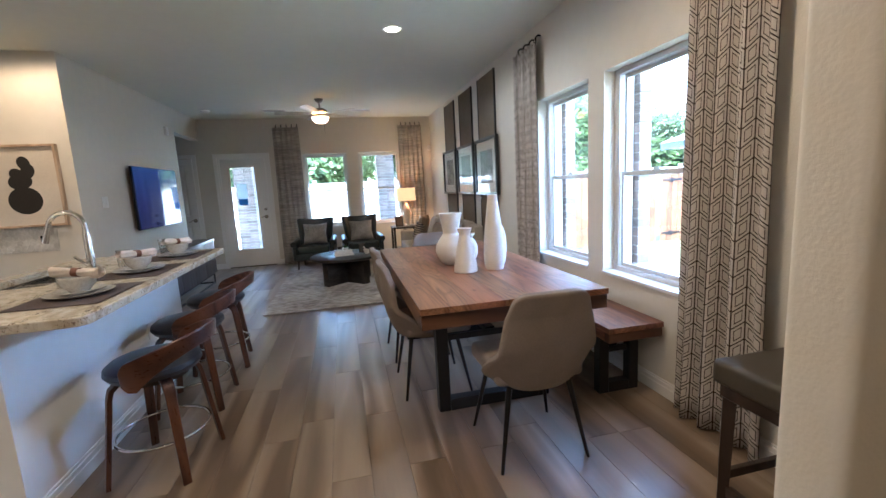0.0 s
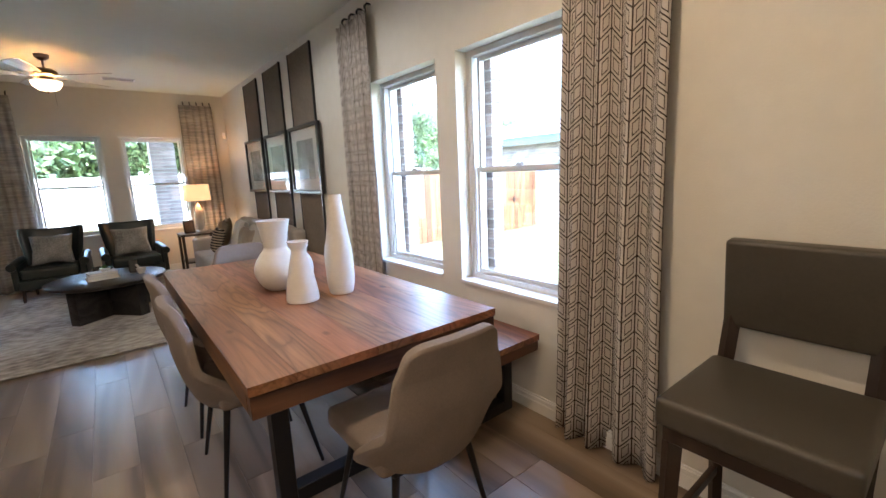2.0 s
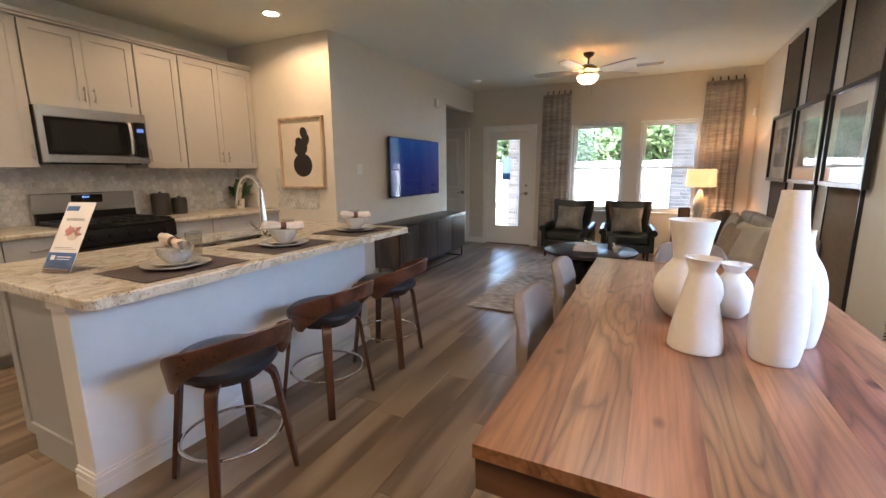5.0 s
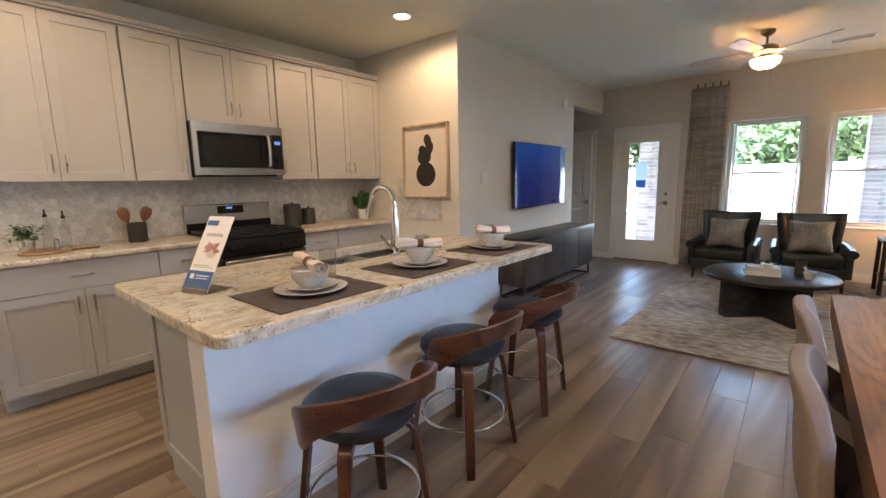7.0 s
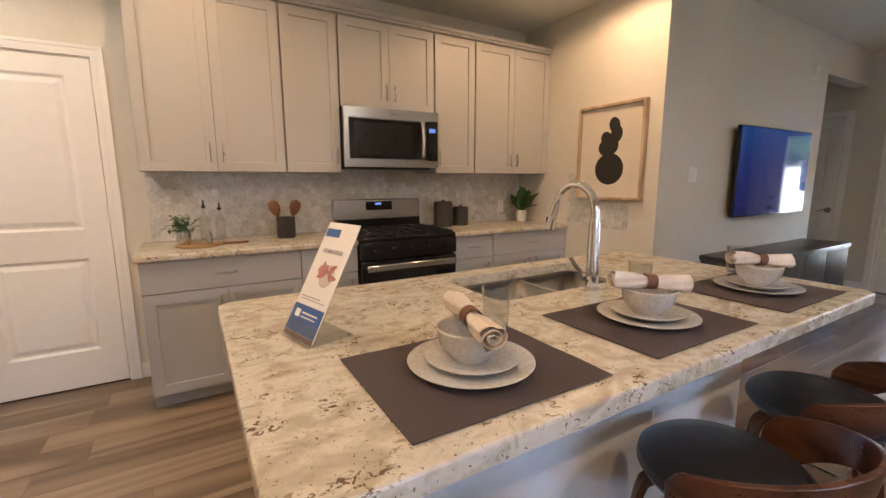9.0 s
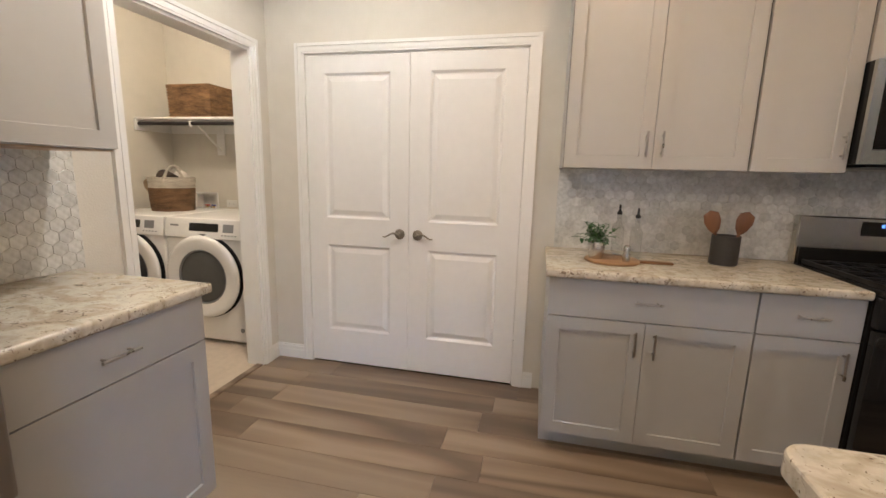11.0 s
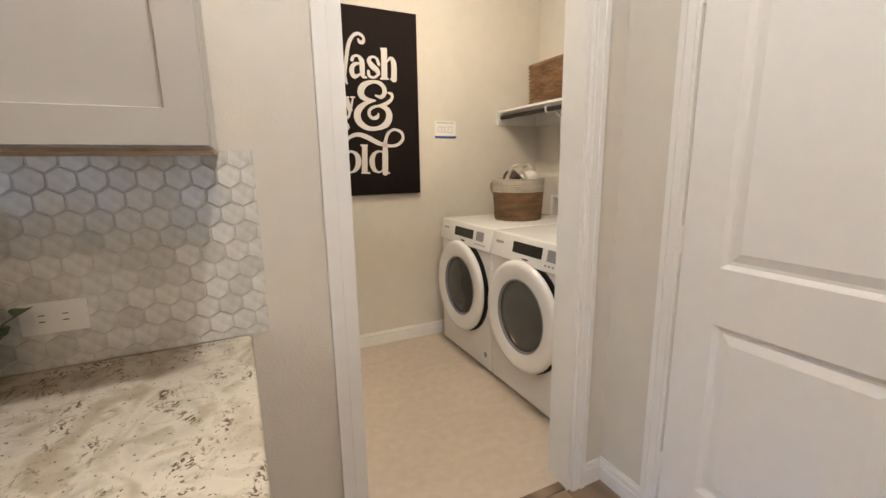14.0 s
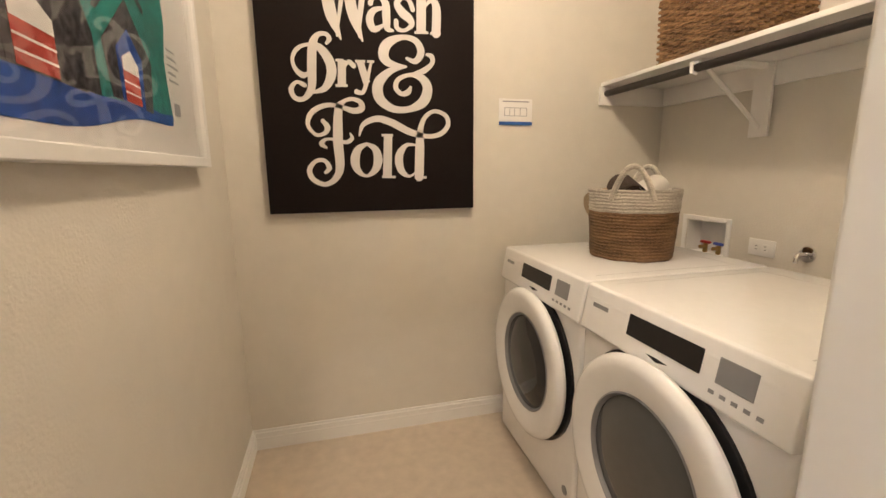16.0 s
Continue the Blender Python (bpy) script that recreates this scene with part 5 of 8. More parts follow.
# island
IX0, IX1, IY0, IY1 = -2.145, -1.08, 2.345, 4.38
isl = thing("kitchen_island", "white and grey kitchen island with a breakfast overhang", "kitchen island", pose(-1.77, 3.36, 0))
fx, by0, by1 = 0.33, -0.93, 0.93
part("front_panel", boxes((fx - 0.14, by0, 0, fx, by1, 0.88), bevel=0.002), M_ISLAND, isl)
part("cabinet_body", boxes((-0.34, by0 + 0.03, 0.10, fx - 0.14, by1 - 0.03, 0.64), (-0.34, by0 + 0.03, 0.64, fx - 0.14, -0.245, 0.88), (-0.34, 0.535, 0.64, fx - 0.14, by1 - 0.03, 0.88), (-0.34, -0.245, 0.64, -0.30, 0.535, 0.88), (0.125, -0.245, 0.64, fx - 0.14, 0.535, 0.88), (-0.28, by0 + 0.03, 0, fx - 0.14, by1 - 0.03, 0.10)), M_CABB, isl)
part("corner_trim", boxes((fx - 0.145, by0 - 0.012, 0.80, fx + 0.012, by0 + 0.03, 0.845), (fx - 0.15, by0 - 0.02, 0.845, fx + 0.02, by0 + 0.03, 0.879), bevel=0.004), M_ISLAND, isl)
bm = bmesh.new()
for z0, z1, t in ((0, 0.065, 0.015), (0.065, 0.08, 0.011), (0.08, 0.095, 0.014), (0.095, 0.108, 0.007)):
    addbox(bm, fx, by0 - t, z0, fx + t, by1 + t, z1)
    addbox(bm, fx - 0.14, by0 - t, z0, fx, by0, z1)
    addbox(bm, fx - 0.14, by1, z0, fx, by1 + t, z1)
part("base_moulding", bm, M_WHITE, isl)
part("side_panel", panel_face(0.50, 0.76, 0.012, [(0.055, 0.055, 0.445, 0.705)], SHAKER), M_CABB, isl, smooth=False).matrix_basis = pose(-0.325, by0 + 0.03, 0.11, 0, 0, -90)
for k in range(4):
    y0 = by0 + 0.05 + k * 0.445
    d = part("door", panel_face(0.44, 0.74, 0.02, [(0.055, 0.055, 0.385, 0.685)], SHAKER), M_CABB, isl, smooth=False)
    d.matrix_basis = pose(-0.34, y0 + 0.44, 0.12, 0, 0, 180)
    pull(d, pose(0.02, 0.06 if k % 2 else 0.38, 0.62), 0.115, True)
oc = part("outlet", boxes((fx, 0.30, 0.40, fx + 0.005, 0.37, 0.515), bevel=0.002), M_ISLAND, isl)

# island worktop with the sink cut out
SX0, SX1, SY0, SY1 = -2.04, -1.675, 3.15, 3.86


def rounded(x0, y0, x1, y1, r, n=6):
    out = []
    for cx, cy, a0 in ((x1 - r, y1 - r, 0), (x0 + r, y1 - r, 90), (x0 + r, y0 + r, 180), (x1 - r, y0 + r, 270)):
        for k in range(n + 1):
            a = radians(a0 + 90 * k / n)
            out.append((cx + r * math.cos(a), cy + r * math.sin(a)))
    return out


def island_top():
    bm = bmesh.new()
    outer, hole = rounded(IX0, IY0, IX1, IY1, 0.05), rounded(SX0, SY0, SX1, SY1, 0.06)
    t, z1, z0 = 0.006, 0.918, 0.88

    def inset(pts, d):
        cx, cy = sum(p[0] for p in pts) / len(pts), sum(p[1] for p in pts) / len(pts)
        return [(p[0] - d * (1 if p[0] > cx else -1), p[1] - d * (1 if p[1] > cy else -1)) for p in pts]

    def ring(pts, z):
        return [bm.verts.new((*p, z)) for p in pts]

    top_o, a, b, low = ring(inset(outer, t), z1), ring(inset(outer, t * 0.3), z1 - t * 0.3), ring(outer, z1 - t), ring(outer, z0)
    hole_t, hole_b = ring(hole, z1), ring(hole, z0)
    for p, q in ((top_o, a), (a, b), (b, low), (hole_t, hole_b)):
        k = len(p)
        for i in range(k):
            bm.faces.new((p[i], p[(i + 1) % k], q[(i + 1) % k], q[i]))
    for p, q in ((top_o, hole_t), (low, hole_b)):
        k = len(p)
        for i in range(k):
            bm.faces.new((p[i], p[(i + 1) % k], q[(i + 1) % k], q[i]))
    return bm


tagged(link("island_countertop", island_top(), M_GRANITE), "speckled cream granite island worktop with rounded corners", "countertop")
M_SINK = mat("brushed_sink_steel", (0.58, 0.56, 0.54), 0.26, 1.0, var=0.06, scale=12, stretch=(1, 0.06, 1))
sk = thing("sink", "double-bowl stainless undermount sink in the island", "sink", pose(0, 0, 0))
ym = 3.53
part("rim", boxes((SX0 - 0.015, SY0 - 0.015, 0.868, SX0, SY1 + 0.015, 0.879), (SX1, SY0 - 0.015, 0.868, SX1 + 0.015, SY1 + 0.015, 0.879), (SX0, SY0 - 0.015, 0.868, SX1, SY0, 0.879), (SX0, SY1, 0.868, SX1, SY1 + 0.015, 0.879), (SX0, ym - 0.014, 0.855, SX1, ym + 0.014, 0.872)), M_SINK, sk)
for y0, y1 in ((SY0 - 0.01, ym - 0.012), (ym + 0.012, SY1 + 0.01)):
    bm = bmesh.new()
    tops, bots = rounded(SX0 - 0.01, y0, SX1 + 0.01, y1, 0.05), rounded(SX0 + 0.015, y0 + 0.02, SX1 - 0.015, y1 - 0.02, 0.05)
    A, B, C = ([bm.verts.new((*p, 0.869)) for p in tops], [bm.verts.new((*p, 0.70)) for p in bots], [bm.verts.new(((p[0] * 0.9 + 0.1 * (SX0 + SX1) / 2), (p[1] * 0.9 + 0.1 * (y0 + y1) / 2), 0.685)) for p in bots])
    for p, q in ((A, B), (B, C)):
        for i in range(len(p)):
            bm.faces.new((p[i], q[i], q[(i + 1) % len(p)], p[(i + 1) % len(p)]))
    bm.faces.new(C)
    o = part("bowl", bm, M_SINK, sk)
    sm = o.modifiers.new("sheet", "SOLIDIFY")
    sm.thickness = 0.002
    part("drain", lathe([(0.04, 0.687), (0.036, 0.69), (0.02, 0.688), (0, 0.688)], 20, m=pose((SX0 + SX1) / 2, (y0 + y1) / 2, 0)), M_CHROME, sk)
fc = thing("faucet", "polished chrome pull-down kitchen faucet", "faucet", pose(-1.63, 3.53, 0.918))
part("base", lathe([(0.028, 0), (0.028, 0.008), (0.022, 0.014), (0.024, 0.085), (0.021, 0.10), (0.019, 0.24), (0.015, 0.26)], 24), M_CHROME, fc)
arch = [(0, 0, 0.25)] + [(-0.095 + 0.095 * math.cos(a), 0, 0.285 + 0.095 * math.sin(a)) for a in [radians(x) for x in range(0, 166, 11)]]
part("spout", tube(arch, 0.0145, 14), M_CHROME, fc)
ex, _, ez = arch[-1]
part("spray_head", tube([(ex, 0, ez), (ex - 0.012, 0, ez - 0.035), (ex - 0.026, 0, ez - 0.08), (ex - 0.034, 0, ez - 0.105)], 0.0145, 14, taper=0.02), M_CHROME, fc)
part("spray_button", box(ex - 0.048, -0.008, ez - 0.09, ex - 0.03, 0.008, ez - 0.06, 0.003), M_BLACK, fc)
part("side_lever", tube([(0, -0.018, 0.055), (0, -0.04, 0.055)], 0.013, 12), M_CHROME, fc)
part("lever_arm", tube([(0, -0.036, 0.055), (-0.03, -0.05, 0.085), (-0.055, -0.055, 0.115)], 0.006, 8, taper=0.008), M_CHROME, fc)


def place_setting(y, rot, seed):
    cx = -1.315
    mt = thing("placemat", "dark brown linen placemat on the island", "placemat", pose(cx, y, 0.918), group="placemats")

    def cloth(u, v):
        return ((u - 0.5) * 0.36, (v - 0.5) * 0.455, 0.0025 + 0.0008 * math.sin(14 * u + seed) * math.sin(17 * v))

    part("cloth", sheet(cloth, 12, 14, thick=0.002), M_LINEN, mt)
    z = 0.9225
    p1 = thing("dinner_plate", "speckled grey stoneware dinner plate", "plate", pose(cx, y, z), group="dinner plates")
    part("dish", lathe([(0.0, 0.002), (0.075, 0.0), (0.085, 0.003), (0.130, 0.014), (0.135, 0.018), (0.130, 0.019), (0.085, 0.009), (0.0, 0.008)], 48), M_STONEWARE, p1)
    p2 = thing("salad_plate", "speckled grey stoneware salad plate", "plate", pose(cx, y + 0.004, z + 0.0095), group="salad plates")
    part("dish", lathe([(0.0, 0.002), (0.055, 0.0), (0.065, 0.005), (0.098, 0.015), (0.102, 0.019), (0.098, 0.020), (0.065, 0.011), (0.0, 0.008)], 44), M_STONEWARE, p2)
    bw = thing("bowl", "grey-white stoneware bowl on stacked plates", "bowl", pose(cx, y, z + 0.018), group="bowls")
    part("body", lathe([(0.0, 0.002), (0.036, 0.0), (0.04, 0.006), (0.066, 0.035), (0.073, 0.070), (0.0705, 0.073), (0.067, 0.068), (0.06, 0.036), (0.036, 0.012), (0.0, 0.010)], 44), M_STONEWARE, bw)
    nk = thing("napkin", "rolled cream napkin across the bowl", "napkin", pose(cx, y, z + 0.018 + 0.073 + 0.018, 0, 4, rot), group="napkins")
    rr = random.Random(seed)

    def roll(u, v):
        a = u * 2 * math.pi
        x = (v - 0.5) * 0.215
        pinch = 1 - 0.32 * math.exp(-((x / 0.028) ** 2)) + 0.22 * abs(v - 0.5) * 2
        r = 0.0225 * pinch * (1 + 0.13 * math.sin(3 * a + seed) + 0.06 * math.sin(7 * a + 9 * v))
        return (x, r * math.cos(a), r * math.sin(a) * 0.85)

    part("roll", sheet(roll, 26, 20), M_NAPKIN, nk)
    for sx in (-1, 1):
        def fold(u, v):
            a = u * 4.2 * math.pi
            r = 0.004 + 0.023 * u
            return (sx * (0.102 + 0.01 * v), r * math.cos(a), r * math.sin(a) * 0.85)

        part("folded_end", sheet(fold, 40, 2, thick=0.0016), M_NAPKIN, nk)
    part("napkin_ring", lathe([(0.0195, -0.014), (0.0215, -0.015), (0.0215, 0.015), (0.0195, 0.014)], 28, m=pose(0, 0, 0, 0, 90, 0), cap=False), M_LEATHER, nk, "brown leather napkin ring")
    gl = thing("drinking_glass", "clear straight-sided drinking glass", "glass", pose(cx - 0.16, y + 0.19, 0.9225), group="drinking glasses")
    part("tumbler", lathe([(0.0, 0.0), (0.030, 0.0), (0.033, 0.004), (0.038, 0.118), (0.0363, 0.118), (0.0315, 0.012), (0.0, 0.010)], 32), M_CLEAR, gl)


place_setting(2.785, -12, 1)
place_setting(3.39, 60, 2)
place_setting(4.03, 62, 3)

# brochure in an acrylic stand
M_CARD = mat("white_card", (0.78, 0.76, 0.74), 0.4, var=0.02)
M_CARDBLUE = mat("blue_print", (0.025, 0.10, 0.33), 0.4, var=0.05)
M_CARDRED = mat("coral_print", (0.36, 0.08, 0.08), 0.5, var=0.5, scale=60, second=(0.62, 0.27, 0.25))
M_PRINTGREY = mat("grey_print", (0.35, 0.34, 0.36), 0.5)
ac = thing("brochure", "tall white brochure card leaning in a clear stand", "brochure", pose(-1.665, 2.50, 0.919, 0, 0, 15))
tilt = pose(0, 0, 0.006, -29, 0, 0) @ Matrix.Diagonal((1.04, 1, 1, 1))
part("card", box(-0.07, -0.001, 0.0, 0.07, 0.001, 0.315, m=tilt), M_CARD, ac)
part("blue_footer", box(-0.069, -0.0022, 0.012, 0.069, -0.0012, 0.083, m=tilt), M_CARDBLUE, ac)
part("brown_strip", box(-0.069, -0.0022, 0.0, 0.069, -0.0012, 0.011, m=tilt), mat("brown_print", (0.2, 0.08, 0.05), 0.5), ac)
part("blue_tag", box(-0.064, -0.0022, 0.274, -0.002, -0.0012, 0.296, m=tilt), M_CARDBLUE, ac)
bm = bmesh.new()
rr = random.Random(9)
for k in range(34):
    a, r = rr.choice((0.0, 3.1)) + rr.uniform(-0.95, 0.95), rr.uniform(0.010, 0.038)
    q = tilt @ pose(0.016 + r * math.cos(a), -0.0022 - k * 0.00001, 0.178 + r * math.sin(a) * 0.75, 90) @ pose(0, 0, 0, 0, 0, math.degrees(a) + rr.uniform(-35, 35)) @ Matrix.Diagonal((1.0, 0.30, 1, 1))
    lathe([(rr.uniform(0.010, 0.018), 0.0), (0.0, 0.0003)], 8, bm=bm, m=q, cap=False)
part("flower_print", bm, M_CARDRED, ac, smooth=False)
part("pot_print", lathe([(0.031, 0.0), (0.0, 0.0002)], 24, m=tilt @ pose(0.016, -0.0014, 0.168, 90), cap=False), mat("pot_print_cream", (0.60, 0.52, 0.46), 0.5, var=0.12, scale=40), ac)
part("text_lines", boxes((-0.055, -0.0022, 0.104, 0.03, -0.0012, 0.107), (-0.055, -0.0022, 0.097, 0.055, -0.0012, 0.0995)), M_PRINTGREY, ac).matrix_basis = tilt
part("footer_lines", boxes((-0.02, -0.0032, 0.062, 0.05, -0.0024, 0.066), (-0.02, -0.0032, 0.052, 0.045, -0.0024, 0.055), (-0.05, -0.0032, 0.05, -0.03, -0.0024, 0.07)), M_CARD, ac).matrix_basis = tilt
part("acrylic_stand", boxes((-0.072, 0.0012, -0.002, 0.072, 0.0028, 0.2), (-0.072, -0.0055, -0.002, 0.072, -0.004, 0.045)), M_CLEAR, ac).matrix_basis = tilt
part("stand_foot", boxes((-0.072, -0.01, 0.0, 0.072, 0.12, 0.003)), M_CLEAR, ac)


# bar stools
def bar_stool(m):
    """Bentwood stool: seat faces -x, wrap-round back on the +x side."""
    th = thing("bar_stool", "walnut bentwood bar stool with black leather seat", "stool", m, group="stools at the island")
    part("seat", lathe([(0.0, 0.505), (0.15, 0.505), (0.192, 0.516), (0.209, 0.540), (0.205, 0.562), (0.18, 0.582), (0.12, 0.594), (0.0, 0.598)], 40), M_NAVY, th)
    part("swivel_plate", lathe([(0.09, 0.478), (0.15, 0.482), (0.15, 0.504), (0.0, 0.504)], 28), M_ESP, th)

    def back(u, v):
        s = u * 2 - 1
        a = radians(92 * s)
        e = abs(s) ** 1.6
        z1 = 0.735 - 0.110 * e - 0.03 * max(0, abs(s) - 0.93) / 0.07
        z0 = 0.655 - 0.155 * min(1, abs(s) / 0.82) ** 2.2 + 0.03 * max(0, abs(s) - 0.93) / 0.07
        r = 0.272 - 0.056 * e + 0.012 * v
        return (r * math.cos(a), r * math.sin(a), z0 + (z1 - z0) * v)

    o = part("backrest", sheet(back, 44, 6, thick=0.015), M_WALNUT, th)
    b = o.modifiers.new("soft", "BEVEL")
    b.width, b.segments = 0.003, 2
    for s in (-1, 1):
        a = radians(84 * s)
        for dz in (0.53, 0.59):
            part("screw_cap", lathe([(0.007, 0), (0.006, 0.003), (0, 0.004)], 12, m=pose(0.228 * math.cos(a), 0.228 * math.sin(a), dz, 0, 0, 84 * s) @ pose(0.004, 0, 0, 0, 90, 0)), M_ESP, o)
    for k in range(4):
        q = pose(0, 0, 0, 0, 0, 45 + 90 * k)
        run = [(0.05, 0.492), (0.12, 0.492), (0.155, 0.486), (0.178, 0.466), (0.188, 0.430), (0.200, 0.34), (0.226, 0.16), (0.249, 0.0)]

        def leg(u, v, run=run, q=q):
            f = u * (len(run) - 1)
            i = min(int(f), len(run) - 2)
            t = f - i
            r, z = (run[i][j] + (run[i + 1][j] - run[i][j]) * t for j in (0, 1))
            w = 0.029 - 0.010 * u
            return q @ Vector((r, (v - 0.5) * 2 * w, z))

        lg = part("leg", sheet(leg, 28, 2, thick=0.021), M_WALNUTZ, th)
        lb = lg.modifiers.new("soft", "BEVEL")
        lb.width, lb.segments = 0.004, 2
    part("foot_ring", tube(circle(0, 0, 0.20, 0.205, 44), 0.0075, 10, closed=True), M_CHROME, th)
    return th


st = bar_stool(pose(-1.06, 2.79, 0, 0, 0, -10))
copy_thing(st, pose(-1.12, 3.47, 0, 0, 0, -1))
copy_thing(st, pose(-1.125, 4.115, 0, 0, 0, 8))


# worktop accessories
def leaf_sheet(bm, base, tip, width, sag=0.02, fold=0.25):
    b, t = Vector(base), Vector(tip)
    d = t - b
    side = d.cross(Vector((0, 0, 1)))
    side = side.normalized() if side.length > 1e-4 else Vector((1, 0, 0))
    up = side.cross(d).normalized()
    rows = []
    for i in range(6):
        s = i / 5
        w = width * math.sin(math.pi * min(1, 0.06 + s * 0.94)) ** 0.8 if i < 5 else 0.001
        c = b + d * s - Vector((0, 0, sag * s * s))
        rows.append([bm.verts.new(c - side * w + up * w * fold), bm.verts.new(c), bm.verts.new(c + side * w + up * w * fold)])
    for a, c in zip(rows, rows[1:]):
        for k in (0, 1):
            bm.faces.new((a[k], a[k + 1], c[k + 1], c[k]))


def potted(name, label, m, pot_profile, count, reach, leaf_w, material, seed, low=0.3, pot_mat=None, stems=True, leaf_len=0.05):
    th = thing(name, label, "plant", m)
    part("pot", lathe(pot_profile, 32), pot_mat or M_POT, th)
    top = pot_profile[-1][1]
    rad = pot_profile[-1][0]
    part("soil", lathe([(rad - 0.006, top - 0.012), (0, top - 0.01)], 20, cap=False), M_SOIL, th)
    rr = random.Random(seed)
    sb = bmesh.new()
    for i in range(count):
        a, el = rr.uniform(0, 6.28), rr.uniform(low, 1.5)
        l = reach * rr.uniform(0.5, 1.0)
        root = Vector((rr.uniform(-0.3, 0.3) * rad, rr.uniform(-0.3, 0.3) * rad, top - 0.01))
        tip = root + Vector((l * math.cos(a) * math.cos(el), l * math.sin(a) * math.cos(el), l * math.sin(el)))
        bm = bmesh.new()
        if stems:
            tube([root, root * 0.4 + tip * 0.6 + Vector((0, 0, 0.01)), tip], 0.0013, 5, bm=sb)
            for k in range(5):
                q = root.lerp(tip, 0.35 + 0.16 * k)
                b2, e2 = rr.uniform(0, 6.28), rr.uniform(-0.1, 0.9)
                leaf_sheet(bm, q, q + Vector((math.cos(b2) * math.cos(e2), math.sin(b2) * math.cos(e2), math.sin(e2))) * leaf_len * rr.uniform(0.7, 1.2), leaf_w)
        else:
            leaf_sheet(bm, root, tip, leaf_w, sag=reach * 0.15)
        part("leaves" if stems else "leaf", bm, material, th)
    if stems:
        part("stems", sb, M_PLANTG, th)
    else:
        sb.free()
    return th


POT1 = [(0.0, 0), (0.036, 0), (0.04, 0.006), (0.044, 0.085), (0.044, 0.09)]
potted("potted_plant", "broad-leaved green plant in a white pot", pose(-3.78, 5.06, 0.918), [(0.0, 0), (0.042, 0), (0.046, 0.006), (0.052, 0.105), (0.052, 0.11)], 24, 0.32, 0.052, M_PLANTG, 4, low=0.55, stems=False)
potted("potted_herb", "small fern in a silver cup", pose(-3.60, 2.24, 0.933), [(0.0, 0), (0.03, 0), (0.038, 0.02), (0.042, 0.07), (0.038, 0.085)], 22, 0.12, 0.010, M_PLANTG, 6, low=0.2, pot_mat=M_STEEL, leaf_len=0.04)
M_BOARD = wood("olive_wood_board", (0.16, 0.08, 0.035), (0.27, 0.15, 0.07), (0.36, 0.22, 0.11), along="y", rough=0.5)
M_SPOON = wood("dark_spoon_wood", (0.07, 0.028, 0.012), (0.13, 0.055, 0.024), (0.2, 0.09, 0.04), along="z", rough=0.5)
M_SLATE = mat("dark_slate_ceramic", (0.035, 0.033, 0.032), 0.55, var=0.15, scale=30, bump=0.2)
sb_ = thing("serving_board", "round olive wood board with a handle", "serving board", pose(-3.62, 2.32, 0.918))
part("disc", lathe([(0.0, 0), (0.125, 0), (0.13, 0.004), (0.13, 0.011), (0.125, 0.015), (0, 0.015)], 40), M_BOARD, sb_)
part("grip", box(-0.02, 0.12, 0.001, 0.02, 0.28, 0.014, 0.006), M_BOARD, sb_)
for dx, dy in ((-0.09, 0.06), (-0.09, 0.15)):
    ob_ = thing("oil_bottle", "clear glass oil bottle with a steel pourer", "bottle", pose(-3.66 + dx, 2.30 + dy, 0.918 if dy > 0.1 else 0.933), group="oil bottles")
    part("glass_body", lathe([(0.0, 0), (0.026, 0), (0.029, 0.005), (0.029, 0.14), (0.012, 0.175), (0.011, 0.21)], 24), M_CLEAR, ob_)
    part("pourer", lathe([(0.012, 0.21), (0.013, 0.222), (0.006, 0.23), (0.005, 0.26), (0.0, 0.262)], 16), M_BLACKMETAL, ob_)
sh = thing("salt_shaker", "small steel salt shaker beside the plant", "salt shaker", pose(-3.56, 2.375, 0.933))
part("body", lathe([(0.0, 0), (0.017, 0), (0.019, 0.03), (0.014, 0.05), (0.017, 0.065), (0.01, 0.078), (0, 0.08)], 20), M_STEEL, sh)
ck = thing("utensil_crock", "dark slate crock holding wooden spoons", "utensil holder", pose(-3.74, 2.86, 0.918))
part("crock", lathe([(0.0, 0), (0.058, 0), (0.062, 0.005), (0.062, 0.145), (0.057, 0.145), (0.056, 0.02), (0.0, 0.018)], 32), M_SLATE, ck)
for k, (dx, dy, a) in enumerate(((0.0, -0.035, -17), (0.012, 0.03, 16))):
    q = pose(dx, dy * 0.4, 0.03, -a, 0, 0)
    s = part("wooden_spoon", tube([q @ Vector((0, 0, z)) for z in (0, 0.07, 0.15)], 0.007, 8), M_SPOON, ck)
    part("spoon_head", lathe([(0.006, 0.125), (0.026, 0.150), (0.039, 0.19), (0.034, 0.228), (0.0, 0.246)], 16, m=q @ Matrix.Diagonal((0.35, 1.0, 1.0, 1))), M_SPOON, s)
for y, r, h in ((4.185, 0.082, 0.20), (4.365, 0.068, 0.15)):
    cn = thing("canister", "dark slate canister with a dark lid", "canister", pose(-3.80, y, 0.918), group="canisters")
    part("jar", lathe([(0.0, 0), (r - 0.004, 0), (r, 0.004), (r, h), (r - 0.003, h + 0.003), (0, h + 0.003)], 32), M_SLATE, cn)
    part("lid", lathe([(0.0, h + 0.004), (r - 0.006, h + 0.004), (r - 0.004, h + 0.014), (0.014, h + 0.016), (0.011, h + 0.03), (0.0, h + 0.031)], 28), M_SLATE, cn)


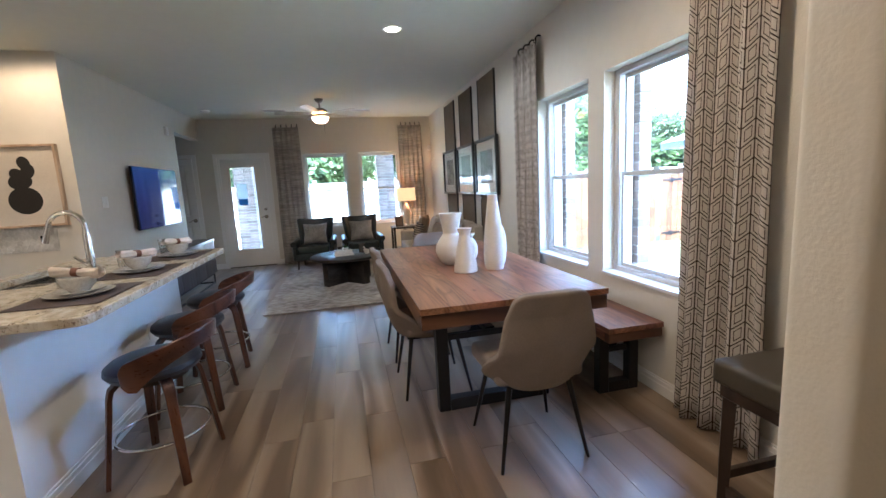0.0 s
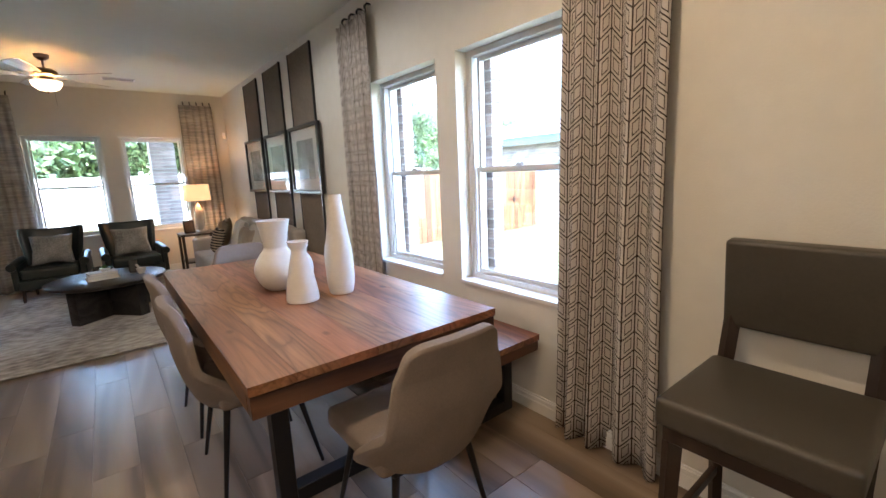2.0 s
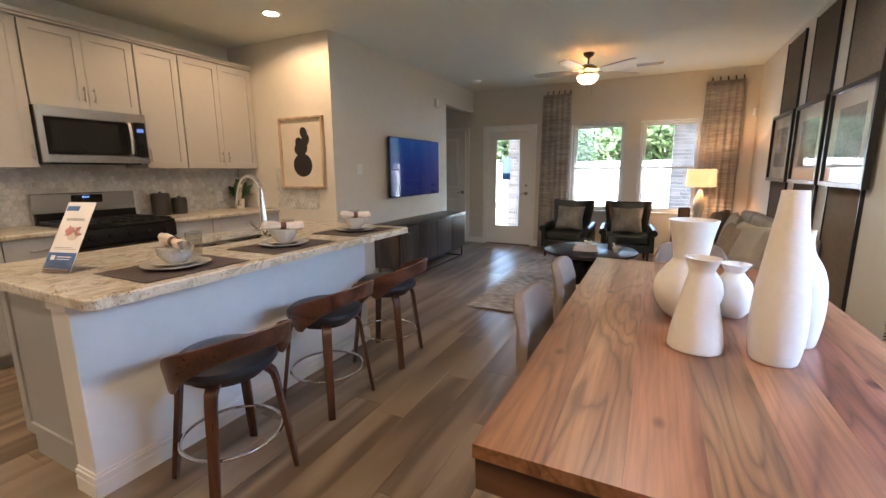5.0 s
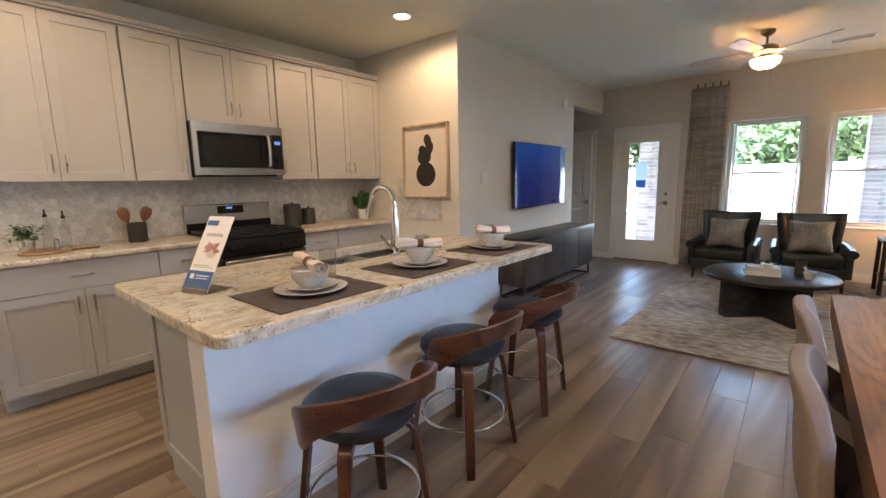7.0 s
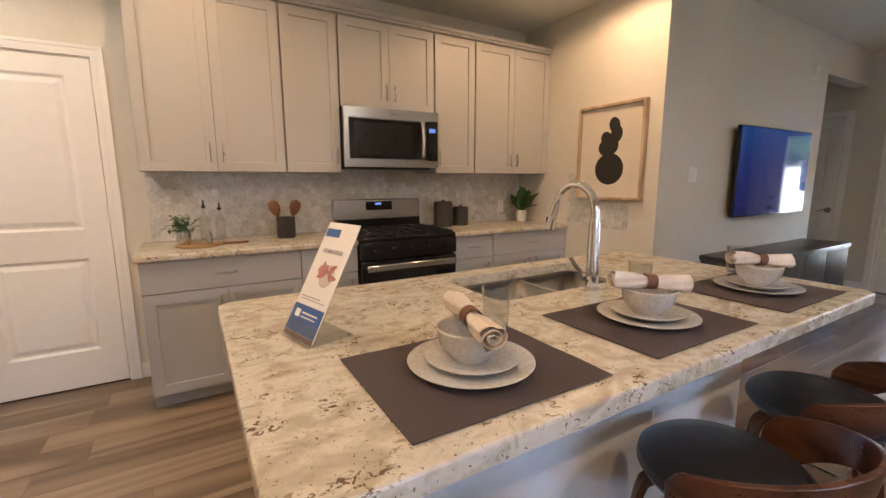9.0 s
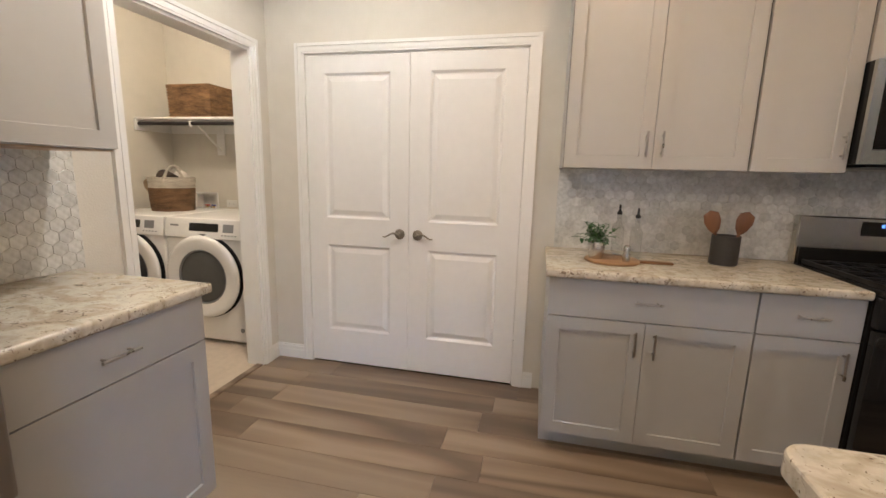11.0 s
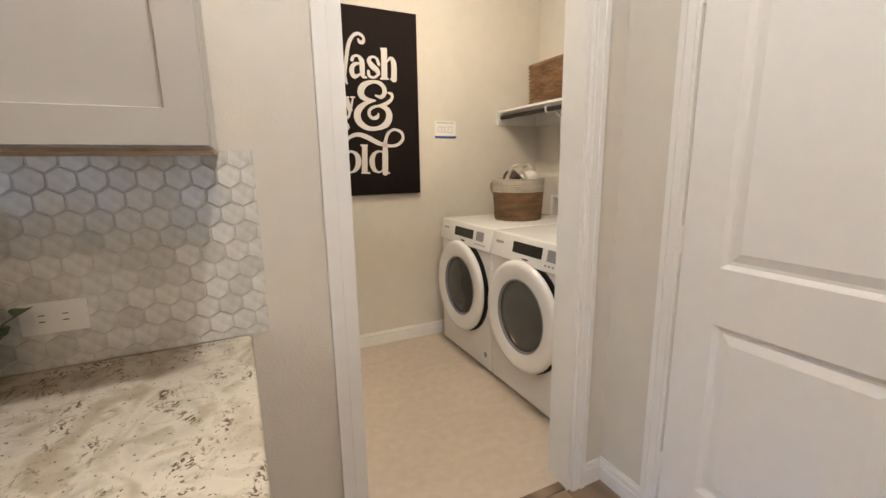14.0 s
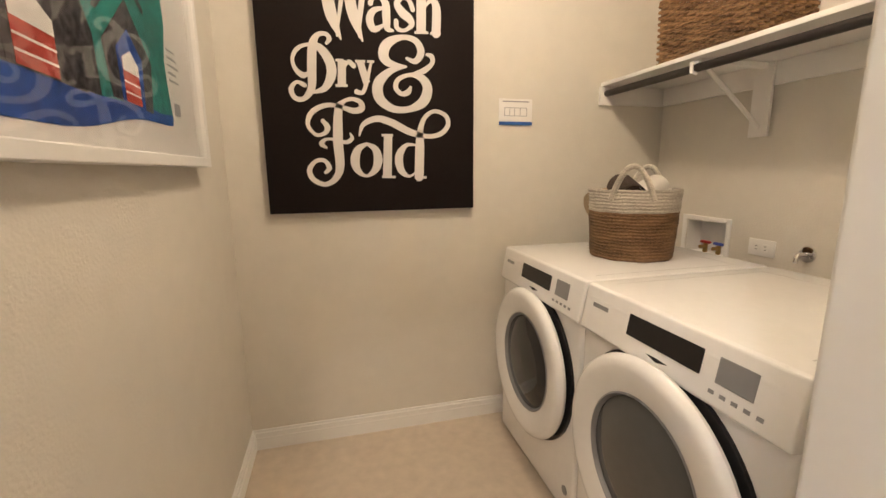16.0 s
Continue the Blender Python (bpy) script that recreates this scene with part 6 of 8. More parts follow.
def outlet(m, double=False, label="white wall outlet plate"):
    th = thing("wall_outlet", label, "outlet", m)
    w = 0.118 if double else 0.07
    part("plate", box(0, -w / 2, -0.058, 0.005, w / 2, 0.058, 0.002), M_WHITE, th)
    for c in ((-0.023, 0.023) if double else (0,)):
        for z in (-0.02, 0.02):
            s = part("socket", box(0.005, c - 0.017, z - 0.014, 0.0065, c + 0.017, z + 0.014, 0.0006, 1), M_WHITE, th)
            part("slots", boxes((0.0066, c - 0.008, z - 0.004, 0.0071, c - 0.006, z + 0.006), (0.0066, c + 0.006, z - 0.004, 0.0071, c + 0.008, z + 0.006)), M_BLACK, s)


outlet(pose(XK + 0.0062, 4.95, 1.06))

# framed art on the end wall
M_OAK = wood("light_oak_frame", (0.38, 0.27, 0.18), (0.50, 0.37, 0.26), (0.60, 0.46, 0.33), along="z", rough=0.5)
M_PAPER = mat("cream_paper", (0.66, 0.60, 0.52), 0.9, var=0.05, scale=20)
M_INK = mat("black_ink", (0.02, 0.018, 0.017), 0.8, var=0.2, scale=20)
fa = thing("framed_art", "oak-framed print of stacked black rounded shapes", "picture", pose(-2.917, YA - 0.001, 1.53, 0, 0, 180))
aw, ah = 0.31, 0.375
part("frame", boxes((-aw, 0, -ah, -aw + 0.022, 0.045, ah), (aw - 0.022, 0, -ah, aw, 0.045, ah), (-aw + 0.022, 0, -ah, aw - 0.022, 0.045, -ah + 0.022), (-aw + 0.022, 0, ah - 0.022, aw - 0.022, 0.045, ah), bevel=0.002), M_OAK, fa)
part("paper", boxes((-aw + 0.022, 0.0, -ah + 0.022, aw - 0.022, 0.02, ah - 0.022)), M_PAPER, fa)
for k, (cx, cz, rx, rz, rot) in enumerate(((0.0, -0.13, 0.135, 0.125, 0), (0.015, 0.045, 0.095, 0.075, 10), (-0.055, 0.135, 0.055, 0.07, -18), (0.04, 0.115, 0.05, 0.05, 0), (-0.035, 0.21, 0.05, 0.062, 20))):
    part("black_shape", lathe([(1.0, 0.0), (0.0, 0.02)], 28, m=pose(cx, 0.0205 + 0.0003 * k, cz, 0, rot, 0) @ Matrix.Diagonal((rx, 0.05, rz, 1)) @ pose(0, 0, 0, -90), cap=False), M_INK, fa, smooth=False)

# ---- coffee counter and refrigerator by the laundry ----
CX0, CX1 = -2.66, -2.012
mc = pose(CX1, YC, 0, 0, 0, 90)
wc = CX1 - CX0
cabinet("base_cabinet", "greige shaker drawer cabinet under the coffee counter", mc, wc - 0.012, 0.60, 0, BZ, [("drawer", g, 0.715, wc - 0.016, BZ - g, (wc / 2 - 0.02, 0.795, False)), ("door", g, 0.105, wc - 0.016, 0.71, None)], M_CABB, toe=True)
cabinet("wall_cabinet", "greige shaker wall cabinet over the coffee counter", mc, wc - 0.012, 0.30, 1.38, 2.44, [("door", g, 1.383, wc - 0.016, 2.43, (0.04, 1.50, True))], M_CAB)
tagged(link("trim_cabinet_underside", boxes((CX0 + 0.014, YC + 0.004, 1.374, CX1 - 0.004, YC + 0.296, 1.3795)), M_OAK), "bare wood cabinet underside", "trim", kind="structure")
slab("countertop", "speckled cream granite coffee counter", [(CX0 - 0.018, YC + 0.001, BZ, CX1, YC + 0.642, 0.918)])
spl = thing("splashback", "pale marble hexagon tile splashback over coffee counter", "splashback", pose(CX1, YC, 0, 0, 0, 90), kind="structure")
part("grout", boxes((0, 0, 0.918, 0.003, 0.71, 1.385)), M_GROUT, spl)
outlet(pose(-2.298, YC + 0.0065, 1.034, 0, 0, 90) @ pose(0, 0, 0, 90, 0, 0))
sage = potted("potted_plant", "leafy sage-green plant in a two-tone white pot", pose(-2.165, 0.35, 0.918), [(0.0, 0), (0.044, 0), (0.055, 0.012), (0.058, 0.04), (0.055, 0.072), (0.052, 0.078)], 76, 0.160, 0.018, M_PLANTS, 11, low=0.5, leaf_len=0.055)
part("pot_band", lathe([(0.0586, 0.042), (0.0572, 0.058), (0.0556, 0.072), (0.0525, 0.0788)], 32, cap=False), mat("tan_pot_glaze", (0.50, 0.42, 0.34), 0.5, var=0.06, scale=30), sage)
fr_ = thing("refrigerator", "dark stainless refrigerator beside the coffee counter", "refrigerator", pose(-2.0, YC + 0.03, 0))
M_DKSTEEL = mat("dark_stainless", (0.27, 0.255, 0.24), 0.34, 0.9, var=0.06, scale=6, stretch=(1, 1, 0.05))
part("case", box(0, 0, 0.02, 0.91, 0.62, 1.77, 0.006), M_DKSTEEL, fr_)
for x0, x1, z0, z1 in ((0.002, 0.453, 0.62, 1.77), (0.457, 0.908, 0.62, 1.77), (0.002, 0.908, 0.06, 0.612)):
    dr_ = part("door", box(x0, 0.63, z0, x1, 0.70, z1, 0.012, 3), M_DKSTEEL, fr_)
    if z1 > 1:
        hx = x1 - 0.05 if x0 < 0.1 else x0 + 0.05
        part("handle", tube([(hx, 0.70, 0.75), (hx, 0.745, 0.77), (hx, 0.745, 1.5), (hx, 0.70, 1.52)], 0.011, 10), M_STEEL, dr_)
    else:
        part("handle", tube([(0.1, 0.70, 0.54), (0.12, 0.745, 0.54), (0.79, 0.745, 0.54), (0.81, 0.70, 0.54)], 0.011, 10), M_STEEL, dr_)

# ---- living area ----
def rug_material():
    m = mat("distressed_rug", (0.27, 0.235, 0.21), 0.95, var=0.4, scale=4.0, second=(0.60, 0.56, 0.51), bump=0.6, bump_scale=160, stretch=(0.75, 1.35, 1))
    return m


rug = thing("rug", "distressed beige and grey area rug", "rug", pose(0.10, 6.92, 0))


def rug_top(u, v):
    x, y = (u - 0.5) * 2.3, (v - 0.5) * 3.05
    return (x + 0.006 * math.sin(v * 23), y + 0.006 * math.sin(u * 19), 0.009 + 0.0012 * math.sin(9 * u) * math.sin(11 * v))


part("carpet", sheet(rug_top, 30, 40, thick=0.008), rug_material(), rug)

# coffee table
M_DARKWOOD = wood("black_stained_wood", (0.010, 0.009, 0.009), (0.020, 0.017, 0.016), (0.032, 0.028, 0.026), along="y", rough=0.28, ring=9)
ct = thing("coffee_table", "round black-stained wood coffee table on crossed slabs", "coffee table", pose(-0.09, 6.80, 0.0))
part("tabletop", lathe([(0.0, 0.375), (0.49, 0.375), (0.512, 0.385), (0.515, 0.41), (0.505, 0.418), (0.0, 0.42)], 64), M_DARKWOOD, ct)
for a in (40, 130):
    part("slab_leg", box(-0.40, -0.055, 0.012, 0.40, 0.055, 0.375 - (0.001 if a > 100 else 0), 0.006, m=pose(0, 0, 0, 0, 0, a)), M_DARKWOOD, ct)
M_BOOKW = mat("pale_book_cover", (0.52, 0.49, 0.45), 0.6, var=0.05)
M_PAGES = mat("book_pages", (0.66, 0.62, 0.54), 0.9, var=0.05, scale=40, stretch=(1, 1, 20))
for k, (w, d, h, r) in enumerate(((0.27, 0.20, 0.028, 8), (0.25, 0.185, 0.024, 4), (0.24, 0.17, 0.022, 12))):
    bk = thing("book", "pale hardback book in a stack on the coffee table", "book", pose(-0.13, 6.72, 0.42 + (0, 0.0285, 0.053)[k], 0, 0, r), group="stacked books")
    part("cover", boxes((-w / 2, -d / 2, 0, w / 2, d / 2, 0.003), (-w / 2, -d / 2, h - 0.003, w / 2, d / 2, h), (-w / 2, -d / 2, 0.003, -w / 2 + 0.004, d / 2, h - 0.003)), M_BOOKW, bk)
    part("pages", boxes((-w / 2 + 0.004, -d / 2 + 0.004, 0.003, w / 2 - 0.005, d / 2 - 0.004, h - 0.003)), M_PAGES, bk)
potted("potted_succulent", "small green succulent in a low white bowl", pose(-0.10, 6.70, 0.4955), [(0.0, 0), (0.03, 0), (0.042, 0.012), (0.048, 0.03), (0.048, 0.034)], 16, 0.075, 0.013, M_PLANTG, 21, low=0.3, stems=False)
M_CANDLE = mat("smoke_glass_candle", (0.07, 0.065, 0.06), 0.25, var=0.1)
for x, y, r, h in ((-0.17, 6.93, 0.04, 0.095), (0.14, 6.86, 0.043, 0.125)):
    cd = thing("candle_jar", "smoky grey glass candle jar", "candle", pose(x, y, 0.42), group="candle jars")
    part("jar", lathe([(0, 0), (r - 0.004, 0), (r, 0.004), (r, h), (r - 0.004, h), (r - 0.005, 0.07), (0, 0.068)], 28), M_CANDLE, cd)
    part("wax", lathe([(r - 0.0055, 0.0715), (0.0, 0.072)], 20, cap=False), M_CERAMIC, cd)
mo = thing("mortar", "small white ceramic mortar with a pestle", "mortar", pose(0.20, 6.70, 0.42))
part("bowl", lathe([(0, 0), (0.028, 0), (0.03, 0.008), (0.046, 0.05), (0.048, 0.06), (0.043, 0.06), (0.03, 0.02), (0, 0.016)], 28), M_CERAMIC, mo)
part("pestle", tube([(0.0, 0.0, 0.03), (-0.03, 0.02, 0.085), (-0.038, 0.025, 0.10)], 0.009, 10, taper=0.012), M_CERAMIC, mo)

# armchairs
M_GREENL = mat("black_green_leather", (0.014, 0.020, 0.019), 0.30, var=0.15, scale=20, bump=0.12, bump_scale=200)
M_PILLOW = mat("silver_sequin_pillow", (0.16, 0.155, 0.15), 0.6, var=0.35, scale=18, second=(0.34, 0.33, 0.31), bump=0.5, bump_scale=260)


def pillow_mesh(w, h, t, pinch=0.12):
    bm = bmesh.new()
    n = 16
    for s in (-1, 1):
        grid = []
        for i in range(n + 1):
            row = []
            for j in range(n + 1):
                u, v = i / n * 2 - 1, j / n * 2 - 1
                e = (1 - u ** 4) * (1 - v ** 4)
                x = u * w / 2 * (1 - pinch * (1 - abs(v)) * abs(u) ** 3 * 1.0)
                z = v * h / 2 * (1 - pinch * (1 - abs(u)) * abs(v) ** 3 * 1.0)
                row.append(bm.verts.new((x, s * t / 2 * max(e, 0) ** 0.45 + 0.004 * math.sin(7 * u + 3 * v), z)))
            grid.append(row)
        for i in range(n):
            for j in range(n):
                bm.faces.new((grid[i][j], grid[i + 1][j], grid[i + 1][j + 1], grid[i][j + 1]))
    bmesh.ops.remove_doubles(bm, verts=bm.verts, dist=0.005)
    return bm


def armchair(m):
    """Wing-backed club chair, facing -y."""
    th = thing("armchair", "black leather armchair with a flared wing back", "armchair", m, group="armchairs below the windows")
    part("seat_cushion", box(-0.27, -0.30, 0.285, 0.27, 0.20, 0.42, 0.04, 4), M_GREENL, th)
    part("seat_base", box(-0.30, -0.29, 0.165, 0.30, 0.27, 0.285, 0.02, 3), M_GREENL, th)

    def back(u, v):
        s = u * 2 - 1
        w = 0.27 + 0.075 * v
        z = 0.29 + 0.58 * v - 0.02 * (1 - s * s) * v
        y = 0.22 + 0.10 * v - 0.15 * abs(s) ** 3 * (1 - 0.25 * v)
        return (s * w, y, z)

    o = part("backrest", sheet(back, 20, 14, thick=0.075), M_GREENL, th)
    b = o.modifiers.new("soft", "SUBSURF")
    b.levels = b.render_levels = 1
    for s in (-1, 1):
        def arm(u, v):
            a = v * 2 * math.pi
            y = 0.20 - 0.47 * u
            cx = s * (0.315 + 0.02 * u)
            cz = 0.50 - 0.05 * u ** 2
            return (cx + 0.048 * math.cos(a), y, cz + 0.04 * math.sin(a))

        part("arm_roll", sheet(arm, 12, 16), M_GREENL, th)
        part("arm_panel", box(s * 0.315 - 0.035, -0.27, 0.17, s * 0.315 + 0.035, 0.22, 0.47, 0.02, 3), M_GREENL, th)
        part("arm_front", lathe([(0.05, 0), (0.046, 0.012), (0, 0.014)], 20, m=pose(s * 0.335, -0.265, 0.452, 90)), M_GREENL, th)
        part("front_leg", tube([(s * 0.27, -0.25, 0.17), (s * 0.28, -0.265, 0.0)], 0.022, 8, taper=0.013), M_ESP, th)
        part("back_leg", tube([(s * 0.26, 0.22, 0.17), (s * 0.27, 0.28, 0.0)], 0.02, 8, taper=0.013), M_ESP, th)
    return th


ac0 = armchair(pose(-0.615, 8.40, 0, 0, 0, -6))
copy_thing(ac0, pose(0.215, 8.40, 0, 0, 0, 5))


def cushion(label, m, w, h, t, material, group=""):
    th = thing("throw_pillow", label, "pillow", m, group=group)
    part("cover", pillow_mesh(w, h, t), material, th)
    return th


cushion("silvery grey patterned throw pillow on the armchair", pose(-0.60, 8.36, 0.605, -18, 0, -6), 0.42, 0.38, 0.15, M_PILLOW, "armchair pillows")
cushion("silvery grey patterned throw pillow on the armchair", pose(0.21, 8.36, 0.605, -18, 0, 5), 0.42, 0.38, 0.15, M_PILLOW, "armchair pillows")

# sofa along the window wall
M_CREAM = mat("cream_sofa_fabric", (0.42, 0.37, 0.31), 0.95, var=0.08, scale=30, bump=0.4, bump_scale=400)
M_TAN = mat("tan_pillow_fabric", (0.26, 0.20, 0.14), 0.95, var=0.2, scale=30, bump=0.4, bump_scale=300)
sofa = thing("sofa", "cream upholstered sofa under the framed pictures", "sofa", pose(1.29, 6.85, 0, 0, 0, 0))
part("base", box(-0.42, -1.08, 0.11, 0.40, 1.08, 0.27, 0.02, 3), M_CREAM, sofa)
for k in range(3):
    part("seat_cushion", box(-0.44, -0.90 + k * 0.602, 0.27, 0.20, -0.90 + k * 0.602 + 0.598, 0.44, 0.045, 4), M_CREAM, sofa)
    bmx = box(-0.09, -0.295, -0.22, 0.09, 0.295, 0.22, 0.06, 4, m=pose(0.24, -0.60 + k * 0.602, 0.63, 0, 10, 0))
    part("back_cushion", bmx, M_CREAM, sofa)
part("back", box(0.26, -1.06, 0.27, 0.41, 1.06, 0.80, 0.04, 4), M_CREAM, sofa)
for s in (-1, 1):
    part("arm", box(-0.42, s * 1.0 - 0.09, 0.11, 0.40, s * 1.0 + 0.09, 0.60, 0.045, 4), M_CREAM, sofa)
    for x in (-0.36, 0.34):
        part("leg", tube([(x, s * 1.02, 0.12), (x, s * 1.03, 0.0)], 0.022, 8, taper=0.016), M_ESP, sofa)


def striped(name):
    m = bpy.data.materials.new(name)
    m.use_nodes = True
    n, l = m.node_tree.nodes, m.node_tree.links
    tc, wv, rp = n.new("ShaderNodeTexCoord"), n.new("ShaderNodeTexWave"), n.new("ShaderNodeValToRGB")
    wv.bands_direction = "Z"
    wv.inputs["Scale"].default_value, wv.inputs["Distortion"].default_value = 9, 0.6
    rp.color_ramp.elements[0].color, rp.color_ramp.elements[1].color = (0.03, 0.026, 0.024, 1), (0.40, 0.33, 0.25, 1)
    rp.color_ramp.elements[0].position, rp.color_ramp.elements[1].position = 0.45, 0.55
    l.new(tc.outputs["Object"], wv.inputs["Vector"]), l.new(wv.outputs[0], rp.inputs[0]), l.new(rp.outputs[0], n["Principled BSDF"].inputs["Base Color"])
    n["Principled BSDF"].inputs["Roughness"].default_value = 0.95
    return m


M_STRIPE = striped("black_tan_stripe")
for y, x, rz, mt_, sz, lb in ((7.62, 1.22, 68, M_TAN, 0.46, "plain tan throw pillow on the sofa"), (7.40, 1.10, 78, M_STRIPE, 0.36, "black and tan striped throw pillow"), (7.0, 1.28, 84, M_CREAM, 0.48, "cream throw pillow on the sofa"), (6.25, 1.2, 100, M_TAN, 0.44, "plain tan throw pillow on the sofa"), (6.02, 1.28, 108, M_CREAM, 0.48, "cream throw pillow on the sofa")):
    cushion(lb, pose(x, y, 0.44 + sz * 0.45, 16, 0, rz), sz, sz * 0.92, 0.15, mt_)

# side table, lamp, frame
sd = thing("side_table", "black square side table with an open shelf", "side table", pose(1.03, 8.52, 0))
part("top", box(-0.24, -0.24, 0.585, 0.24, 0.24, 0.615, 0.004), M_DARKWOOD, sd)
part("shelf", box(-0.21, -0.21, 0.18, 0.21, 0.21, 0.20, 0.003), M_DARKWOOD, sd)
for sx in (-1, 1):
    for sy in (-1, 1):
        part("leg", boxes((sx * 0.215 - 0.018, sy * 0.215 - 0.018, 0, sx * 0.215 + 0.018, sy * 0.215 + 0.018, 0.585), bevel=0.003), M_DARKWOOD, sd)
lp = thing("table_lamp", "lit table lamp with a linen drum shade", "lamp", pose(1.10, 8.55, 0.615))
part("lamp_base", lathe([(0.0, 0), (0.055, 0), (0.06, 0.01), (0.035, 0.03), (0.055, 0.12), (0.07, 0.22), (0.062, 0.31), (0.03, 0.40), (0.014, 0.43), (0.0, 0.43)], 32), mat("cream_glazed_lamp", (0.55, 0.50, 0.42), 0.25, var=0.06), lp)
part("stem", tube([(0, 0, 0.43), (0, 0, 0.60)], 0.005, 8), M_NICKEL, lp)
M_SHADE = emit("lit_linen_shade", (1.0, 0.55, 0.26), 0.10)
o = part("shade", lathe([(0.185, 0.475), (0.175, 0.715)], 40, cap=False), M_SHADE, lp)
o.modifiers.new("cloth", "SOLIDIFY").thickness = 0.003
bulb(1.10, 8.55, 1.20, 2.0, 0.04)
pf = thing("photo_frame", "small dark photo frame on the side table", "photo frame", pose(0.93, 8.44, 0.618, 0, 0, 12))
part("frame", box(-0.075, -0.008, 0.0, 0.075, 0.008, 0.19, 0.003, m=pose(0, 0, 0, -10)), M_ESP, pf)
part("photo", box(-0.055, -0.0095, 0.02, 0.055, -0.0085, 0.17, m=pose(0, 0, 0, -10)), mat("sepia_photo", (0.12, 0.08, 0.055), 0.4, var=0.4, scale=30), pf)

# media console and television
M_CONS = wood("dark_oak_console", (0.022, 0.015, 0.011), (0.040, 0.028, 0.021), (0.060, 0.043, 0.033), along="z", rough=0.35, ring=10)
cs = thing("media_console", "dark wood media console on a black steel frame", "console", pose(-2.31, 6.84, 0))
part("carcass", box(-0.18, -0.96, 0.16, 0.165, 0.96, 0.66, 0.003), M_CONS, cs)
part("top", box(-0.185, -0.975, 0.66, 0.205, 0.975, 0.70, 0.004), M_DARKWOOD, cs)
for k in range(4):
    y0 = -0.955 + k * 0.478

    def front(u, v, y0=y0, k=k):
        bow = 0.012 * math.sin(math.pi * (u if k % 2 else 1 - u) * 0.5)
        return (0.172 + bow, y0 + 0.003 + 0.472 * u, 0.17 + 0.485 * v)

    part("door", sheet(front, 12, 1, thick=0.012), M_CONS, cs)
part("steel_base", boxes((-0.15, -0.90, 0, -0.13, 0.90, 0.02), (0.15, -0.90, 0, 0.17, 0.90, 0.02), (-0.15, -0.90, 0.14, -0.13, 0.90, 0.16), (0.15, -0.90, 0.14, 0.17, 0.90, 0.16), (-0.15, -0.92, 0, -0.13, -0.90, 0.16), (0.15, -0.92, 0, 0.17, -0.90, 0.16), (-0.15, 0.90, 0, -0.13, 0.92, 0.16), (0.15, 0.90, 0, 0.17, 0.92, 0.16), (-0.13, -0.92, 0, 0.15, -0.90, 0.02), (-0.13, 0.90, 0, 0.15, 0.92, 0.02), bevel=0.002), M_BLACKMETAL, cs)


def tv_screen():
    m = bpy.data.materials.new("blue_tv_picture")
    m.use_nodes = True
    n, l = m.node_tree.nodes, m.node_tree.links
    b = n["Principled BSDF"]
    b.inputs["Base Color"].default_value, b.inputs["Roughness"].default_value = (0.01, 0.01, 0.012, 1), 0.06
    tc, sp, rp = n.new("ShaderNodeTexCoord"), n.new("ShaderNodeSeparateXYZ"), n.new("ShaderNodeValToRGB")
    l.new(tc.outputs["Object"], sp.inputs[0])
    mr = n.new("ShaderNodeMapRange")
    mr.inputs["From Min"].default_value, mr.inputs["From Max"].default_value = -0.37, 0.37
    l.new(sp.outputs[2], mr.inputs["Value"]), l.new(mr.outputs[0], rp.inputs[0])
    e = rp.color_ramp.elements
    e[0].color, e[1].color = (0.008, 0.02, 0.16, 1), (0.02, 0.11, 0.42, 1)
    e.new(0.5).color = (0.012, 0.04, 0.26, 1)
    l.new(rp.outputs[0], b.inputs["Emission Color"])
    b.inputs["Emission Strength"].default_value = 0.03
    return m


tv = thing("television", "wall-mounted flat television showing a blue screen", "television", pose(-2.42, 6.835, 1.375))
part("screen_frame", box(-0.03, -0.665, -0.377, 0.0, 0.665, 0.377, 0.004), M_BLACK, tv)
part("screen", boxes((0.0, -0.657, -0.366, 0.0025, 0.657, 0.369)), tv_screen(), tv)
part("wall_mount", boxes((-0.078, -0.25, -0.2, -0.03, 0.25, 0.2)), M_BLACKMETAL, tv)
# switch, thermostat-like box, smoke alarm
sw = thing("light_switch", "white double light switch plate", "switch", pose(XT, 5.66, 1.35))
part("plate", box(0, -0.058, -0.058, 0.005, 0.058, 0.058, 0.002), M_WHITE, sw)
for c in (-0.023, 0.023):
    part("rocker", box(0.005, c - 0.016, -0.033, 0.009, c + 0.016, 0.033, 0.002), M_WHITE, sw)
bx = thing("wall_sensor", "small white sensor box high on the wall", "sensor", pose(XT, 7.58, 2.33))
part("case", box(0, -0.05, -0.06, 0.035, 0.05, 0.06, 0.008), M_WHITE, bx)
bx2 = thing("wall_sensor", "small white corner motion sensor", "sensor", pose(XW - 0.02, YB - 0.02, 2.10, 0, 0, 45))
part("case", box(-0.045, -0.025, -0.05, 0.0, 0.025, 0.05, 0.008), M_WHITE, bx2)
sm_ = thing("smoke_alarm", "round white ceiling smoke alarm", "smoke alarm", pose(-2.1, 8.2, H))
part("case", lathe([(0.07, -0.001), (0.07, -0.02), (0.05, -0.036), (0.0, -0.038)], 28), M_WHITE, sm_)

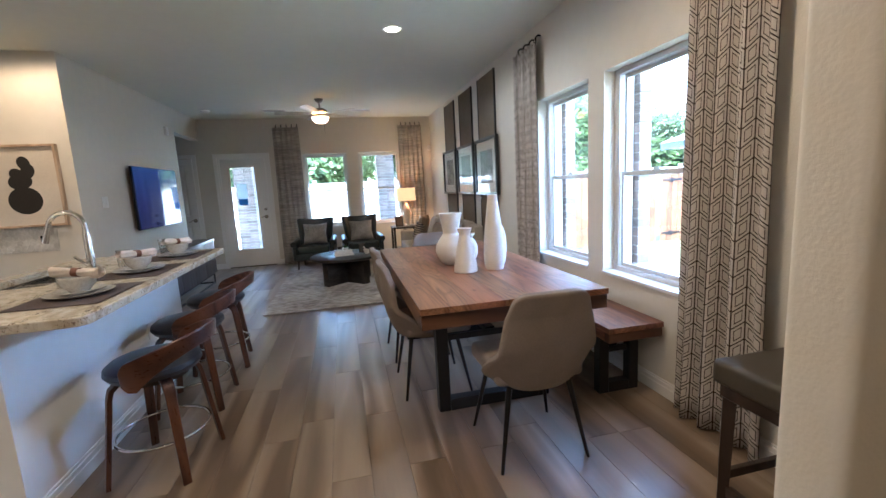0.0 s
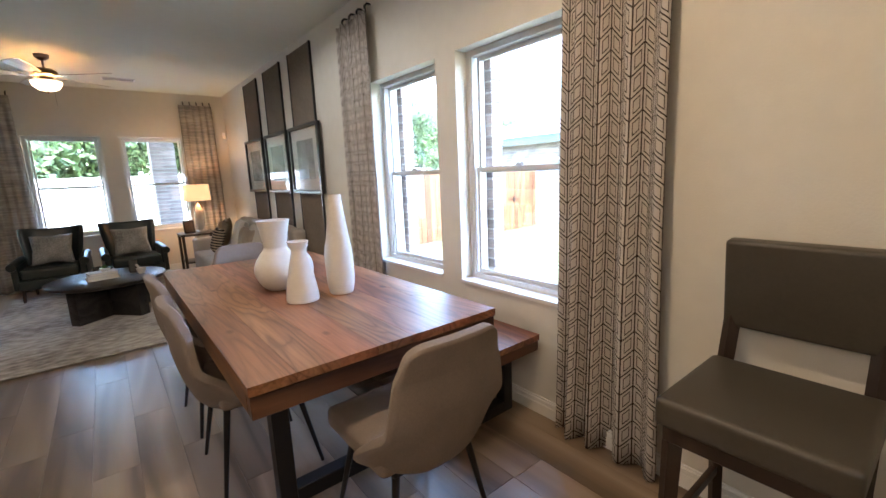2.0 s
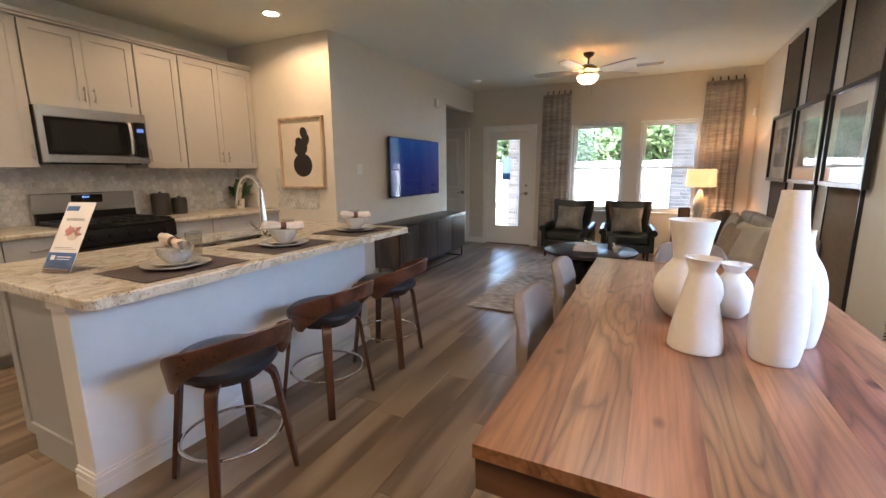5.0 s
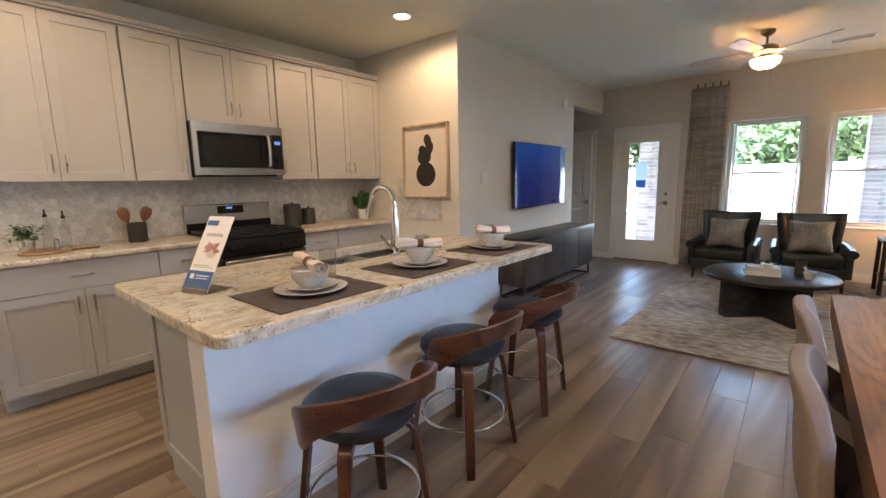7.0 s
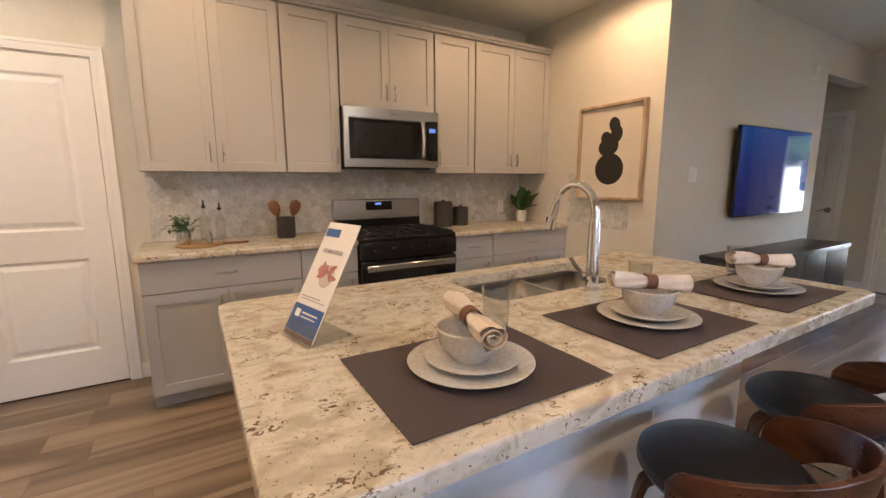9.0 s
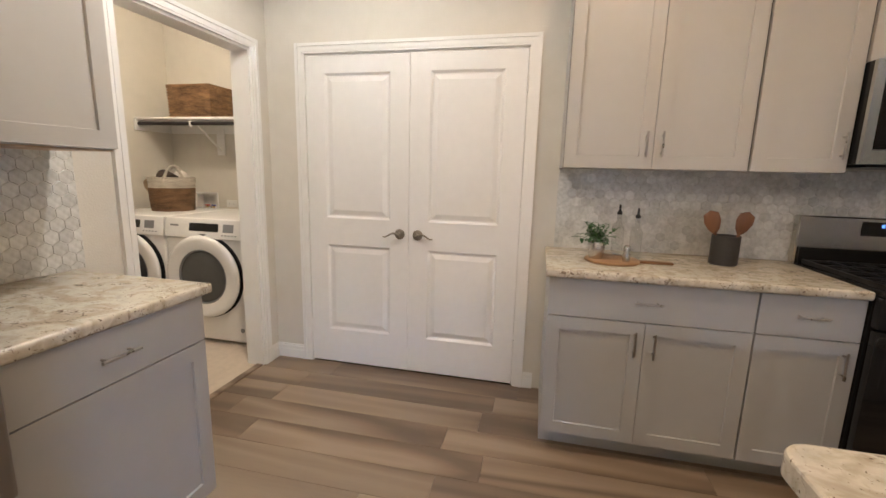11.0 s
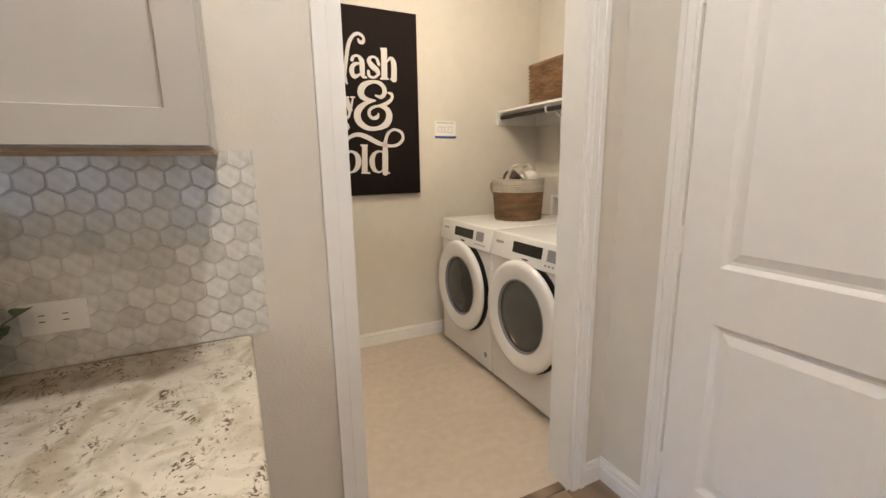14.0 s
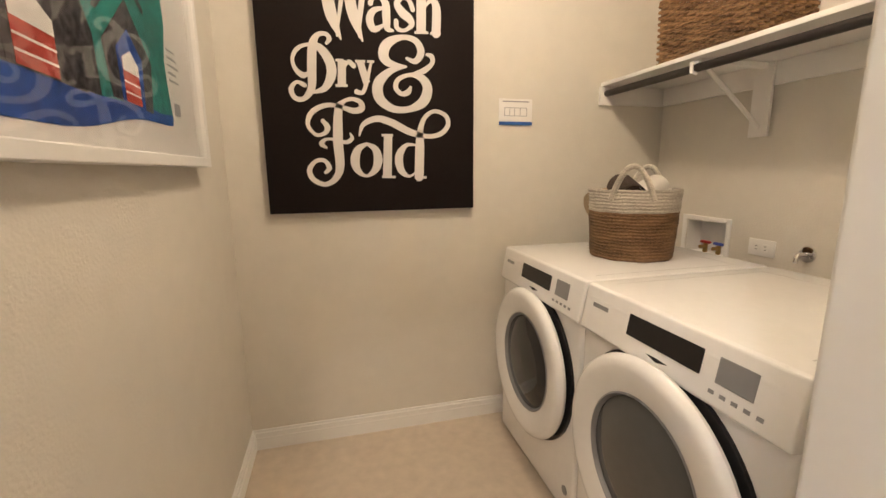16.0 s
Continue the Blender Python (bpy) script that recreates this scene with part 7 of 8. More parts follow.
# wall panels and the three framed pictures
M_RIB = mat("brown_ribbed_panel", (0.185, 0.15, 0.115), 0.8, var=0.15, scale=10, bump=0.2)
M_FRAMEB = mat("black_picture_frame", (0.012, 0.012, 0.013), 0.3, var=0.05)
M_MAT = mat("white_picture_mat", (0.68, 0.66, 0.63), 0.8, var=0.02)
M_PIC = mat("dim_landscape_print", (0.10, 0.10, 0.09), 0.5, var=0.6, scale=6, second=(0.36, 0.36, 0.33), stretch=(1, 1, 3))
M_PGLASS = glass("picture_glass", (0.97, 0.97, 0.97), edge=0.3)
for cy in (5.60, 6.49, 7.40):
    pn = thing("wall_panel", "tall brown ribbed wall panel with black edges", "wall panel", pose(XW, cy, 0, 0, 0, 180), group="ribbed wall panels")
    part("backing", boxes((0, -0.29, 0.11, 0.012, 0.29, 2.64)), M_RIB, pn)
    bm = bmesh.new()
    for k in range(29):
        y = -0.285 + k * 0.02
        tube([(0.012, y + 0.005, 0.115), (0.012, y + 0.005, 2.635)], 0.0075, 6, bm=bm)
    part("ribs", bm, M_RIB, pn)
    part("edge_strip", boxes((0, -0.302, 0.11, 0.024, -0.291, 2.64), (0, 0.291, 0.11, 0.024, 0.302, 2.64)), M_FRAMEB, pn)
    pc = thing("framed_picture", "black-framed print behind glass on a ribbed panel", "picture", pose(XW - 0.022, cy - 0.01, 1.545, 0, 0, 180), group="three framed pictures")
    a, h_ = 0.40, 0.35
    part("frame", boxes((0, -a, -h_, 0.04, -a + 0.035, h_), (0, a - 0.035, -h_, 0.04, a, h_), (0, -a + 0.035, -h_, 0.04, a - 0.035, -h_ + 0.035), (0, -a + 0.035, h_ - 0.035, 0.04, a - 0.035, h_), bevel=0.002), M_FRAMEB, pc)
    part("mount", boxes((0.0, -a + 0.035, -h_ + 0.035, 0.016, a - 0.035, h_ - 0.035)), M_MAT, pc)
    part("print", boxes((0.016, -0.22, -0.2, 0.018, 0.22, 0.2)), M_PIC, pc)
    part("pane", boxes((0.026, -a + 0.035, -h_ + 0.035, 0.028, a - 0.035, h_ - 0.035)), M_PGLASS, pc)

# ceiling fan
M_PEWTERD = mat("antique_nickel", (0.20, 0.17, 0.14), 0.35, 0.9, var=0.1)
# blade tones are lightened to include the light falling on their undersides
M_BLADE = wood("lit_maple_blade", (0.38, 0.35, 0.29), (0.47, 0.44, 0.37), (0.55, 0.52, 0.45), along="x", rough=0.4)
fan = thing("ceiling_fan", "five-blade ceiling fan with a lit glass bowl", "ceiling fan", pose(-0.30, 7.36, H))
part("canopy", lathe([(0.065, -0.001), (0.06, -0.03), (0.03, -0.055), (0.013, -0.06)], 28), M_PEWTERD, fan)
part("downrod", tube([(0, 0, -0.05), (0, 0, -0.14)], 0.011, 10), M_PEWTERD, fan)
part("motor", lathe([(0.02, -0.13), (0.07, -0.14), (0.105, -0.165), (0.11, -0.20), (0.09, -0.225), (0.06, -0.235), (0.06, -0.25), (0.10, -0.258), (0.10, -0.27)], 36), M_PEWTERD, fan)
fan_glow = emit("lit_frosted_bowl", (1.0, 0.66, 0.34), 0.55)
part("light_bowl", lathe([(0.125, -0.265), (0.13, -0.275), (0.115, -0.315), (0.075, -0.35), (0.02, -0.362), (0.0, -0.362)], 36, cap=False), fan_glow, fan)
part("finial", lathe([(0.012, -0.362), (0.014, -0.37), (0.004, -0.382), (0, -0.384)], 14), M_PEWTERD, fan)
part("pull_chain", tube([(0.05, 0.03, -0.26), (0.05, 0.03, -0.50)], 0.0015, 6), M_PEWTERD, fan)
for k in range(5):
    q = pose(0, 0, 0, 0, 0, -36 + 72 * k)
    br = part("blade_bracket", boxes((0.08, -0.02, -0.215, 0.20, 0.02, -0.208)), M_PEWTERD, fan)
    br.matrix_basis = q
    bm = bmesh.new()
    top = [(0.17, -0.045), (0.45, -0.066), (0.62, -0.066), (0.645, -0.045), (0.65, 0.0), (0.645, 0.045), (0.62, 0.066), (0.45, 0.066), (0.17, 0.045)]
    lo, hi = [bm.verts.new((x, y, -0.003)) for x, y in top], [bm.verts.new((x, y, 0.003)) for x, y in top]
    bm.faces.new(lo[::-1]), bm.faces.new(hi)
    for i in range(len(top)):
        bm.faces.new((lo[i], lo[(i + 1) % 9], hi[(i + 1) % 9], hi[i]))
    bl = part("blade", bm, M_BLADE, fan, smooth=False)
    bl.matrix_basis = q @ pose(0, 0, -0.205, 12, 0, 0)
bulb(-0.30, 7.36, H - 0.285, 7.5, 0.03, (1.0, 0.77, 0.52))

# ceiling fittings
M_LED = emit("lit_downlight", (1.0, 0.86, 0.66), 3.0)
# fittings for all, including the five unseen downlights added as fill
for cx, cy in CANS:
    dl = thing("downlight", "recessed round ceiling downlight, lit, some added unseen", "downlight", pose(cx, cy, H), group="recessed downlights")
    part("trim_ring", lathe([(0.062, -0.001), (0.088, -0.001), (0.086, -0.007), (0.066, -0.006)], 32, cap=False), M_WHITE, dl)
    part("lens", lathe([(0.063, -0.003), (0.0, -0.0032)], 28, cap=False), M_LED, dl)
for x, y in ((-1.06, 8.3), (0.36, 8.3)):
    vt = thing("ceiling_vent", "white slatted ceiling air vent", "vent", pose(x, y, H), group="ceiling vents")
    part("frame", boxes((-0.18, -0.08, -0.008, 0.18, -0.06, -0.001), (-0.18, 0.06, -0.008, 0.18, 0.08, -0.001), (-0.18, -0.06, -0.008, -0.16, 0.06, -0.001), (0.16, -0.06, -0.008, 0.18, 0.06, -0.001)), M_WHITE, vt)
    part("backing", boxes((-0.16, -0.06, -0.003, 0.16, 0.06, -0.001)), M_CABDARK, vt)
    for k in range(6):
        part("slat", box(-0.16, -0.007, -0.001, 0.16, 0.007, 0.001, m=pose(0, -0.05 + k * 0.02, -0.007, 35)), M_WHITE, vt)

# ---- laundry ----
M_ENAMEL = mat("white_enamel", (0.78, 0.77, 0.76), 0.22, var=0.02, bump=0.02)
M_DRUMG = mat("smoked_door_glass", (0.03, 0.03, 0.032), 0.05, var=0.05)
M_DRUMGREY = mat("grey_door_glass", (0.085, 0.087, 0.085), 0.12, var=0.05)
M_SEAM = mat("shaded_seam", (0.45, 0.44, 0.43), 0.5)
M_GREYP = mat("grey_plastic", (0.22, 0.22, 0.23), 0.4, var=0.04)


def laundry_machine(y0, name, label, pane):
    """Front-loader, front at local +x."""
    w, d, h = 0.685, 0.80, 0.957
    th = thing(name, label, name.replace("_", " "), pose(-4.82, y0, 0))
    part("cabinet", box(0, 0, 0.02, d - 0.02, w, h - 0.03, 0.018, 3), M_ENAMEL, th)
    part("lid", box(0, 0.0, h - 0.03, d - 0.03, w, h, 0.01, 3), M_ENAMEL, th)
    part("control_panel", box(-0.014, 0, 0, 0.02, w, 0.15, 0.01, 3, m=pose(d - 0.022, 0, h - 0.152, 0, -10, 0)), M_ENAMEL, th)
    q = pose(d - 0.022, 0, h - 0.152, 0, -10, 0)
    part("display", box(0.02, 0.22, 0.055, 0.0225, 0.47, 0.115, 0.002, 1, m=q), M_BLACKGLASS, th)
    part("side_display", box(0.02, 0.51, 0.055, 0.022, 0.60, 0.115, 0.001, 1, m=q), M_GREYP, th)
    part("badge", boxes((0.02, 0.05, 0.085, 0.0212, 0.125, 0.098)), M_GREYP, th).matrix_basis = q
    bm = bmesh.new()
    for k in range(5):
        addbox(bm, 0.02, 0.50 + k * 0.028, 0.028, 0.0212, 0.514 + k * 0.028, 0.037)
    part("button_marks", bm, M_GREYP, th).matrix_basis = q
    cy, cz = w / 2, 0.525
    mm = pose(d - 0.02, cy, cz, 0, 90, 0)
    part("door_recess", lathe([(0.318, 0.0), (0.318, 0.012), (0.29, 0.016), (0.29, 0.03)], 56, m=mm), M_BLACK, th)
    dr = part("door", lathe([(0.285, 0.020), (0.306, 0.026), (0.311, 0.038), (0.306, 0.052), (0.294, 0.060), (0.275, 0.062), (0.215, 0.050), (0.205, 0.046), (0.200, 0.036)], 64, m=mm, cap=False), M_ENAMEL, th, "round white porthole door")
    part("door_glass", lathe([(0.197, 0.030), (0.185, 0.040), (0.12, 0.052), (0.0, 0.057)], 56, m=mm, cap=False), pane, dr)
    part("door_rim", lathe([(0.206, 0.047), (0.201, 0.050), (0.193, 0.036)], 56, m=mm, cap=False), M_GREYP, dr)
    part("lid_seam", boxes((0.10, 0.05, h + 0.0003, d - 0.10, 0.054, h + 0.0008), (0.10, w - 0.054, h + 0.0003, d - 0.10, w - 0.05, h + 0.0008), (0.10, 0.05, h + 0.0003, 0.104, w - 0.05, h + 0.0008)), M_SEAM, th)
    part("filter_cap", lathe([(0.018, 0), (0.018, 0.002), (0, 0.0022)], 20, m=pose(d - 0.02, w - 0.06, 0.12, 0, 90, 0)), M_GREYP, th)
    for x in (0.06, d - 0.08):
        for y in (0.05, w - 0.05):
            part("foot", lathe([(0.022, 0), (0.022, 0.01), (0.012, 0.012), (0.012, 0.022)], 14, m=pose(x, y, 0)), M_BLACK, th)
    return th


laundry_machine(-1.49, "washing_machine", "white front-loading washer with a dark porthole", M_DRUMG)
laundry_machine(-0.795, "clothes_dryer", "white front-loading dryer with a grey porthole", M_DRUMGREY)

# shelf with its rail
sf = thing("wall_shelf", "white wire-braced wall shelf with a dark hanging rail", "shelf", pose(-5.0, -0.84, 1.735))
part("board", box(0.0, -0.779, 0.0, 0.39, 0.80, 0.018, 0.002), M_WHITE, sf)
part("wall_cleat", box(0.0, -0.779, -0.09, 0.02, 0.80, -0.001, 0.002), M_WHITE, sf)
part("end_cleat", box(0.021, -0.779, -0.09, 0.40, -0.76, -0.001, 0.002), M_WHITE, sf)
part("hanging_rail", tube([(0.365, -0.76, -0.035), (0.365, 0.8, -0.035)], 0.016, 14), mat("dark_bronze_rail", (0.05, 0.045, 0.045), 0.35, 0.7), sf)
for y in (-0.20, 0.45):
    bkt = part("bracket", boxes((0.02, y - 0.04, -0.29, 0.032, y + 0.04, -0.001), (0.032, y - 0.015, -0.02, 0.36, y + 0.015, -0.001)), M_WHITE, sf)
    part("brace", tube([(0.03, y, -0.25), (0.33, y, -0.02)], 0.009, 8), M_WHITE, bkt)
    part("rail_hook", tube([(0.34, y, -0.01), (0.39, y, -0.02), (0.386, y, -0.05), (0.365, y, -0.056)], 0.008, 8), M_WHITE, bkt)


# woven baskets
def weave_mat(name, a, b):
    m = mat(name, a, 0.8, var=0.4, scale=30, second=b, bump=0.8, bump_scale=120, stretch=(1, 1, 4))
    return m


M_SEAGRASS = weave_mat("brown_seagrass", (0.09, 0.045, 0.018), (0.27, 0.155, 0.075))
M_ROPE = weave_mat("cream_rope", (0.56, 0.50, 0.42), (0.70, 0.66, 0.58))
M_RATTAN = weave_mat("rattan", (0.10, 0.045, 0.02), (0.42, 0.25, 0.12))
bk_ = thing("laundry_basket", "round two-tone woven basket holding rolled towels", "basket", pose(-4.465, -1.13, 0.958) @ Matrix.Scale(1.22, 4))
zz = 0.006
k = 0
while zz < 0.235:
    r = 0.128 + 0.015 * (zz / 0.235)
    ph = k * 0.7
    pts = [((r + 0.0018 * math.sin(22 * a + ph)) * math.cos(a), (r + 0.0018 * math.sin(22 * a + ph)) * math.sin(a), zz + 0.001 * math.sin(9 * a + ph)) for a in [2 * math.pi * i / 44 for i in range(44)]]
    part("seagrass_coil" if zz < 0.155 else "rope_coil", tube(pts, 0.0062, 6, closed=True), M_SEAGRASS if zz < 0.155 else M_ROPE, bk_)
    zz += 0.0105
    k += 1
part("basket_floor", lathe([(0.122, 0.002), (0.0, 0.002)], 24, cap=False), M_SEAGRASS, bk_)
part("liner", lathe([(0.118, 0.004), (0.133, 0.225)], 32, cap=False), M_ROPE, bk_)
for s in (-1, 1):
    a0 = radians(50 if s > 0 else 215)
    pts = [((0.145 + 0.012 * math.sin(math.pi * t)) * math.cos(a0 + (t - 0.5) * 0.9), (0.145 + 0.012 * math.sin(math.pi * t)) * math.sin(a0 + (t - 0.5) * 0.9), 0.20 + 0.105 * math.sin(math.pi * t)) for t in [i / 12 for i in range(13)]]
    part("rope_handle", tube(pts, 0.0095, 8), M_ROPE, bk_)
M_TOWELS = [mat("white_towel", (0.72, 0.69, 0.64), 0.95, var=0.05, bump=0.6, bump_scale=300), mat("brown_towel", (0.05, 0.032, 0.025), 0.95, var=0.1, bump=0.6, bump_scale=300), mat("tan_towel", (0.40, 0.30, 0.2), 0.95, var=0.1, bump=0.6, bump_scale=300)]
for (x, y, z, rz), tm, lb in (((-0.035, 0.02, 0.215, 25), 0, "rolled white towel in the woven basket"), ((0.05, 0.03, 0.22, 70), 1, "rolled dark brown towel in the basket"), ((0.05, -0.06, 0.19, 0), 2, "rolled tan towel in the woven basket")):
    tw = thing("rolled_towel", lb, "towel", pose(-4.465 + 1.22 * x, -1.13 + 1.22 * y, 0.958 + 1.22 * z, 0, 14, rz) @ Matrix.Scale(1.22, 4))

    def spiral(u, v):
        a = u * 5 * 2 * math.pi
        r = 0.006 + 0.041 * u
        return ((v - 0.5) * 0.15, r * math.cos(a), r * math.sin(a))

    part("roll", sheet(spiral, 90, 3, thick=0.004), M_TOWELS[tm], tw)
sq = thing("storage_basket", "rectangular brown rattan basket on the shelf", "basket", pose(-4.84, -1.10, 1.7535))
k = 0
while 0.012 * k + 0.008 < 0.27:
    zz = 0.012 * k + 0.008
    pts = []
    hx, hy = 0.15 + 0.02 * zz, 0.21 + 0.02 * zz
    for (ax, ay), (bx_, by_) in (((-hx, -hy), (hx, -hy)), ((hx, -hy), (hx, hy)), ((hx, hy), (-hx, hy)), ((-hx, hy), (-hx, -hy))):
        for i in range(12):
            t = i / 12
            wob = 0.007 if (i + k) % 2 else -0.007
            nx, ny = (0, wob) if ay == by_ else (wob, 0)
            pts.append((ax + (bx_ - ax) * t + nx, ay + (by_ - ay) * t + ny, zz))
    part("woven_strand", tube(pts, 0.0075, 6, closed=True), M_RATTAN, sq)
    k += 1
part("rim", tube([(-0.155, -0.215, 0.275), (0.155, -0.215, 0.275), (0.155, 0.215, 0.275), (-0.155, 0.215, 0.275)], 0.011, 8, closed=True), M_RATTAN, sq)
part("basket_floor", boxes((-0.148, -0.208, 0.001, 0.148, 0.208, 0.006)), M_RATTAN, sq)

# washer supply box and outlet
sbx = thing("supply_box", "recessed white washer supply box with red valve", "supply box", pose(-5.0, -1.27, 0.985))
part("flange", boxes((0.0005, -0.138, -0.104, 0.007, -0.113, 0.104), (0.0005, 0.113, -0.104, 0.007, 0.138, 0.104), (0.0005, -0.113, 0.083, 0.007, 0.113, 0.104), (0.0005, -0.113, -0.104, 0.007, 0.113, -0.083), bevel=0.001), M_WHITE, sbx)
part("tray", boxes((-0.09, -0.111, -0.081, -0.087, 0.111, 0.081), (-0.087, -0.111, -0.081, 0.0, -0.109, 0.081), (-0.087, 0.109, -0.081, 0.0, 0.111, 0.081), (-0.087, -0.109, -0.081, 0.0, 0.109, -0.079), (-0.087, -0.109, 0.079, 0.0, 0.109, 0.081)), M_WHITE, sbx)
M_BRASS = mat("brass_valve", (0.45, 0.3, 0.12), 0.35, 0.9)
for vy, vm in ((-0.035, mat("red_valve", (0.45, 0.03, 0.02), 0.4)), (0.04, mat("blue_valve", (0.03, 0.06, 0.3), 0.4))):
    vv = part("valve", tube([(-0.045, vy, -0.079), (-0.045, vy, -0.035)], 0.011, 12), M_BRASS, sbx)
    part("valve_spout", tube([(-0.045, vy, -0.05), (-0.01, vy, -0.05)], 0.009, 10), M_BRASS, vv)
    part("valve_handle", boxes((-0.055, vy - 0.028, -0.035, -0.035, vy + 0.028, -0.022), bevel=0.004), vm, vv)
outlet(pose(-4.999, -0.98, 0.985, 90, 0, 0))
gs = thing("gas_tap", "small chrome gas tap behind the dryer", "tap", pose(-5.0, -0.80, 0.99))
part("escutcheon", lathe([(0.032, 0.0005), (0.03, 0.006), (0.014, 0.009)], 24, m=pose(0, 0, 0, 0, 90, 0)), M_CHROME, gs)
part("spout", tube([(0.006, 0, 0), (0.05, 0, 0), (0.058, 0, -0.012), (0.058, 0, -0.03)], 0.009, 10), M_CHROME, gs)

# lettered sign
M_SIGN = mat("dark_brown_canvas", (0.009, 0.0055, 0.005), 0.8, var=0.1, scale=20, bump=0.15, bump_scale=300, spec=0.2)
M_LETTER = mat("white_lettering", (0.62, 0.59, 0.56), 0.6, var=0.02)
sg = thing("wall_sign", "dark brown canvas sign with white decorative lettering", "sign", pose(-3.445, -1.619, 1.75))
part("canvas", box(-0.468, 0.0, -0.61, 0.468, 0.034, 0.61, 0.003), M_SIGN, sg)
face = pose(0, 0.0345, 0, 90, 0, 180)


def word(body, x, z, size, sx=1.0, bold=0.0, owner=None, base=None, ink=None):
    c = bpy.data.curves.new("lettering", "FONT")
    c.body, c.size, c.extrude, c.offset, c.align_x, c.align_y = body, size, 0.0008, bold, "LEFT", "BOTTOM_BASELINE"
    o = bpy.data.objects.new("lettering", c)
    scene.collection.objects.link(o)
    me = bpy.data.meshes.new_from_object(o.evaluated_get(bpy.context.evaluated_depsgraph_get()))
    bpy.data.objects.remove(o)
    me.transform((base or face) @ pose(x, z, 0) @ Matrix.Diagonal((sx, 1, 1, 1)))
    me.materials.clear()
    me.materials.append(ink or M_LETTER)
    t = new("lettering", me)
    t.parent = owner or sg
    return t


def stroke(name, *keys):
    """One brush stroke of the sign's lettering through (x, z, width) keys, in the sign's plane."""
    rows, per = [], 9 if len(keys) > 2 else 1
    run = []
    for i in range(len(keys) - 1):
        p0, p1, p2, p3 = keys[max(i - 1, 0)], keys[i], keys[i + 1], keys[min(i + 2, len(keys) - 1)]
        for k in range(per):
            t = k / per
            run.append([0.5 * (2 * p1[a] + (p2[a] - p0[a]) * t + (2 * p0[a] - 5 * p1[a] + 4 * p2[a] - p3[a]) * t * t + (3 * p1[a] - p0[a] - 3 * p2[a] + p3[a]) * t ** 3) for a in (0, 1, 2)])
    run.append(list(keys[-1]))
    bm = bmesh.new()
    stroke.lift = (stroke.lift + 1) % 9
    lift = 0.0004 + stroke.lift * 0.00012
    for i, (x, z, w) in enumerate(run):
        a, b = run[max(i - 1, 0)], run[min(i + 1, len(run) - 1)]
        d = Vector((b[0] - a[0], b[1] - a[1])).normalized()
        hw = max(w, 0.005) * 0.46
        rows.append([bm.verts.new(face @ Vector((x - d.y * hw * f, z + d.x * hw * f, lift))) for f in (-1, 1)])
    for a, b in zip(rows, rows[1:]):
        bm.faces.new((a[0], a[1], b[1], b[0]))
    if len(keys) > 2:
        for x, z, w in (keys[0], keys[-1]):
            lathe([(max(w, 0.005) * 0.46, 0), (0, 0.00005)], 16, bm=bm, m=face @ pose(x, z, lift), cap=False)
    part(name, bm, M_LETTER, sg, smooth=False)


stroke.lift = 0
stroke("letter_w", (-0.234, 0.395, 0.008), (-0.224, 0.370, 0.022), (-0.250, 0.344, 0.019), (-0.287, 0.354, 0.016), (-0.301, 0.390, 0.014), (-0.275, 0.433, 0.016), (-0.236, 0.436, 0.027), (-0.203, 0.403, 0.041), (-0.182, 0.326, 0.049), (-0.162, 0.218, 0.052), (-0.128, 0.126, 0.008))
stroke("letter_w", (-0.144, 0.391, 0.014), (-0.112, 0.382, 0.033), (-0.091, 0.321, 0.044), (-0.069, 0.217, 0.049), (-0.037, 0.124, 0.008))
stroke("letter_w", (-0.144, 0.137, 0.008), (-0.120, 0.273, 0.019), (-0.099, 0.355, 0.019))
stroke("letter_w", (-0.051, 0.138, 0.008), (-0.040, 0.243, 0.024), (-0.017, 0.361, 0.027), (0.015, 0.421, 0.024), (0.054, 0.441, 0.022), (0.087, 0.421, 0.019), (0.081, 0.391, 0.024), (0.060, 0.392, 0.024), (0.051, 0.409, 0.011))
stroke("letter_a", (0.066, 0.263, 0.011), (0.015, 0.248, 0.027), (-0.003, 0.209, 0.035), (0.015, 0.174, 0.030), (0.063, 0.197, 0.011))
stroke("letter_a", (0.003, 0.276, 0.024), (0.014, 0.298, 0.019), (0.043, 0.304, 0.019), (0.067, 0.278, 0.035), (0.069, 0.225, 0.038), (0.072, 0.182, 0.030), (0.096, 0.173, 0.011))
stroke("letter_s", (0.185, 0.265, 0.024), (0.170, 0.299, 0.019), (0.141, 0.307, 0.016), (0.117, 0.283, 0.030), (0.139, 0.249, 0.041), (0.169, 0.226, 0.038), (0.179, 0.201, 0.024), (0.146, 0.177, 0.016), (0.115, 0.185, 0.022), (0.111, 0.213, 0.022))
stroke("letter_h", (0.226, 0.366, 0.046), (0.221, 0.172, 0.046))
stroke("letter_h", (0.191, 0.172, 0.012), (0.254, 0.175, 0.012))
stroke("letter_h", (0.199, 0.363, 0.012), (0.245, 0.367, 0.012))
stroke("letter_h", (0.239, 0.277, 0.008), (0.270, 0.309, 0.024), (0.292, 0.276, 0.041), (0.289, 0.175, 0.044))
stroke("letter_h", (0.262, 0.173, 0.012), (0.311, 0.175, 0.012))
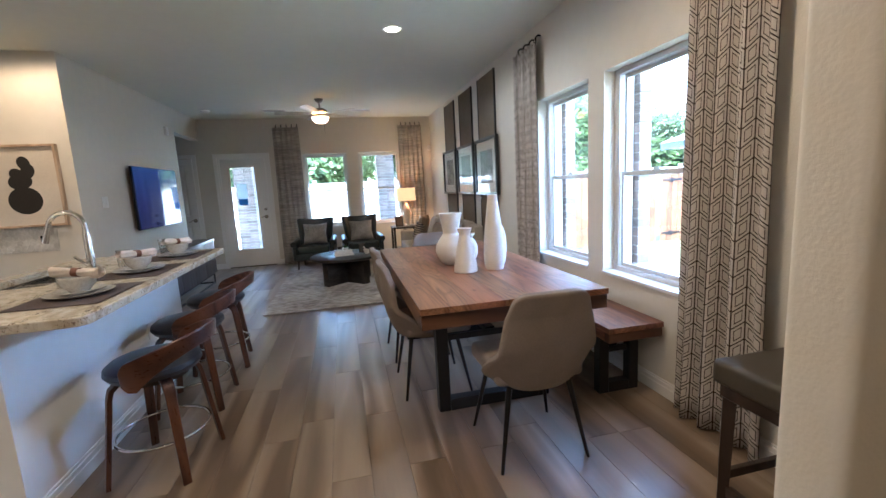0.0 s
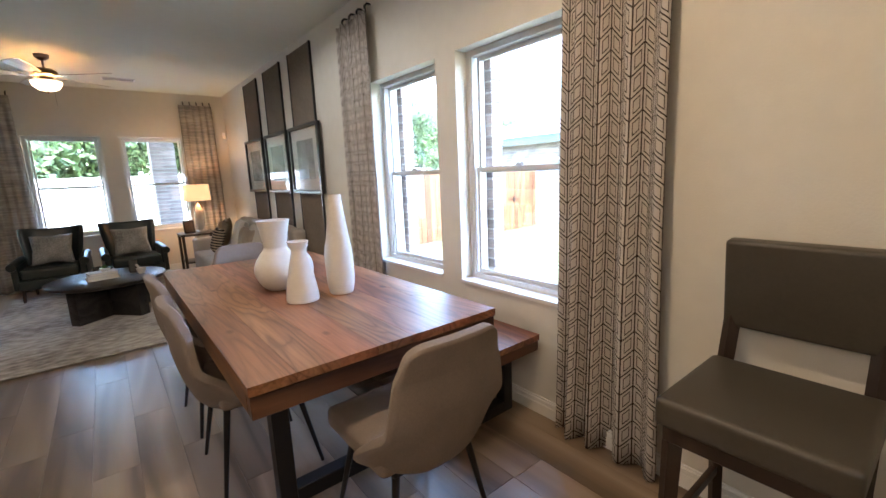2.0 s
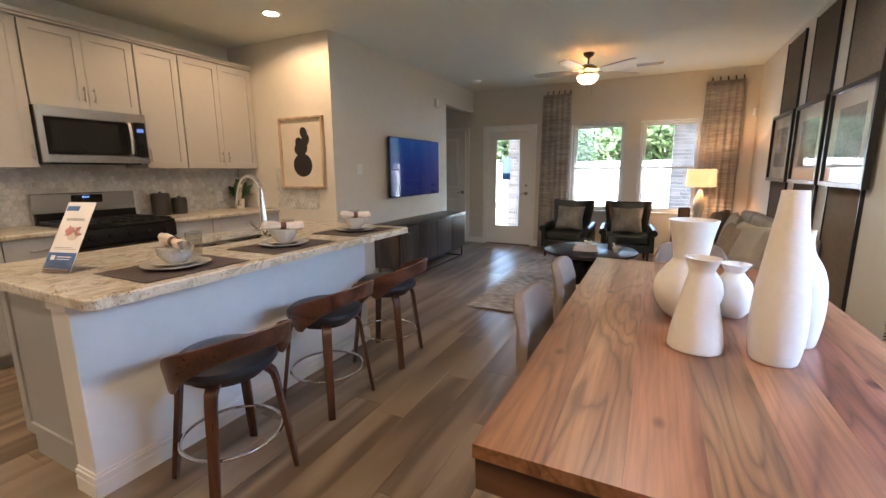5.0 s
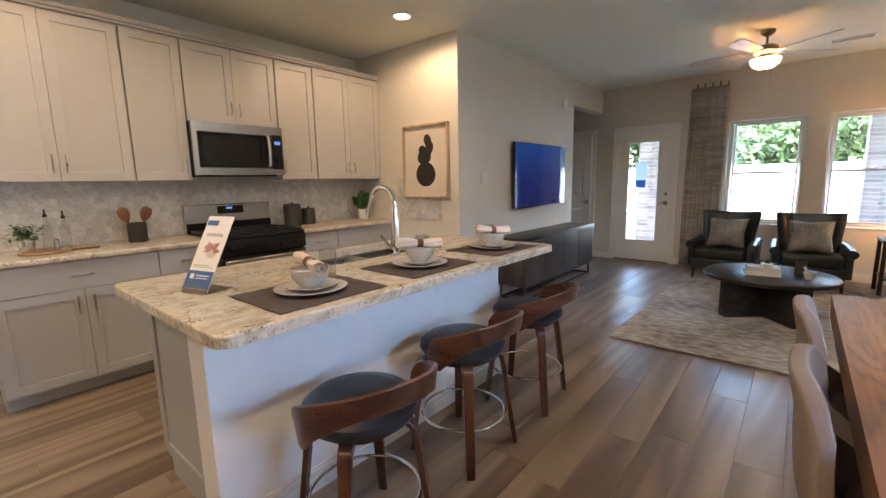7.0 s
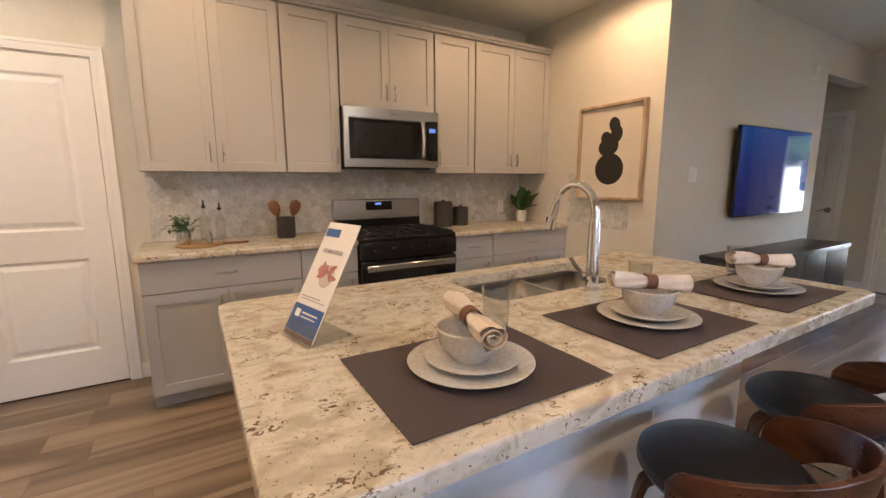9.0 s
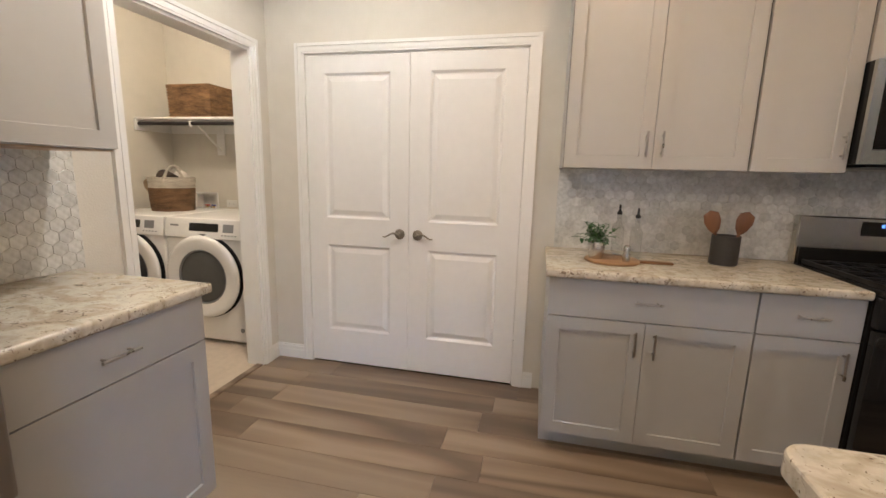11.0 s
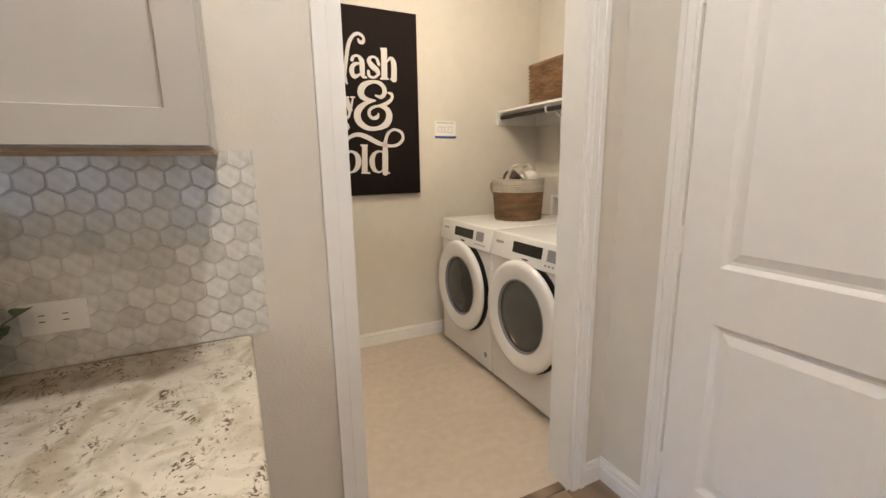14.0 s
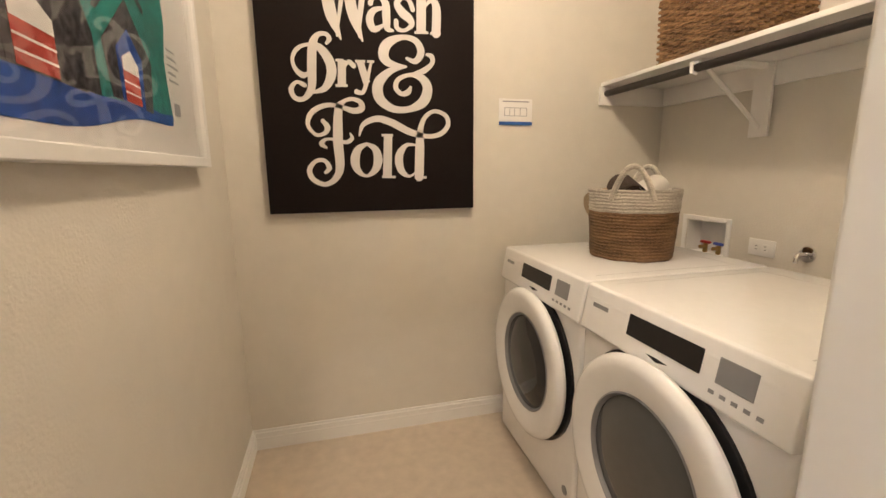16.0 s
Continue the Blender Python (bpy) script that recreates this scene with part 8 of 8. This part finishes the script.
stroke("letter_d", (-0.270, -0.018, 0.016), (-0.293, -0.026, 0.027), (-0.320, -0.003, 0.019), (-0.330, 0.036, 0.016), (-0.309, 0.077, 0.019), (-0.265, 0.096, 0.016), (-0.217, 0.086, 0.035), (-0.180, 0.035, 0.044), (-0.175, -0.019, 0.044), (-0.204, -0.074, 0.030), (-0.249, -0.093, 0.014))
stroke("letter_d", (-0.188, 0.106, 0.014), (-0.176, 0.124, 0.022), (-0.189, 0.142, 0.019), (-0.222, 0.137, 0.022), (-0.245, 0.097, 0.038), (-0.254, 0.009, 0.041), (-0.260, -0.075, 0.035), (-0.294, -0.121, 0.022), (-0.330, -0.118, 0.022), (-0.343, -0.083, 0.022), (-0.319, -0.055, 0.016), (-0.288, -0.066, 0.022))
stroke("letter_r", (-0.128, 0.042, 0.038), (-0.134, -0.063, 0.038))
stroke("letter_r", (-0.155, 0.040, 0.012), (-0.121, 0.041, 0.012))
stroke("letter_r", (-0.160, -0.063, 0.012), (-0.109, -0.062, 0.012))
stroke("letter_r", (-0.117, 0.013, 0.008), (-0.100, 0.037, 0.019), (-0.080, 0.021, 0.024))
stroke("letter_y", (-0.052, 0.041, 0.033), (-0.026, -0.048, 0.035))
stroke("letter_y", (-0.072, 0.040, 0.012), (-0.029, 0.041, 0.012))
stroke("letter_y", (-0.003, 0.041, 0.011), (-0.029, -0.052, 0.019), (-0.046, -0.088, 0.019), (-0.071, -0.086, 0.024))
stroke("letter_y", (-0.021, 0.041, 0.012), (0.010, 0.042, 0.012))
stroke("ampersand", (0.154, 0.062, 0.014), (0.193, 0.053, 0.027), (0.219, 0.092, 0.035), (0.196, 0.137, 0.030), (0.137, 0.149, 0.024), (0.072, 0.121, 0.044), (0.051, 0.073, 0.049), (0.078, 0.038, 0.035), (0.152, 0.028, 0.008))
stroke("ampersand", (0.152, 0.028, 0.008), (0.079, 0.006, 0.030), (0.025, -0.047, 0.049), (0.027, -0.109, 0.049), (0.082, -0.152, 0.035), (0.157, -0.154, 0.030), (0.223, -0.121, 0.049), (0.246, -0.065, 0.049), (0.224, -0.021, 0.038), (0.170, -0.006, 0.019), (0.116, -0.026, 0.022), (0.101, -0.062, 0.024), (0.126, -0.088, 0.022), (0.156, -0.080, 0.027), (0.168, -0.059, 0.014))
stroke("ampersand", (0.164, -0.008, 0.014), (0.228, 0.013, 0.027), (0.268, 0.046, 0.022), (0.268, 0.075, 0.024), (0.245, 0.083, 0.014))
stroke("letter_f", (-0.222, -0.211, 0.019), (-0.204, -0.238, 0.027), (-0.217, -0.263, 0.019), (-0.255, -0.269, 0.016), (-0.285, -0.227, 0.019), (-0.265, -0.176, 0.024), (-0.209, -0.147, 0.022), (-0.153, -0.148, 0.019), (-0.090, -0.166, 0.027), (-0.053, -0.155, 0.030), (-0.059, -0.128, 0.024), (-0.093, -0.117, 0.019), (-0.130, -0.129, 0.019), (-0.153, -0.165, 0.038), (-0.162, -0.296, 0.046), (-0.159, -0.404, 0.041), (-0.180, -0.458, 0.030), (-0.226, -0.484, 0.022), (-0.276, -0.462, 0.024), (-0.290, -0.420, 0.024), (-0.262, -0.383, 0.019), (-0.224, -0.381, 0.019), (-0.206, -0.412, 0.024), (-0.223, -0.432, 0.016))
stroke("letter_f", (-0.213, -0.324, 0.011), (-0.232, -0.308, 0.024), (-0.213, -0.289, 0.014), (-0.168, -0.290, 0.014), (-0.127, -0.301, 0.019), (-0.101, -0.284, 0.019), (-0.108, -0.263, 0.008))
stroke("letter_o", (-0.037, -0.307, 0.014), (-0.075, -0.330, 0.033), (-0.092, -0.376, 0.044), (-0.083, -0.422, 0.033), (-0.045, -0.449, 0.014), (-0.005, -0.424, 0.033), (0.011, -0.378, 0.044), (-0.000, -0.331, 0.033), (-0.037, -0.307, 0.014))
stroke("letter_l", (0.060, -0.268, 0.041), (0.050, -0.455, 0.044))
stroke("letter_l", (0.030, -0.269, 0.012), (0.082, -0.269, 0.012))
stroke("letter_l", (0.026, -0.454, 0.012), (0.089, -0.456, 0.012))
stroke("letter_d", (0.187, -0.312, 0.011), (0.145, -0.312, 0.019), (0.115, -0.343, 0.035), (0.106, -0.383, 0.041), (0.118, -0.430, 0.033), (0.153, -0.453, 0.014), (0.186, -0.434, 0.011))
stroke("letter_d", (0.199, -0.456, 0.046), (0.205, -0.325, 0.046), (0.209, -0.247, 0.030), (0.231, -0.189, 0.022), (0.277, -0.160, 0.019), (0.330, -0.178, 0.022), (0.341, -0.220, 0.024), (0.306, -0.260, 0.024), (0.242, -0.272, 0.022), (0.159, -0.253, 0.033), (0.079, -0.214, 0.035), (0.013, -0.198, 0.030), (-0.048, -0.223, 0.022), (-0.068, -0.271, 0.008))
stroke("letter_d", (0.186, -0.458, 0.012), (0.235, -0.460, 0.012))
word("ELEMENTAL", -0.045, 0.228, 0.0175, 1.0, 0.0, ac, tilt @ pose(0, -0.0016, 0, 90), M_PRINTGREY)

# small wall plate with a printed header
wp = thing("switch_plate", "white printed switch plate with a blue strip", "switch", pose(-4.14, -1.619, 1.60))
part("card", box(-0.088, 0, -0.062, 0.088, 0.004, 0.062, 0.001), M_CARD, wp)
part("blue_strip", boxes((-0.088, 0.0042, -0.062, 0.088, 0.0052, -0.046)), M_CARDBLUE, wp)
part("header_bar", boxes((-0.07, 0.0042, 0.046, 0.07, 0.0048, 0.052)), M_PRINTGREY, wp)
part("plan_lines", boxes((-0.06, 0.0042, 0.018, 0.06, 0.0048, 0.021), (-0.06, 0.0042, -0.02, 0.06, 0.0048, -0.017), (-0.06, 0.0042, -0.017, -0.057, 0.0048, 0.018), (-0.025, 0.0042, -0.017, -0.022, 0.0048, 0.018), (0.005, 0.0042, -0.017, 0.008, 0.0048, 0.018), (0.03, 0.0042, -0.017, 0.033, 0.0048, 0.018), (0.057, 0.0042, -0.017, 0.06, 0.0048, 0.018)), M_PRINTGREY, wp)

# framed children's-style house print
M_FRAMEW = mat("white_box_frame", (0.74, 0.73, 0.71), 0.4, var=0.02)
hp = thing("framed_print", "white box-framed colourful house print", "picture", pose(-2.811, -0.69, 1.74, 0, 0, 180))
a, h_ = 0.51, 0.40
part("frame", boxes((0, -a, -h_, 0.05, -a + 0.03, h_), (0, a - 0.03, -h_, 0.05, a, h_), (0, -a + 0.03, -h_, 0.05, a - 0.03, -h_ + 0.03), (0, -a + 0.03, h_ - 0.03, 0.05, a - 0.03, h_), bevel=0.003), M_FRAMEW, hp)
part("mount", boxes((0, -a + 0.03, -h_ + 0.03, 0.022, a - 0.03, h_ - 0.03)), M_CARD, hp)
M_TEAL = mat("teal_print", (0.01, 0.20, 0.19), 0.5, var=0.4, scale=10, second=(0.02, 0.32, 0.28))
M_ROYAL = mat("royal_blue_print", (0.012, 0.07, 0.33), 0.5, var=0.3, scale=10)
M_CHAR = mat("charcoal_print", (0.035, 0.035, 0.045), 0.5, var=0.6, scale=14, second=(0.12, 0.11, 0.12))
M_REDP = mat("red_print", (0.5, 0.06, 0.04), 0.5, var=0.3, scale=30)
pl = 0.0225


def flat_shape(name, pts, material, off):
    bm = bmesh.new()
    vs = [bm.verts.new((pl + off, y, z)) for y, z in pts]
    us = [bm.verts.new((pl + off - 0.0004, y, z)) for y, z in pts]
    bm.faces.new(vs), bm.faces.new(us[::-1])
    for i in range(len(pts)):
        bm.faces.new((vs[i], vs[(i + 1) % len(pts)], us[(i + 1) % len(pts)], us[i]))
    part(name, bm, material, hp, smooth=False)


wav = [(-0.46 + 0.735 * i / 16, -0.355 + 0.0045 * i + 0.008 * math.sin(1.2 + i * 0.6)) for i in range(17)]
side = [(0.283, -0.27), (0.268, -0.20), (0.262, -0.12), (0.29, -0.03), (0.285, 0.06), (0.26, 0.12), (0.27, 0.2), (0.24, 0.28), (0.10, 0.31), (-0.06, 0.295), (-0.25, 0.31), (-0.46, 0.29)]
flat_shape("teal_field", wav + side, M_TEAL, 0.0)
flat_shape("charcoal_field", [(-0.46, -0.30), (-0.30, -0.285), (-0.18, -0.275), (-0.10, -0.27), (-0.105, -0.16), (-0.15, -0.08), (-0.16, 0.04), (-0.21, 0.12), (-0.24, 0.25), (-0.30, 0.29), (-0.46, 0.28)], M_CHAR, 0.0005)
flat_shape("blue_wave", wav + [(0.277, -0.262), (0.20, -0.268), (0.12, -0.262), (0.0, -0.268), (-0.12, -0.272), (-0.26, -0.268), (-0.46, -0.25)], M_ROYAL, 0.0009)
for cx, cz, w, mt2 in ((-0.275, -0.10, 1.25, M_CHAR), (0.045, -0.10, 0.95, M_ROYAL)):
    flat_shape("print_house", [(cx - 0.105 * w, cz - 0.165), (cx - 0.06 * w, cz - 0.167), (cx - 0.065 * w, cz - 0.06), (cx, cz - 0.01), (cx + 0.065 * w, cz - 0.06), (cx + 0.055 * w, cz - 0.172), (cx + 0.10 * w, cz - 0.175), (cx + 0.125 * w, cz - 0.055), (cx + 0.01, cz + 0.055), (cx - 0.125 * w, cz - 0.06)], M_CHAR, 0.0014)
    flat_shape("print_house_front", [(cx - 0.06 * w, cz - 0.167), (cx + 0.055 * w, cz - 0.172), (cx + 0.065 * w, cz - 0.06), (cx, cz - 0.01), (cx - 0.065 * w, cz - 0.06)], mt2, 0.0018)
    flat_shape("print_door", [(cx - 0.045 * w, cz - 0.165), (cx + 0.035 * w, cz - 0.168), (cx + 0.035 * w, cz - 0.08), (cx, cz - 0.055), (cx - 0.045 * w, cz - 0.075)], M_REDP, 0.0024)
    flat_shape("print_door_light", [(cx - 0.045 * w, cz - 0.10), (cx + 0.035 * w, cz - 0.104), (cx + 0.035 * w, cz - 0.08), (cx, cz - 0.055), (cx - 0.045 * w, cz - 0.075)], M_CARD, 0.003)
    for k in range(2):
        flat_shape("print_door_bar", [(cx - 0.045 * w, cz - 0.125 - 0.022 * k), (cx + 0.035 * w, cz - 0.128 - 0.022 * k), (cx + 0.035 * w, cz - 0.124 - 0.022 * k), (cx - 0.045 * w, cz - 0.121 - 0.022 * k)], M_CARD, 0.003)
flat_shape("print_roof_line", [(-0.10, -0.11), (-0.08, -0.11), (0.05, 0.005), (0.15, -0.05), (0.155, -0.035), (0.05, 0.03)], M_CHAR, 0.0016)
flat_shape("print_tower", [(-0.18, 0.02), (-0.10, 0.0), (-0.09, 0.18), (-0.13, 0.25), (-0.17, 0.19)], M_ROYAL, 0.0015)
part("caption_lines", boxes(*[(pl, 0.285, -0.09 - k * 0.02, pl + 0.0006, 0.345 + 0.012 * (k % 3), -0.084 - k * 0.02) for k in range(5)], (pl, 0.30, -0.26, pl + 0.0006, 0.345, -0.225)), M_PRINTGREY, hp)
part("pane", boxes((0.036, -a + 0.03, -h_ + 0.03, 0.038, a - 0.03, h_ - 0.03)), M_PGLASS, hp)

# laundry ceiling light
ll = thing("ceiling_light", "round frosted flush ceiling light, lit", "ceiling light", pose(-3.75, -0.62, H))
part("rim", lathe([(0.15, -0.001), (0.15, -0.03), (0.14, -0.035)], 36), M_NICKEL, ll)
part("diffuser", lathe([(0.138, -0.034), (0.125, -0.065), (0.07, -0.085), (0.0, -0.09)], 36, cap=False), emit("lit_diffuser", (1.0, 0.80, 0.55), 1.2), ll)
bulb(-3.75, -0.62, H - 0.16, 2.9, 0.10, (1.0, 0.80, 0.60))

# ---- hexagon tiles of the coffee counter, one by one ----
tb = bmesh.new()
tile_bm(tb, hex_points(HEXR, 0, 0))
hex_me = bpy.data.meshes.new("tile")
tb.to_mesh(hex_me)
tb.free()
hex_me.materials.append(M_TILE)
for y, z, p in hexes(0, 0.918, 0.71, 1.385):
    if len(p) == 6 and abs(max(q[0] for q in p) - min(q[0] for q in p) - HEXR * math.sqrt(3)) < 1e-4 and abs(max(q[1] for q in p) - min(q[1] for q in p) - 2 * HEXR) < 1e-4:
        me = hex_me
    else:
        tb = bmesh.new()
        tile_bm(tb, [(q[0] - y, q[1] - z) for q in p])
        me = bpy.data.meshes.new("tile")
        tb.to_mesh(me)
        tb.free()
        me.materials.append(M_TILE)
    o = new("tile", me)
    o.parent = spl
    o.location = (0.0, y, z)

# ---- floor planks ----
def plank_mesh(w, le):
    me_bm = box(-w / 2, -le / 2, -0.006, w / 2, le / 2, 0.0)
    top = [e for e in me_bm.edges if all(v.co.z > -0.001 for v in e.verts)]
    bmesh.ops.bevel(me_bm, geom=top, offset=0.0012, segments=1, affect="EDGES")
    me = bpy.data.meshes.new("plank")
    me_bm.to_mesh(me)
    me_bm.free()
    me.materials.append(M_PLANK)
    return me


PW, PL = 0.185, 1.22
plank_full = plank_mesh(PW - 0.001, PL - 0.001)
rng = random.Random(5)


def lay(x0, y0, x1, y1):
    k = 0
    x = x0
    while x < x1 - 0.01:
        w = min(PW, x1 - x)
        y = y0 - rng.uniform(0.05, 1.1)
        while y < y1 - 0.01:
            a, b = max(y, y0), min(y + PL, y1)
            if b - a > 0.03:
                me = plank_full if (w > PW - 1e-6 and b - a > PL - 1e-6) else plank_mesh(w - 0.001, b - a - 0.001)
                o = new("plank", me)
                o.parent = floor
                o.location = (x + w / 2, (a + b) / 2, 0)
            y += PL
        x += PW


lay(-3.98, YC - 0.02, -2.46, 5.25)
lay(-2.46, YC - 0.02, XW, YB)
lay(-4.26, 5.38, -2.46, YB)
lay(-1.02, -1.9, XW, YC - 0.02)
